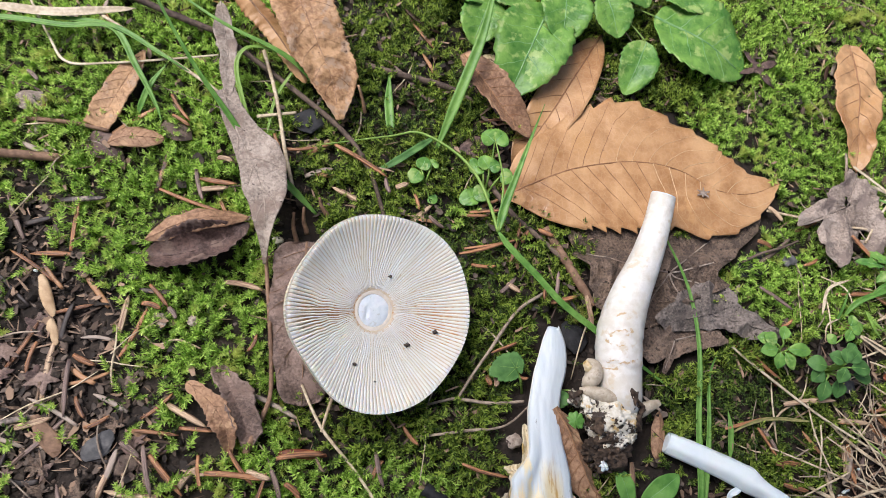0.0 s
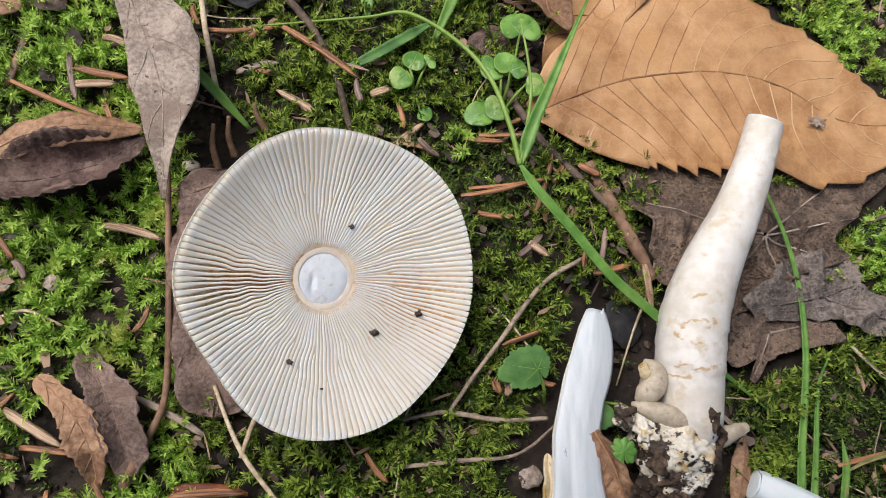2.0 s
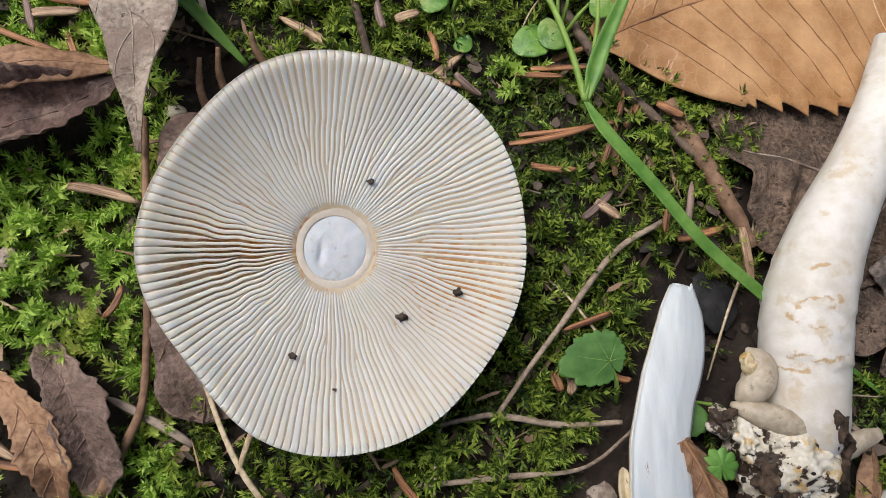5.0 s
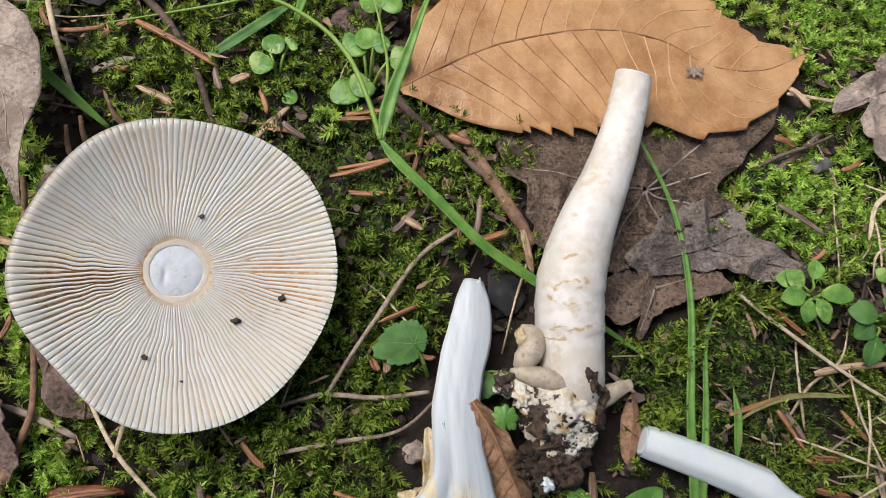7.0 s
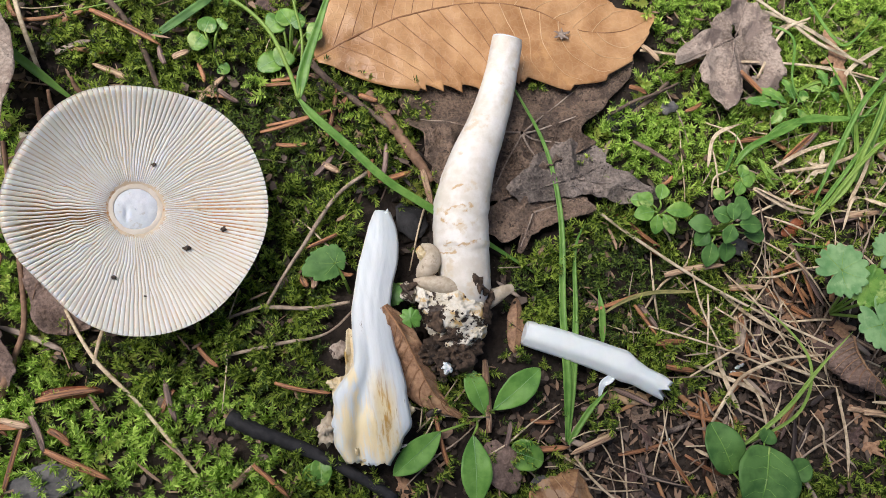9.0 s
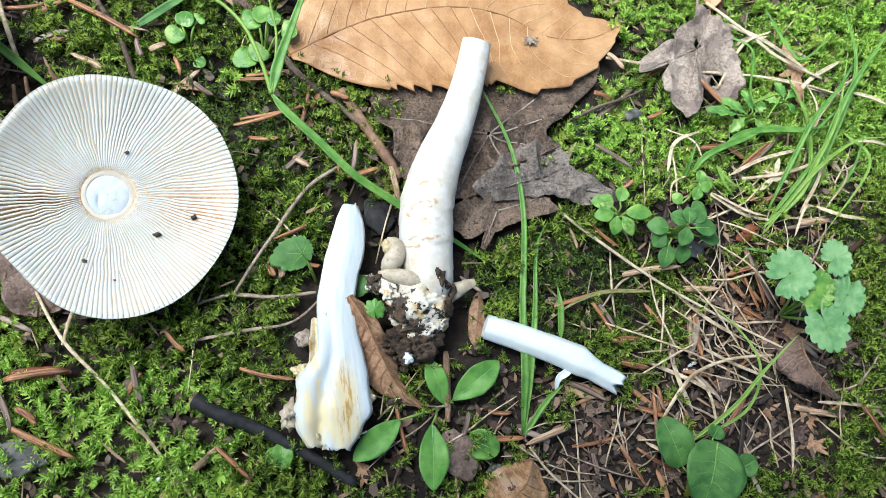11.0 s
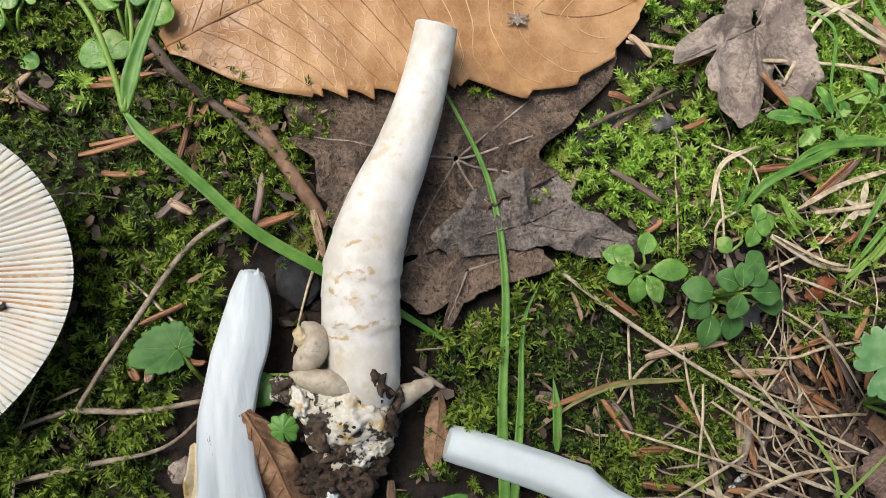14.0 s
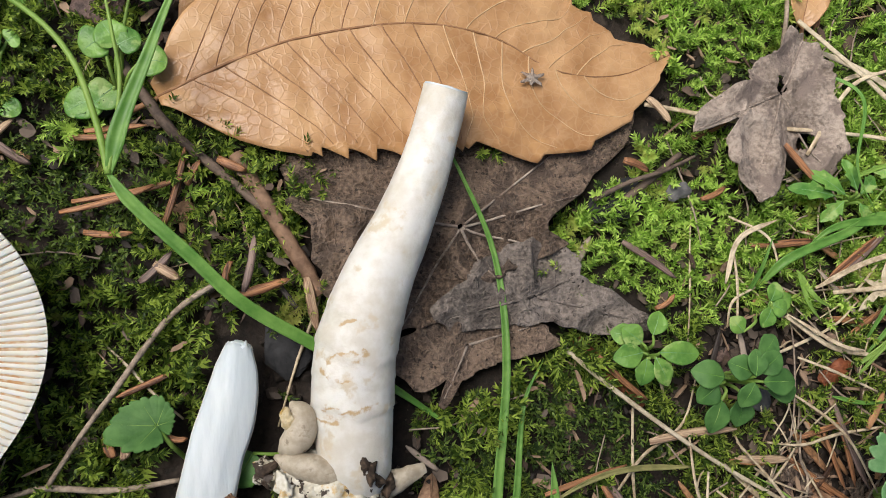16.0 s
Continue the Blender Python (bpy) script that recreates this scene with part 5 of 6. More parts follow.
stick("straw", [(-82, 118, 13), (-75, 90.5, 12), (-70.5, 63, 8), (-66, 42.5, 3)], [1.0, 1.0, 1.0, 0.9], STRAW, "upright straw beside the grey leaf", "straw", S, wobble=0.1, squash=0.6)
stick("straw", [(-85, 81, 9), (-65, 84, 9)], [1.0, 0.9], STRAW, "short pale straw on a leaf", "straw", S, wobble=0.1, squash=0.6)
stick("straw", [(256, 62, 7), (276, 41.5, 9), (288.5, 29.5, 9), (312, 17, 8)], [0.9, 1.0, 1.0, 0.8], PALE_STRAW, "pale split straw over grass", "straw", S, wobble=0.15, squash=0.5)
stick("straw", [(197, 35, 3), (210, 32.5, 3), (239, 25, 6), (263, 22, 7), (296, 17, 6), (324, 8, 6)], [0.8, 0.8, 0.8, 0.7, 0.7, 0.6], STRAW, "thin straw through a withered leaf", "straw", S, wobble=0.1, squash=0.6)
stick("straw", [(251.5, 14.5, 7), (269, 36, 10), (286, 42.5, 11)], [0.7, 0.8, 0.5], STRAW, "curved dry grass straw", "straw", S, wobble=0.1, squash=0.4)
stick("straw", [(190, -140, 3), (195.5, -133.5, 4), (203, -126, 5), (211.5, -120.5, 5), (230, -117, 5), (252, -118, 4)], [0.6, 0.8, 0.9, 0.8, 0.7, 0.5], STRAW, "curved tan straw over soil", "straw", S, wobble=0.12, squash=0.5)
stick("straw", [(312, -23, 5), (280.5, -31, 6), (256, -32, 4)], [1.0, 1.0, 0.7], STRAW, "dry bent straw in the tuft", "straw", S, wobble=0.12, squash=0.5)
stick("straw", [(238, -38, 3), (252, -49.5, 4), (268, -54, 3)], [0.9, 0.9, 0.7], STRAW, "thin tan straw on soil", "straw", S, wobble=0.12, squash=0.5)
for k, (x0, y0, x1, y1) in enumerate(((205, -90, 222, -120), (214, -76, 236, -112), (198, -72, 205, -112), (232, -60, 262, -98), (222, -14, 219, -44), (240, -52, 268, -66), (186, -118, 214, -108), (172, -94, 244, -132), (228, -28, 216, -40), (222, -4, 238, -24), (203, -84, 196, -110), (128, -142, 150, -170))):
    stick("straw", [(x0, y0, 3), ((x0 + x1) / 2 + 4 - k % 3 * 4, (y0 + y1) / 2 + 2, 5), (x1, y1, 3)], [0.4, 0.55, 0.35], STRAW, "thin dry straw in the litter", "straw", S, wobble=0.15, squash=0.5, seed=k)

TUFT_STRAWS = [(264, 53, 284, 41, 309, 22, 1.6, 0), (242, 24, 278, 20, 322, 9, 0.8, 0), (290, 44, 271, 40, 256, 21, 1.1, 1), (329, 28, 307, 18, 296, 9, 1.5, 0), (332, 10, 341, 6, 352, 2, 1.4, 0), (322, -16, 334, -18, 346, -20, 1.1, 0), (249, -30, 269, -23, 298, -18, 1.3, 1), (238, -38, 253, -49, 264, -52, 0.8, 1), (277, -63, 285, -50, 294, -49, 0.9, 1), (294, -49, 305, -55, 321, -58, 1.3, 1), (283, -52, 299, -33, 321, 1, 1.3, 1), (217, -26, 223, -12, 240, -6, 1.2, 1)]
SOIL_STRAWS = [(218, -109, 232, -119, 254, -130, 1.0, 0), (211, -83, 224, -97, 244, -110, 1.2, 1), (202, -107, 204, -125, 209, -138, 1.5, 1), (191, -113, 211, -125, 223, -133, 1.3, 1), (257, -133, 253, -155, 250, -172, 1.0, 1), (272, -142, 288, -145, 305, -149, 1.1, 0), (212, -121, 218, -132, 219, -150, 0.9, 1), (221, -95, 216, -105, 212, -114, 2.2, 2), (183, -148, 190, -154, 196, -163, 1.1, 1), (204, -97, 203, -110, 203, -122, 0.9, 2), (202, -137, 196, -141, 185, -140, 1.2, 2)]
for k, (x0, y0, x1, y1, x2, y2, half, tone) in enumerate(TUFT_STRAWS + SOIL_STRAWS):
    up = 9.5 if k < len(TUFT_STRAWS) else 5.0
    strand(None, [(x0, y0, height(x0, y0) + up), (x1, y1, height(x1, y1) + up + 2), (x2, y2, height(x2, y2) + up)], half * 0.72, (PALE_STRAW, STRAW, STALK)[tone], fold=0.25, nu=26, lead=0.25, thick=0.3, name="straw", label=("bleached flat grass straw over litter", "tan flat dry grass straw over litter", "greyish flat stalk strip on soil")[tone])
stick("twig", [(166, -39, height(166, -39) + 4), (177, -52, height(177, -52) + 5), (187, -62, height(187, -62) + 4)], [1.7, 2.0, 1.6], RED_WOOD, "dark reddish-brown stick beside a straw", "twig", "twigs", squash=0.6)
rng = np.random.RandomState(17)
for k in range(26):
    x, y = (rng.uniform(165, 300), rng.uniform(-165, -35)) if k < 24 else (rng.uniform(-215, -120), rng.uniform(-100, 60))
    th, ln = rng.rand() * math.pi, rng.uniform(9, 24)
    pts = [(x + q * ln * math.cos(th) + rng.uniform(-3, 3), y + q * ln * math.sin(th) + rng.uniform(-3, 3), height(x, y) + rng.uniform(3.5, 7.5)) for q in (-1, -0.3, 0.4, 1)]
    stick("straw", pts, [0.45, 0.6, 0.5, 0.3], (STRAW, STALK, STRAW, BARK)[k % 4], "thin crooked dry stalk in the litter", "straw", S, wobble=0.2, squash=0.5, seed=k, sides=6)

T = "twigs"
stick("twig", [(-168, 160, 6), (-135, 143, 8), (-107.9, 131, 9)], [1.8, 1.9, 1.6], TWIG, "grey-brown twig under grass", "twig", T)
stick("twig", [(-107, 131, 9), (-76, 106, 8), (-43, 78, 6), (-28, 56, 4), (-20.2, 29.6, 3)], [1.5, 1.5, 1.4, 1.3, 1.1], TWIG, "long thin dark twig running to the cap", "twig", T)
stick("twig", [(-30.4, 119, 2), (-8, 113, 3), (16.7, 106.5, 3), (32, 98, 2)], [1.9, 2.0, 1.7, 1.4], TWIG, "dark lichen-grey twig half sunk in moss", "twig", T)
stick("twig", [(30, 62, 1), (47, 33.5, 2), (62, 18, 2), (76, 4, 2)], [1.6, 1.6, 1.4, 1.2], TWIG, "dark slender twig beside the tan leaf", "twig", T)
stick("twig", [(66, 24, 1), (74, 8, 2), (81, -6, 2), (88, -19, 1)], [2.3, 2.5, 2.4, 2.0], BARK, "brown peeling twig under the stem", "twig", T)
stick("twig", [(175, 4, 4), (188, 9, 5), (200, 12, 5), (212, 16.5, 4)], [0.8, 0.8, 0.7, 0.5], TWIG, "thin grey-brown twig lying over moss", "twig", T)
stick("twig", [(-5.1, -105, 3), (3, -111, 4), (17.6, -119.2, 3), (34, -130, 2), (54, -146, 1)], [3.1, 2.9, 2.6, 2.4, 2.0], CHAR, "blackened crooked twig on moss", "twig", T)
stick("twig", [(-2.7, -67.3, 2), (6, -65.5, 3), (12.7, -64.9, 3), (30, -67.5, 3), (46, -67, 2)], [0.6, 0.7, 0.8, 0.9, 0.7], STALK, "thin forked grey-brown rootlet", "twig", T)
stick("twig", [(12.7, -64.9, 3), (22, -52, 4), (30, -42, 4), (46, -22, 3), (62, -12, 3)], [0.7, 0.7, 0.8, 0.9, 0.8], STALK, "branch of a thin rootlet", "twig", T)
stick("twig", [(-8, -82, 2), (16, -80, 3), (36, -78, 2), (52, -66, 3)], [0.7, 0.8, 0.5, 0.4], STALK, "flattened grey stalk on moss", "twig", T, squash=0.5)
stick("twig", [(-232, 63, 2), (-205, 60, 3), (-178, 58, 3)], [2.2, 2.4, 2.2], BARK, "brown broken twig at the moss edge", "twig", T)
stick("twig", [(-79, 12, 7), (-77.5, -10, 6), (-76, -30, 5), (-75, -58, 4), (-79, -71, 3), (-86, -86, 0)], [0.9, 1.0, 1.0, 1.1, 1.2, 1.8], BARK, "reddish-brown bent leaf stalk", "twig", T)
stick("twig", [(-196, 79, 3), (-176, 77, 4), (-157, 73, 4)], [1.2, 1.2, 1.0], BARK, "brown twig beside a dry leaf", "twig", T)
stick("twig", [(187, 4, 1), (198, 11, 2), (208, 18, 2)], [1.2, 1.3, 1.0], TWIG, "short grey twig on moss", "twig", T)
stick("twig", [(98, -98, 1), (96.5, -112, 3), (95, -127, 1)], [1.0, 1.1, 1.2], BARK, "thin brown stalk between green leaves", "twig", T)


# ---- green herbs ----
def herb(at, label, category, leaves, material=HERB, group="", teeth=0, tooth=0.0, lead=0.85, power=0.65, stem_r=0.7, fold=0.18, wavy=0.06):
    """A small plant: a stalk and a blade for every leaf; leaves: base, tip, half width, heights of both."""
    ob = thing("herb", (at[0], at[1], height(at[0], at[1])), label, category, group)
    foot = (at[0], at[1], height(at[0], at[1]))
    for k, (x0, y0, x1, y1, half, z0, z1) in enumerate(leaves):
        mid = ((x0 + x1) / 2, (y0 + y1) / 2, (z0 + z1) / 2 + 0.08 * math.hypot(x1 - x0, y1 - y0))
        g = blade_grid([(x0, y0, z0), mid, (x1, y1, z1)], half, lead, power, teeth, tooth, fold=fold, ripple=wavy * half + 0.2, ripple_size=max(3.0, half * 0.8), seed=k + int(abs(x0)), nu=max(26, teeth * 6), nv=13, tooth_from=0.03)
        b = part("leaf", shell(g, 0.3), material, ob)
        part("leaf_vein", tube(g[:: g.shape[0] // 8, 6] + (0, 0, 0.10), [0.03 * half + 0.1, 0.015 * half], 5, 14), HERB if material is HERB_DARK else HERB_PALE, b)
        for q in range(4 if half > 5.2 else 0):
            for sgn in (-1, 1):
                u0 = (0.12 + 0.17 * q + 0.03 * sgn) * (g.shape[0] - 1)
                steps_out = np.arange(0, 6)
                line = np.array([g[min(int(u0 + 0.028 * w * g.shape[0]), g.shape[0] - 1), 6 + sgn * w] for w in steps_out]) + (0, 0, 0.06)
                part("leaf_vein", tube(line, [0.012 * half + 0.05, 0.006 * half + 0.03], 4, 10), HERB if material is HERB_DARK else HERB_PALE, b)
        part("stalk", tube([foot, ((foot[0] + x0) / 2, (foot[1] + y0) / 2, z0 * 0.7 + 1), (x0, y0, z0)], [stem_r, stem_r * 0.8, stem_r * 0.6], 6), PALE_GRASS, ob)
    return ob


herb((118, 168), "low green herb with broad glossy crinkled leaves", "herb", [(78, 156, 50, 99, 23, 14, 6), (88, 170, 82, 129, 16, 19, 14), (112, 164, 118, 138, 13, 17, 12), (136, 137, 121, 106, 12, 11, 3), (143, 154, 200, 123, 28, 13, 3), (40, 168, 70, 156, 11, 14, 13), (44, 160, 32, 132, 14, 13, 7), (148, 172, 186, 164, 14, 14, 10), (122, 178, 140, 160, 12, 17, 14), (12, 170, 44, 160, 13, 14, 12)], HERB, teeth=9, tooth=0.08, wavy=0.16)
round_leaf = dict(lead=0.72, power=0.5, fold=0.06, wavy=0.03)
herb((34, 42), "small seedling with rounded pale green leaflets", "seedling", [(36, 55, 32, 62, 4.5, 8, 8), (36, 55, 42, 58, 4.0, 8, 8), (42, 51, 49, 50, 4.8, 7, 7), (34, 44, 28, 39, 5.0, 5, 4), (30, 42, 20, 38, 5.0, 3, 2), (40, 70, 46, 76, 6.0, 9, 9), (40, 70, 34, 76, 5.5, 9, 9), (32, 58, 26, 54, 5.0, 7, 6)], HERB, "seedlings", **round_leaf)
herb((2, 48), "small seedling with round paired leaves on moss", "seedling", [(0, 55, 3, 62, 4.0, 5, 5), (-1, 54, -6, 48, 4.4, 5, 4), (4, 41, 8, 38, 3.0, 1, 1), (6, 58, 9, 60, 3.0, 4, 4)], HERB, "seedlings", **round_leaf)
herb((187, -47), "small herb with rounded opposite leaves", "seedling", [(183, -42, 177, -37, 3.6, 9, 9), (183, -45, 173, -46, 3.6, 9, 9), (184, -47, 182, -55, 3.3, 9, 7), (187, -47, 191, -56, 3.1, 9, 7), (188, -45.5, 201, -47, 3.6, 10, 10), (187, -40, 190, -33, 3.3, 9, 9), (181, -40, 174, -38, 3.3, 8, 7)], HERB, "seedlings", lead=1.0, power=0.8, fold=0.15)
herb((213, -56), "bushy small herb with rounded green leaves", "seedling", [(214, -54, 206, -50, 3.8, 17, 17), (216, -54, 224, -49, 3.8, 17, 17), (214, -57, 210, -64, 3.6, 17, 14), (217, -57, 229, -58, 4.0, 17, 15), (214, -55, 216, -47, 3.4, 18, 17), (208, -55, 198, -52, 4.3, 11, 9), (206, -57, 200, -62, 3.8, 10, 7), (214, -62, 213, -71, 4.1, 9, 6), (207, -62, 204, -72, 4.0, 9, 5), (220, -50, 228, -44, 3.8, 12, 10), (222, -60, 234, -62, 3.8, 11, 8)], HERB_DARK, "seedlings", lead=1.0, power=0.8, fold=0.15)
herb((231, -36), "tiny green herb among straws", "seedling", [(231, -34, 236, -37, 3.0, 6, 6), (231, -35, 227, -41, 2.8, 6, 5), (231, -33, 234, -27, 2.8, 6, 6), (230, -35, 240, -32, 3.0, 5, 4), (221, -42, 217, -37, 3.0, 4, 4)], HERB, "seedlings", lead=1.0, power=0.8, fold=0.15)
herb((266, -2), "pale green weed with cut pointed leaflets among grass", "herb", [(262, 0, 250, 9, 3.4, 9, 8), (259, 0, 243, 4, 3.6, 8, 6), (262, -2, 254, -8, 3.4, 8, 5), (266, 1, 262, 12, 3.2, 10, 10), (268, 0, 276, 6, 3.2, 9, 7), (268, -3, 272, -11, 3.0, 8, 5)], HERB, "seedlings", teeth=3, tooth=0.4, lead=1.1, power=0.8)
herb((286, 5), "pale green weed with cut pointed leaflets among grass", "herb", [(286, 7, 283, 16, 3.0, 9, 9), (288, 7, 296, 12, 3.0, 9, 7), (284, 5, 276, 9, 2.8, 8, 6), (288, 4, 294, 0, 2.8, 8, 5)], HERB, "seedlings", teeth=3, tooth=0.4, lead=1.1, power=0.8)


def round_blade(parent, foot, x, y, z, size, turn, material, lobes=10, deep=0.13, seed=0, drop=-1.2, tilt=(0.0, 0.0), reach=None):
    """A round leaf with a scalloped edge, pleated along its veins, on a stalk."""
    def edge(a):
        off = (np.degrees(a) - turn + 180) % 360 - 180
        wave = np.abs(np.cos(lobes / 2 * (a - radians(turn)))) ** 0.8
        return size * (1 - deep + deep * wave + 0.05 * value(np.degrees(a), 0 * a + 40 * seed, 21, seed)) * (1 - 0.7 * np.exp(-((off / 9) ** 2))) * (np.interp(np.degrees(a), *np.array(reach).T, period=360) if reach else 1.0)

    g = palm_grid((x, y, z), edge, nr=14, na=200, ripple=0.12 * size, seed=seed, drop=drop, jag=0.05)
    g[..., 2] += tilt[0] * (g[..., 0] - x) + tilt[1] * (g[..., 1] - y)
    blade = part("leaf", shell(g, 0.3, wrap=True), material, parent)
    for q in range(-2, 3):
        j = int(((turn + 180 + q * 52) % 360) / 360 * 199)
        part("leaf_vein", tube(g[:12:2, j] + (0, 0, 0.1), [0.013 * size, 0.006 * size], 5, 8), PALE_GRASS, blade)
    part("stalk", tube([foot, ((foot[0] + x) / 2, (foot[1] + y) / 2, z * 0.6), (x, y, z)], [0.8, 0.7, 0.5], 6), PALE_GRASS, parent)


scalloped = thing("herb", (266, -100, height(266, -100)), "creeping herb with round scalloped green leaves", "herb")
for k, (x, y, z, size, turn) in enumerate(((252, -84, 27, 11.8, 200), (264, -92, 25, 9.6, 160), (266, -109, 25, 11.8, 110), (278, -79, 26, 9.0, 200), (282, -96, 23, 9.6, 60))):
    round_blade(scalloped, (266, -100, height(266, -100)), x, y, z, size, turn, HERB_PALE if k != 1 else HERB, 15, 0.17, k, tilt=(0.1 * math.cos(k), 0.1 * math.sin(2 * k)))
toothed = thing("herb", (47, -62, height(47, -62)), "single toothed fan-shaped green leaf over moss", "seedling", "seedlings")
round_blade(toothed, (47, -62, height(47, -62)), 41.8, -51.4, 7.0, 9.5, -60, HERB_DARK, 21, 0.10, 2, 0.15, reach=((-60, 0.45), (-5, 0.42), (36, 0.58), (88, 0.86), (125, 0.92), (152, 1.12), (172, 1.28), (190, 1.45), (204, 1.2), (218, 1.05), (240, 0.76), (275, 0.55)))
crinkled = thing("herb", (70, -84, height(70, -84)), "small crinkled bright green leaf beside the bulb", "seedling", "seedlings")
round_blade(crinkled, (70, -84, height(70, -84)), 68.5, -78.0, 10.0, 4.6, -80, HERB_BRIGHT, 9, 0.22, 4, 0.6, (0.1, 0.1))
herb((206, -176), "dark green broad smooth leaves near bare soil", "herb", [(196, -160, 190, -138, 8.5, 3, 4), (214, -152, 200, -178, 14.0, 5, 6), (212, -150, 216, -145, 4.0, 5, 5), (222, -165, 231, -162, 5.0, 4, 5)], HERB_DARK, lead=0.85, power=0.55)
herb((92, -121), "young plant with smooth oval green leaves", "seedling", [(94.5, -120, 89, -100, 4.4, 2, 5), (98, -118.5, 119.5, -105, 5.8, 2, 6), (88, -127, 84.5, -153, 6.2, 2, 5), (75, -123.5, 54, -137, 5.4, 3, 2)], HERB_BRIGHT, "seedlings", lead=1.1, power=0.75, fold=0.2)
herb((24, -138), "tiny seedling at a blackened twig", "seedling", [(27, -126, 26.5, -136, 4.0, 3, 3), (25, -128, 20, -133, 2.6, 3, 3)], HERB, "seedlings", lead=0.8, power=0.5)
herb((102, -134), "pale green half-buried leaf", "seedling", [(102, -135, 115, -142, 6.0, 2, 2)], HERB, "seedlings", lead=0.8, power=0.5)
herb((78, -64), "small green leaves beside the bulb", "seedling", [(66, -62, 60, -70, 6.0, 3, 3)], HERB_DARK, "seedlings", lead=0.8, power=0.5, teeth=5, tooth=0.1)


# ---- moss and litter ----
COVERED = [(82, 105, 50, 14, 54), (-152, 92, 26, 8, 66), (-143, 68, 14, 5, 0), (49, -98, 15, 42, 10), (45, -118, 19, 17, 0), (-112, 14, 25, 12, 18), (108, -112, 15, 9, 32), (86, -140, 10, 16, 0), (62, -131, 14, 9, 32), (-98, -66, 16, 20, -30), (64, -36, 12, 13, 0), (-67, 27, 12, 14, 0), (112, 62, 66, 41, 0), (166, 47, 44, 28, -8), (66, 50, 22, 18, 0), (122, -8, 38, 34, 0), (152, -28, 24, 9, -14), (-31, -24, 26, 26, 0), (100, -40, 10, 40, 12), (90, -82, 20, 22, 0), (52, -92, 12, 46, 10), (62, -42, 8, 20, 12), (60, -60, 10, 20, 12), (90, -60, 18, 30, 0), (142, -104, 34, 8, -28), (-62, -15, 16, 46, 0), (244, 27, 18, 20, 0), (170, 19, 32, 15, 28), (132, -41, 27, 13, 8), (172, -31, 26, 9, -17)]


def covered(x, y):
    c = np.zeros_like(x)
    for cx, cy, rx, ry, turn in COVERED:
        k, q = np.cos(radians(turn)), np.sin(radians(turn))
        dx, dy = x - cx, y - cy
        c = np.maximum(c, ((dx * k + dy * q) / rx) ** 2 + ((-dx * q + dy * k) / ry) ** 2 < 1)
    return c > 0


def moss_mesh(name, material, label, step, leaflets, reach, long_leaf, chooser, seed, wide=0.2, area=(-238, 372, -205, 204)):
    """A cushion of leafy shoots that arch up and outwards; every leaflet is a small pointed quad."""
    rng = np.random.RandomState(seed)
    x, y = np.meshgrid(np.arange(area[0], area[1], step), np.arange(area[2], area[3], step))
    x, y = (q.ravel() + step * 1.2 * (rng.rand(q.size) - 0.5) for q in (x, y))
    stand = chooser(x, y, rng.rand(x.size)) & ~covered(x, y)
    x, y = x[stand], y[stand]
    n = len(x)
    size = 0.42 + 0.5 * rng.rand(n) + 1.0 * fractal(x, y, 13, 5, 3)
    size[covered(x, y)] *= 0.3
    length = (reach * size)[:, None]
    f = ((np.arange(leaflets) + 0.5) / leaflets)[None, :]
    way = rng.rand(n, 1) * 2 * np.pi
    first, last = radians(80) + 0 * way, radians(5) + radians(55) * rng.rand(n, 1)
    climb = first + (last - first) * f
    run = np.cumsum(np.cos(climb), 1) * length / leaflets
    rise = np.cumsum(np.sin(climb), 1) * length / leaflets
    turn = way + 0.5 * (rng.rand(n, 1) - 0.5) * f
    flat = np.stack([np.cos(turn), np.sin(turn), 0 * turn], -1)
    base = np.stack([x, y, ground_z(x, y) - 0.8], -1)[:, None]
    ax = base + run[..., None] * flat + rise[..., None] * np.array((0, 0, 1.0))
    along = np.cos(climb)[..., None] * flat + np.sin(climb)[..., None] * np.array((0, 0, 1.0))
    n1 = np.stack([-np.sin(turn), np.cos(turn), 0 * turn], -1)
    n2 = np.cross(along, n1)
    spin = np.arange(leaflets)[None, :] * 2.39996 + rng.rand(n, 1) * 6.28 + 0.4 * rng.rand(n, leaflets)
    radial = np.cos(spin)[..., None] * n1 + np.sin(spin)[..., None] * n2
    open_by = (radians(58) - radians(30) * f**2 + 0.3 * (rng.rand(n, leaflets) - 0.5))[..., None]
    out = np.cos(open_by) * along + np.sin(open_by) * radial
    across = np.cross(out, radial)
    across /= np.linalg.norm(across, axis=-1)[..., None] + 1e-6
    ll = ((long_leaf * size)[:, None] * (0.75 + 0.5 * np.sin(np.pi * f**0.8)) * (0.75 + 0.5 * rng.rand(n, leaflets)))[..., None]
    mid = ax + out * ll * 0.4
    tip = ax + out * ll + radial * ll * 0.08
    v = np.stack([ax, mid + across * ll * wide, tip, mid - across * ll * wide], 2).reshape(-1, 3)
    ob = new(name, mesh(name, v, np.arange(len(v)).reshape(-1, 4), material, smooth=False))
    return tagged(ob, label, "moss", kind="stuff")


fine_zone = lambda x, y: np.exp(-(((x - 165) / 42) ** 2 + ((y + 75) / 30) ** 2)) + np.exp(-(((x - 20) / 30) ** 2 + ((y - 15) / 26) ** 2)) + 0.9 * np.exp(-(((x + 12) / 30) ** 2 + ((y - 88) / 22) ** 2))
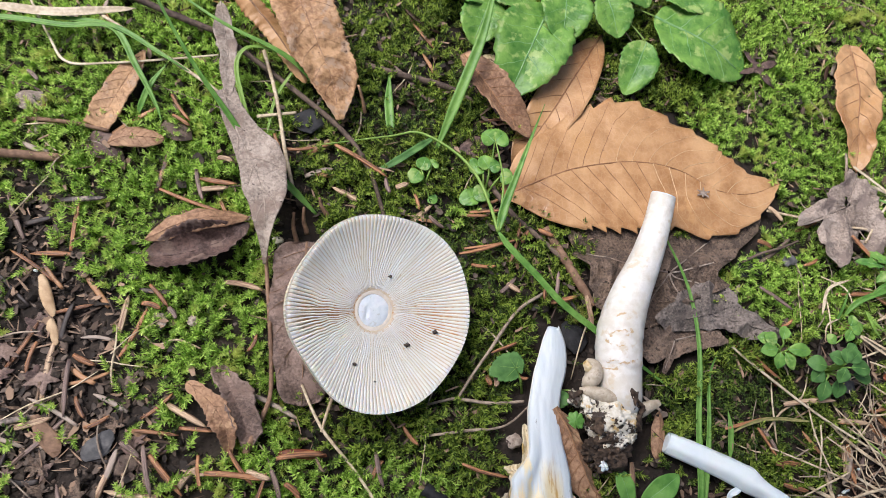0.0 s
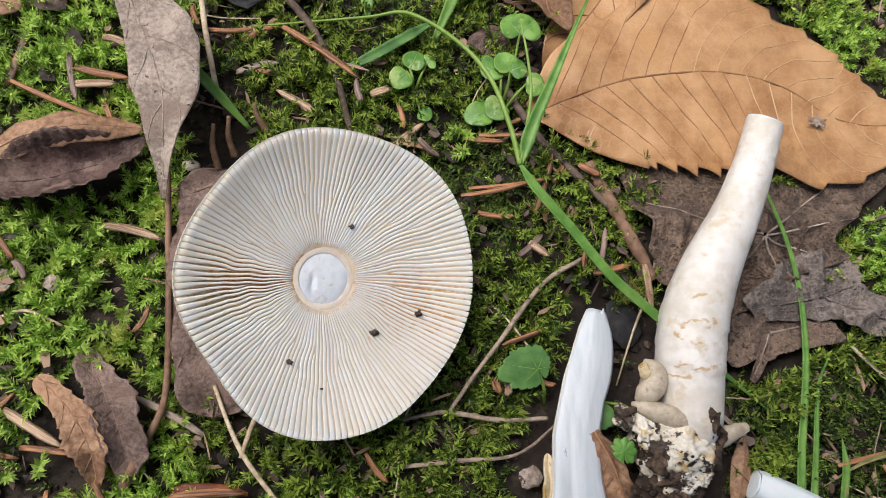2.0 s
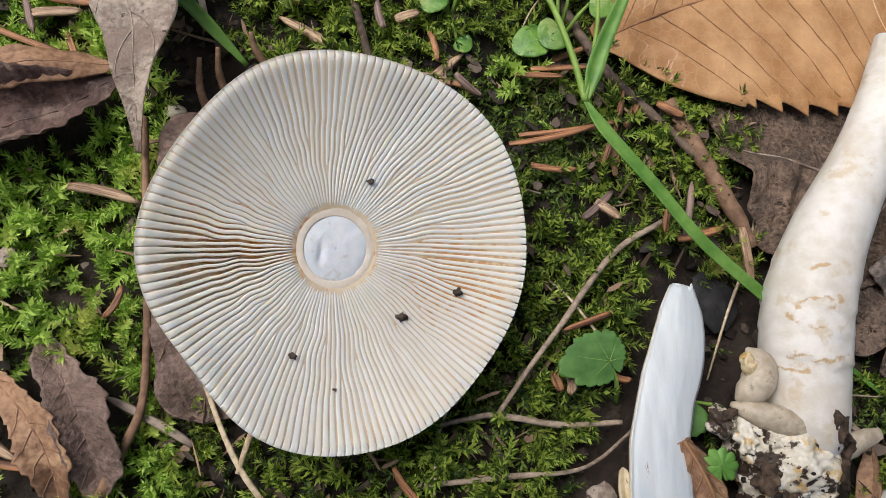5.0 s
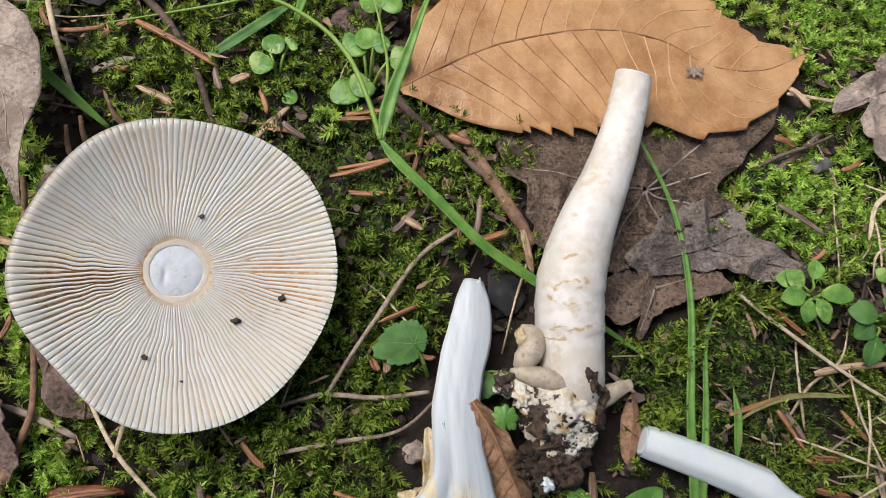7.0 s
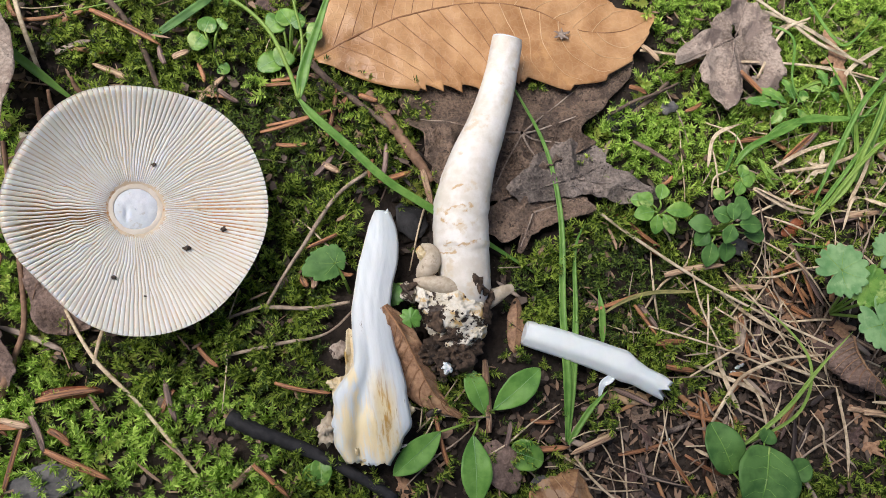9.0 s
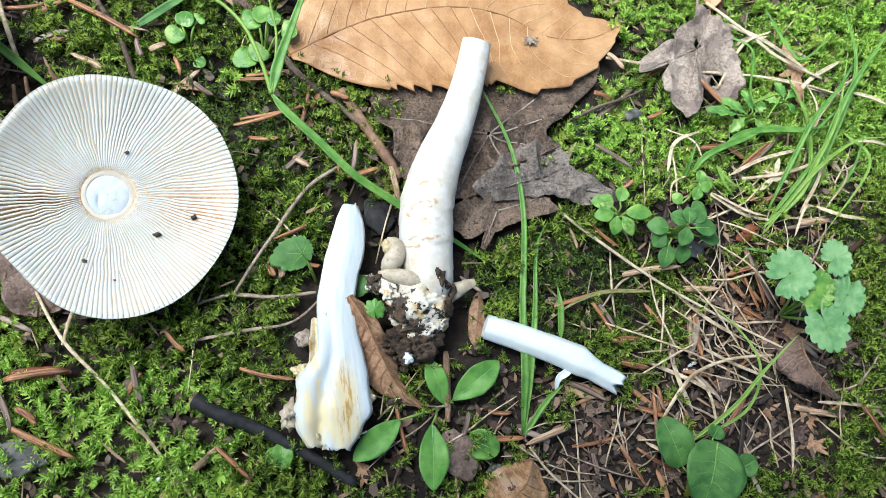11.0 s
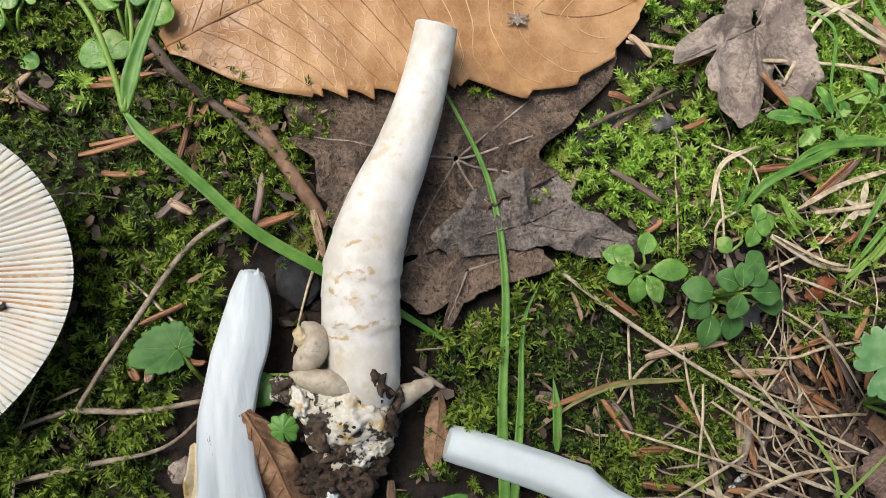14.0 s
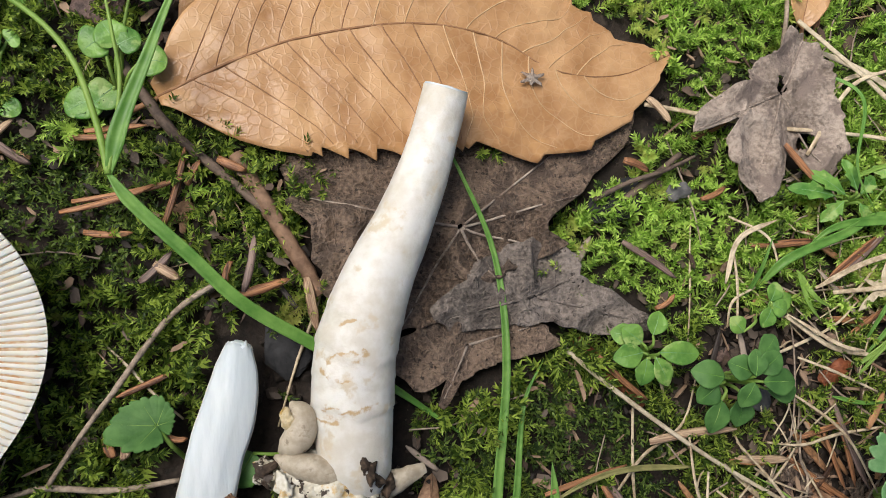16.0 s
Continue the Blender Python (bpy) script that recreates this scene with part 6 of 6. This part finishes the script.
# zones of the yellower moss, widened where the ground should look more lit
yellow_lit_zone = lambda x, y: 0.6 * np.exp(-(((x - 32) / 42) ** 2 + ((y - 22) / 34) ** 2)) + 0.9 * np.clip((-80 - y) / 25, 0, 1) * np.clip((30 - x) / 30, 0, 1) + np.clip((-55 - x) / 30, 0, 1) + np.clip((x - 150) / 30, 0, 1) * np.clip((y + 60) / 40, 0, 1) + np.clip((y - 60) / 30, 0, 1) * np.clip((x - 190) / 30, 0, 1) + 0.8 * (fractal(x, y, 22, 4, 3) - 0.5)
tall_moss = lambda x, y, r: (r > 0.06 + 1.15 * bare(x, y) ** 0.7) & (fine_zone(x, y) < 0.35 + 0.5 * r) & (fractal(x, y, 12, 2, 3) > np.where(yellow_lit_zone(x, y) > 0.5, 0.19, 0.31) + 0.12 * r)
moss_mesh("moss_cushion", MOSS, "green cushion moss covering the soil", 3.5, 43, 9.5, 1.81, lambda x, y, r: tall_moss(x, y, r) & (yellow_lit_zone(x, y) < 0.5), 1, 0.17)
moss_mesh("yellow_moss_cushion", MOSS_YELLOW_LIT, "yellow-green cushion moss with brighter light put into its colour", 3.5, 39, 9.0, 1.88, lambda x, y, r: tall_moss(x, y, r) & (yellow_lit_zone(x, y) >= 0.5), 3, 0.17)
moss_mesh("creeping_moss", MOSS_DARK, "fine dark green creeping moss on damp soil", 2.7, 18, 7.0, 1.45, lambda x, y, r: (r > 0.1 + 0.9 * bare(x, y) ** 0.8) & (fine_zone(x, y) > 0.25 + 0.4 * r) | (r > 0.69 + 0.5 * bare(x, y) - 0.4 * np.exp(-(((x - 30) / 24) ** 2 + ((y + 72) / 34) ** 2)) - 0.3 * np.exp(-(((x - 128) / 26) ** 2 + ((y + 100) / 30) ** 2))), 2)

outside = lambda x, y: (x < -238) | (x > 372) | (y < -205) | (y > 204)
moss_mesh("moss_carpet", MOSS, "green moss spreading over the forest floor", 23.5, 16, 20.0, 9.0, lambda x, y, r: outside(x, y) & (r > 0.15 + 0.8 * bare(x, y)) & (np.hypot(x - 60, y) < 900 + 250 * r), 6, 0.3, (-1100, 1220, -1150, 1150))


def scatter(count, seed, weight):
    """Random places by a weight from 0 to 1."""
    rng = np.random.RandomState(seed)
    x, y = rng.uniform(-235, 335, count * 12), rng.uniform(-200, 190, count * 12)
    keep = rng.rand(count * 12) < weight(x, y)
    return x[keep][:count], y[keep][:count], rng


ICO = np.array([(0, 0, 1), (0.894, 0, 0.447), (0.276, 0.851, 0.447), (-0.724, 0.526, 0.447), (-0.724, -0.526, 0.447), (0.276, -0.851, 0.447), (0.724, 0.526, -0.447), (-0.276, 0.851, -0.447), (-0.894, 0, -0.447), (-0.276, -0.851, -0.447), (0.724, -0.526, -0.447), (0, 0, -1)])
ICO_FACES = [(0, i, i % 5 + 1) for i in range(1, 6)] + [(i, i + 5, i % 5 + 1) for i in range(1, 6)] + [(i % 5 + 1, i + 5, i % 5 + 6) for i in range(1, 6)] + [(i + 5, 11, i % 5 + 6) for i in range(1, 6)]
x, y, rng = scatter(8600, 5, lambda x, y: 0.12 + 0.88 * bare(x, y))
n = len(x)
size = 0.4 + 2.4 * rng.rand(n) ** 4
v = ICO[None] * size[:, None, None] * (0.55 + 0.9 * rng.rand(n, 12, 1)) * rng.uniform(0.6, 1.3, (n, 1, 3))
v = v + np.stack([x, y, ground_z(x, y) + 0.3 * size], -1)[:, None]
faces = (np.array(ICO_FACES)[None] + (np.arange(n) * 12)[:, None, None]).reshape(-1, 3)
tagged(new("soil_crumbs", mesh("soil_crumbs", v.reshape(-1, 3), faces, CRUMB, False)), "loose dark crumbs of soil", "soil", kind="stuff")


def chips(name, count, seed, material, label, long_side, weight, lift=1.0, ratio=0.3):
    """Flat angular bits of bark, leaf and wood."""
    x, y, rng = scatter(count, seed, weight)
    n = len(x)
    ln = long_side * (0.35 + 0.9 * rng.rand(n) ** 1.5)
    wd = ln * (ratio * 0.6 + ratio * rng.rand(n))
    six = np.arange(6) * np.pi / 3 + 0.5 * (rng.rand(n, 6) - 0.5)
    far = 0.55 + 0.6 * rng.rand(n, 6)
    corner = np.stack([np.cos(six) * far * ln[:, None], np.sin(six) * far * wd[:, None]], -1) / 2
    th = rng.rand(n) * 6.28
    cx = corner[..., 0] * np.cos(th)[:, None] - corner[..., 1] * np.sin(th)[:, None]
    cy = corner[..., 0] * np.sin(th)[:, None] + corner[..., 1] * np.cos(th)[:, None]
    slope = rng.randn(n, 2) * 0.22
    top = np.stack([x[:, None] + cx, y[:, None] + cy, (ground_z(x, y) + lift * (0.6 + rng.rand(n)) + 6.0 * (1 - bare(x, y)) * rng.rand(n))[:, None] + slope[:, :1] * cx + slope[:, 1:] * cy], -1)
    low = top - np.array((0, 0, 0.5))
    v = np.concatenate([top, low], 1)
    ring = np.arange(6)
    tris = np.vstack([[(0, k, k + 1) for k in range(1, 5)], [(6, 6 + k + 1, 6 + k) for k in range(1, 5)], np.stack([ring, ring + 6, (ring + 1) % 6 + 6], 1), np.stack([ring, (ring + 1) % 6 + 6, (ring + 1) % 6], 1)])
    ob = new(name, mesh(name, v.reshape(-1, 3), (tris[None] + (np.arange(n) * 12)[:, None, None]).reshape(-1, 3), material, False))
    return tagged(ob, label, "litter", kind="stuff")


BITS_DARK = surface("dark_litter", (0.022, 0.016, 0.012), (0.125, 0.094, 0.072), 500, 60, 0.75, 0.5, 0.0003, island=0.8)
BITS_BROWN = surface("brown_litter", (0.075, 0.048, 0.032), (0.30, 0.20, 0.13), 500, 60, 0.7, 0.5, 0.0003, island=0.9)
litter = lambda x, y: (0.22 + 0.78 * bare(x, y)) * ~covered(x, y)
chips("bark_bits", 3400, 7, BITS_DARK, "dark bits of bark and rotten leaf", 6.0, litter, 0.8, 0.5)
chips("leaf_bits", 2200, 8, BITS_BROWN, "brown bits of leaf and wood", 6.5, litter, 1.6, 0.35)
chips("fibre_bits", 1500, 9, BITS_BROWN, "thin dry fibres and stalk bits", 13.0, litter, 1.8, 0.07)


SCRAPS = []
for k in range(6):
    lobes = [(60 * q + 25 * math.sin(k + q), 5.0 + 3.5 * abs(math.sin(2.3 * k + 1.7 * q)), 34) for q in range(6)]
    g = palm_grid((0, 0, 0), lobes, nr=9, na=44, ripple=1.6, seed=k, floor=0.45, jag=0.14)
    g[..., 2] += 1.6 * (fractal(g[..., 0] + 40 * k, g[..., 1], 6, k, 3) - 0.5) + 0.03 * (k % 3) * g[..., 0] ** 2
    SCRAPS.append(mesh("leaf_scrap", *shell(g * np.array((1.25, 0.85, 1.0)), 0.35, wrap=True), (PURPLE_LEAF, DUN_LEAF, DARK_LEAF, PURPLE_LEAF, BROWN_LEAF, DARK_LEAF)[k]))
x, y, rng = scatter(90, 15, lambda x, y: bare(x, y) ** 1.5 * ~covered(x, y))
for k, (px, py) in enumerate(zip(x, y)):
    ob = new("leaf_scrap", SCRAPS[k % 6])
    ob.location = Vector((px, py, height(px, py) + 2.2)) * MM
    ob.rotation_euler = (rng.uniform(-0.35, 0.35), rng.uniform(-0.35, 0.35), rng.rand() * 6.28)
    ob.scale = (rng.uniform(0.5, 1.15),) * 3
    tagged(ob, ("dark purplish-brown rotten leaf scrap on soil", "dun crumpled leaf scrap on soil", "dark decayed leaf scrap on soil", "dark purplish-brown rotten leaf scrap on soil", "brown curled leaf scrap on soil", "dark decayed leaf scrap on soil")[k % 6], "leaf scrap", "leaf scraps")


def needle_shape(seed, bow, half):
    """A flat grooved needle 20 mm long, one end blunt and one pointed."""
    rng = np.random.RandomState(seed)
    u = np.linspace(0, 1, 9)
    mid = np.stack([20 * (u - 0.5), 20 * bow * np.sin(np.pi * u), 0.6 * np.sin(np.pi * u) * (rng.rand() - 0.3)], -1)
    w = half * np.interp(u, [0, 0.06, 0.3, 0.75, 0.93, 1], [0.6, 0.85, 1, 0.95, 0.6, 0.12]) * (0.92 + 0.16 * rng.rand(9))
    v = np.array((-1, -0.55, 0, 0.55, 1))
    g = mid[:, None] + np.stack([0 * v + 0 * w[:, None], w[:, None] * v, w[:, None] * np.array((-0.15, 0.3, 0.08, 0.3, -0.15))], -1)
    return shell(g, 0.35)


NEEDLE_KINDS = [(NEEDLE, "reddish-brown dry conifer needle on the ground"), (NEEDLE, "reddish-brown dry conifer needle on the ground"), (NEEDLE_GREY, "grey-brown old conifer needle on the litter"), (NEEDLE, "reddish-brown dry conifer needle on the ground"), (NEEDLE_PALE, "bleached tan conifer needle on the litter")]
NEEDLE_SHAPES = [needle_shape(k, 0.010 * (k - 4.5), 0.8 + 0.15 * (k % 5)) for k in range(10)]
NEEDLES = [mesh("needle", *NEEDLE_SHAPES[k], NEEDLE_KINDS[k % 5][0]) for k in range(10)]


def lay_needle(x0, y0, x1, y1, kind, up=2.2):
    ob = new("fallen_needle", NEEDLES[kind % 10])
    z0, z1 = height(x0, y0) + up, height(x1, y1) + up
    d = Vector((x1 - x0, y1 - y0, z1 - z0))
    ob.location = Vector(((x0 + x1) / 2, (y0 + y1) / 2, (z0 + z1) / 2)) * MM
    ob.rotation_euler = d.to_track_quat("X", "Z").to_euler()
    ob.scale = (d.length / 20, 1, 1)
    tagged(ob, NEEDLE_KINDS[kind % 5][1], "needle", "fallen needles")


LEFT_NEEDLES = [(-128, 94, -118, 79), (-131, 42, -100, 30), (-114, 53, -110, 36), (-112, 48, -94, 45), (-112, 42, -98, 43), (-102, 37, -97, 25), (-127, 82, -118, 76), (-199, 106, -193, 100), (-45, 68, -18, 50), (-104, 59, -96, 57), (-72, 65, -55, 66), (-76, 74, -73, 66)]
CORNER_NEEDLES = [(-132, -69, -119, -58), (-156, -72, -146, -67), (-130, -81, -125, -103), (-127, -85, -112, -103), (-121, -63, -103, -74), (-135, -74, -115, -77), (-115, -74, -100, -76), (-140, -79, -131, -86), (-103, -94, -77, -98), (-114, -100, -106, -91), (-106, -86, -104, -102), (-93, -84, -82, -100), (-165, -41, -165, -67), (-164, -39, -154, -44), (-185, -71, -170, -67), (-175, -19, -158, -15), (-132, -7, -123, -18), (-123, -18, -119, -24), (-135, -16, -126, -19), (-148, -102, -142, -88), (-181, -32, -184, -47), (-161, -58, -156, -68)]
CAP_NEEDLES = [(18, 9, 43, 15), (24, 3, 37, 2), (38, -12, 47, -4), (28, -54, 30, -59), (-14, 44, -7, 47), (20, 30, 35, 30), (-4, 41, -2, 32), (-17, 41, -19, 50), (-72, -89, -50, -88), (-98, -6, -80, -10), (-86, -40, -82, -32), (63, -8, 61, -17)]
LEAF_NEEDLES = [(21, 12, 52, 17), (45, 4, 52, 26), (66, -17, 70, -1), (64, -18, 79, -14), (84, -14, 86, -30), (25, 32, 42, 33), (52, 15, 56, 22), (183, -10, 200, -23), (186, 16, 195, 12), (198, 37, 205, 28), (192, -32, 199, -28), (171, -45, 186, -60), (3, 29, 11, 23), (61, 22, 69, 18), (42, -7, 49, -12), (45, -38, 31, -43)]
RIGHT_NEEDLES = [(247, 21, 260, 8), (212, 2, 222, 6), (258, -28, 282, -11), (239, -14, 252, -14), (284, -56, 303, -56), (149, -84, 177, -79), (168, -84, 178, -105), (170, -84, 177, -96), (174, -102, 191, -104), (185, -73, 214, -72), (212, -82, 232, -84), (235, -84, 259, -103), (253, -69, 261, -97), (219, -94, 218, -115), (216, -95, 213, -110), (248, -76, 254, -97), (239, -78, 258, -75)]
FOOT_NEEDLES = [(149, -145, 176, -143), (113, -125, 124, -127), (135, -124, 155, -124), (107, -136, 127, -138), (98, -98, 95, -127), (171, -148, 180, -167), (194, -125, 194, -136), (157, -149, 158, -164), (223, -150, 237, -136), (260, -143, 276, -149), (179, -150, 196, -162), (74, -117, 77, -140), (100, -134, 104, -124), (177, -112, 191, -116), (148, -136, 127, -141), (242, -119, 220, -128), (198, -149, 210, -144), (152, -118, 168, -128)]
LOW_NEEDLES = [(13, -95, 34, -102), (-14, -77, -7, -86), (-27, -88, -24, -104), (-70, -107, -48, -121), (-85, -94, -74, -98), (-85, -121, -76, -95), (2, -124, 14, -138), (-74, -94, -70, -108), (-68, -100, -61, -107), (32, -54, 32, -60), (43, -54, 49, -56), (-24, -92, -29, -100)]
TUFT_NEEDLES = [(228, -14, 250, -14), (287, -24, 287, -34), (277, -58, 304, -55), (280, -13, 254, -28), (214, -82, 233, -84), (237, -87, 251, -99), (254, -74, 257, -96), (238, -133, 225, -151), (292, -146, 299, -163), (267, -146, 281, -150), (194, -128, 194, -136)]
lay_needle(242, 18, 254, 4, 3, 14.5)
for rows in (TUFT_NEEDLES, LEFT_NEEDLES, CORNER_NEEDLES, CAP_NEEDLES, LEAF_NEEDLES, RIGHT_NEEDLES, FOOT_NEEDLES, LOW_NEEDLES):
    for k, (x0, y0, x1, y1) in enumerate(rows):
        lay_needle(x0, y0, x1, y1, k, 2.8 + 6.2 * (1 - float(bare((x0 + x1) / 2, (y0 + y1) / 2))))
x, y, rng = scatter(60, 12, lambda x, y: (0.12 + 0.88 * bare(x, y)) * ~covered(x, y))
for k, (px, py) in enumerate(zip(x, y)):
    th, ln = rng.rand() * math.pi, 8 + 7 * rng.rand()
    lay_needle(px - ln * math.cos(th), py - ln * math.sin(th), px + ln * math.cos(th), py + ln * math.sin(th), k, 1.2 + 2.4 * rng.rand() + 3.0 * (1 - float(bare(px, py))))


def dry(x, y):
    """Where dry stalks and needles lie thick, 0 to 1."""
    d = 0.8 * np.exp(-(((x - 234) / 42) ** 2 + ((y + 98) / 42) ** 2)) + 0.9 * np.exp(-(((x + 165) / 48) ** 2 + ((y + 80) / 32) ** 2)) + 0.6 * np.exp(-(((x - 150) / 60) ** 2 + ((y + 150) / 24) ** 2))
    return np.clip(d + 0.5 * np.exp(-(((x - 275) / 40) ** 2 + ((y + 5) / 45) ** 2)) + 0.35 * np.exp(-(((x + 195) / 30) ** 2 + (y / 50) ** 2)) + 0.09, 0, 1) * ~covered(x, y)


def joined(name, shapes, material, label):
    """Many small pieces as one mesh."""
    verts, faces, count = [], [], 0
    for v, f in shapes:
        verts.append(v)
        faces += [tuple(int(q) + count for q in face) for face in f]
        count += len(v)
    return tagged(new(name, mesh(name, np.vstack(verts), faces, material)), label, "litter", kind="stuff")


def turned(shape, x, y, z, th, long, pitch):
    v, f = shape
    c, s = math.cos(th), math.sin(th)
    px = v[:, 0] * long / 20
    return np.stack([x + c * px - s * v[:, 1], y + s * px + c * v[:, 1], z + v[:, 2] + pitch * px], -1), f


for name, material, count, seed, label in (("brown_needle_litter", surface("needle_litter", (0.045, 0.022, 0.013), (0.38, 0.20, 0.095), 500, 200, 0.5, 0.5, 0.0004, island=1.2), 55, 41, "thick layer of brown dry needles"), ("grey_needle_litter", surface("old_needle_litter", (0.035, 0.026, 0.022), (0.34, 0.27, 0.215), 500, 200, 0.55, 0.5, 0.0004, island=1.2), 80, 42, "old grey-brown needles and bark strips")):
    x, y, rng = scatter(count, seed, dry)
    joined(name, [turned(NEEDLE_SHAPES[k % 10], px, py, height(px, py) + 1.2 + 3.0 * rng.rand() + 2.5 * (1 - float(bare(px, py))), rng.rand() * math.pi, 12 + 16 * rng.rand(), 0.2 * (rng.rand() - 0.5)) for k, (px, py) in enumerate(zip(x, y))], material, label)
for name, material, count, seed, label in (("straw_litter", STRAW, 150, 43, "thin pale dry stalks lying crosswise"), ("stalk_litter", STALK, 110, 44, "thin grey-brown dry stalks lying crosswise")):
    x, y, rng = scatter(count, seed, lambda x, y: dry(x, y) * (0.22 + 0.78 * (x > 60)))
    rows = []
    for px, py in zip(x, y):
        th, ln, base = rng.rand() * math.pi, rng.uniform(4, 26), height(px, py) + 2.0 + 2.5 * (1 - float(bare(px, py)))
        pts = [(px + q * ln * math.cos(th) + rng.uniform(-1.8, 1.8), py + q * ln * math.sin(th) + rng.uniform(-1.8, 1.8), base + rng.uniform(0, 3.5)) for q in (-1, -0.3, 0.4, 1)]
        rows.append(tube(pts, [rng.uniform(0.2, 0.4), rng.uniform(0.25, 0.6), rng.uniform(0.15, 0.35)], 5, 10, 0.25, 1, 0.5))
    joined(name, rows, material, label)


# ---- an unseen tree, added so that its crown shades the place ----
tree = thing("tree", (330, -430, 0), "unseen broadleaved tree added to shade the mossy ground", "tree")
part("trunk", tube([(330, -430, -20), (320, -400, 300), (280, -340, 620), (230, -270, 900)], [34, 28, 22, 12], 14, 40, 0.1), TWIG, tree)
rng = np.random.RandomState(21)
for k in range(7):
    a = 0.9 * k
    part("limb", tube([(290, -350, 560 + 30 * k), (120 + 60 * math.cos(a), -270 + 60 * math.sin(a), 590 + 15 * k), (-85 + 190 * math.cos(a), -205 + 160 * math.sin(a), 520 + 12 * k)], [9, 6, 2], 8, 20, 0.1), TWIG, tree)
# leaf cloud above the view, set to dim the ground towards -y
m = 4400
d = rng.randn(m, 3)
d *= (rng.rand(m) ** 0.4 / np.linalg.norm(d, axis=1))[:, None]
c = np.array((-105, -205, 530)) + d * np.array((280, 225, 100))
u, v = rng.randn(m, 3), rng.randn(m, 3)
u /= np.linalg.norm(u, axis=1)[:, None]
v -= u * (u * v).sum(1)[:, None]
v /= np.linalg.norm(v, axis=1)[:, None]
ln = (28 + 22 * rng.rand(m))[:, None]
crown = np.stack([c - u * ln, c + v * ln * 0.5 - u * ln * 0.2, c + v * ln * 0.35 + u * ln * 0.5, c + u * ln, c - v * ln * 0.35 + u * ln * 0.5, c - v * ln * 0.5 - u * ln * 0.2], 1)
part("crown", (crown.reshape(-1, 3), np.arange(m * 6).reshape(-1, 6)), HERB_DARK, tree, "added crown of many small green leaves that blocks light")


def flake(name, x, y, along, across, turn, material, label, category, seed, up=2.0, tall=1.2):
    """An angular flat piece of bark, wood or stone."""
    return solo(name, blob((x, y, height(x, y) + up + 4.0 * (1 - float(bare(x, y)))), (along / 2, across / 2, tall), seed, 0.35, along * 0.4, 10, 14, turn), material, label, category, "flakes", smooth=False)


for k, (x, y, ln, wd, turn, mt, what) in enumerate(((-58, 82.5, 18, 14, 20, CHAR, "black"), (-125, 74.5, 17, 11, -30, TWIG, "grey-brown"), (30.5, 70.5, 16, 13, 10, PURPLE_LEAF, "dark"), (-127, -24, 7, 9, 0, GREY_LEAF, "pale grey"), (-71, -119, 24, 14, 5, STONE, "dark grey"), (39.5, -85.5, 8, 7, 0, GREY_LEAF, "brown"), (77, -34, 14, 16, 30, CHAR, "black"), (113.5, -151, 9, 8, 0, STONE, "dark grey"), (-178, -12, 22, 5, -70, WOOD, "pale wooden"), (-174.5, -27, 13, 4.5, -72, WOOD, "pale wooden"), (-170, -29, 18, 4, -75, TWIG, "grey wooden"), (-172, -74, 24, 8, -58, BARK, "brown wooden"), (-60, -87.5, 22, 4.5, -3, RED_WOOD, "red rotten wooden"), (155, -121, 30, 7, -14, WOOD, "pale wooden"), (258, -57, 9, 5, 10, RED_WOOD, "reddish"), (-112, -24, 5, 5, 0, GREY_LEAF, "brown"), (206, 6, 9, 7, 20, STONE, "dark"), (-150, -80, 16, 10, 40, STONE, "dark grey"), (-138, -88, 12, 9, 10, TWIG, "brown"), (225, -64, 12, 9, 0, STONE, "dark"), (-196, 90, 14, 12, 0, GREY_LEAF, "grey"), (42, 125, 14, 12, 20, STAIN, "pale crumbly"))):
    flake("bark_flake" if mt not in (STONE, WOOD) else "pebble" if mt is STONE else "wood_chip", x, y, ln, wd, turn, mt, what + (" pebble lying on the soil" if mt is STONE else " piece of litter lying on the ground"), "litter", k)

flake("bark_flake", 185, 4, 24, 13, 24, CHAR, "black piece of rotten bark on moss", "litter", 31, 1.0)
flake("wood_chip", 255, -60, 11, 6, 10, RED_WOOD, "red-brown crumb of rotten wood among straws", "litter", 32, 1.0)
for k, (x, y) in enumerate(((213.5, -117.5), (216, -116.6), (171.5, -140), (173.5, -143), (224, -106.8), (210.5, -119.2), (-185, 2), (-20, -133))):
    solo("white_grit", blob((x, y, height(x, y) + 1.6 + 4.0 * (1 - float(bare(x, y)))), (1.3 - 0.1 * (k % 4), 0.9, 0.7), 70 + k, 0.6, 1.2, 8, 10), FLESH, "tiny white crumb lying on the soil", "grit", "white grit")

foot = height(-73.5, 17)
tiny = thing("tiny_mushroom", (-73.5, 17, foot), "tiny pale brown mushroom in a dark hollow", "mushroom")
part("stem", tube([(-73.5, 15.5, foot - 1), (-73.5, 16.5, foot + 3), (-73.5, 17, foot + 6)], [0.7, 0.6, 0.6], 8), STEM_SKIN, tiny)
part("cap", blob((-73.5, 17.3, foot + 6.6), (3.0, 2.0, 1.1), 3, 0.12, 3, 10, 16), VOLVA, tiny)
for x0, y0, z0, x1, y1, z1 in ((-65.5, 28, 10, -64, 15, 1), (-60.5, 30, 12, -59, 20, 1), (-53, 37, 8, -49, 30, 1)):
    stick("straw", [(x0, y0, z0), ((x0 + x1) / 2 - 1, (y0 + y1) / 2, (z0 + z1) / 2 + 1), (x1, y1, z1)], [0.6, 1.0, 1.3], BARK, "brown stub of a dry stalk", "straw", S)
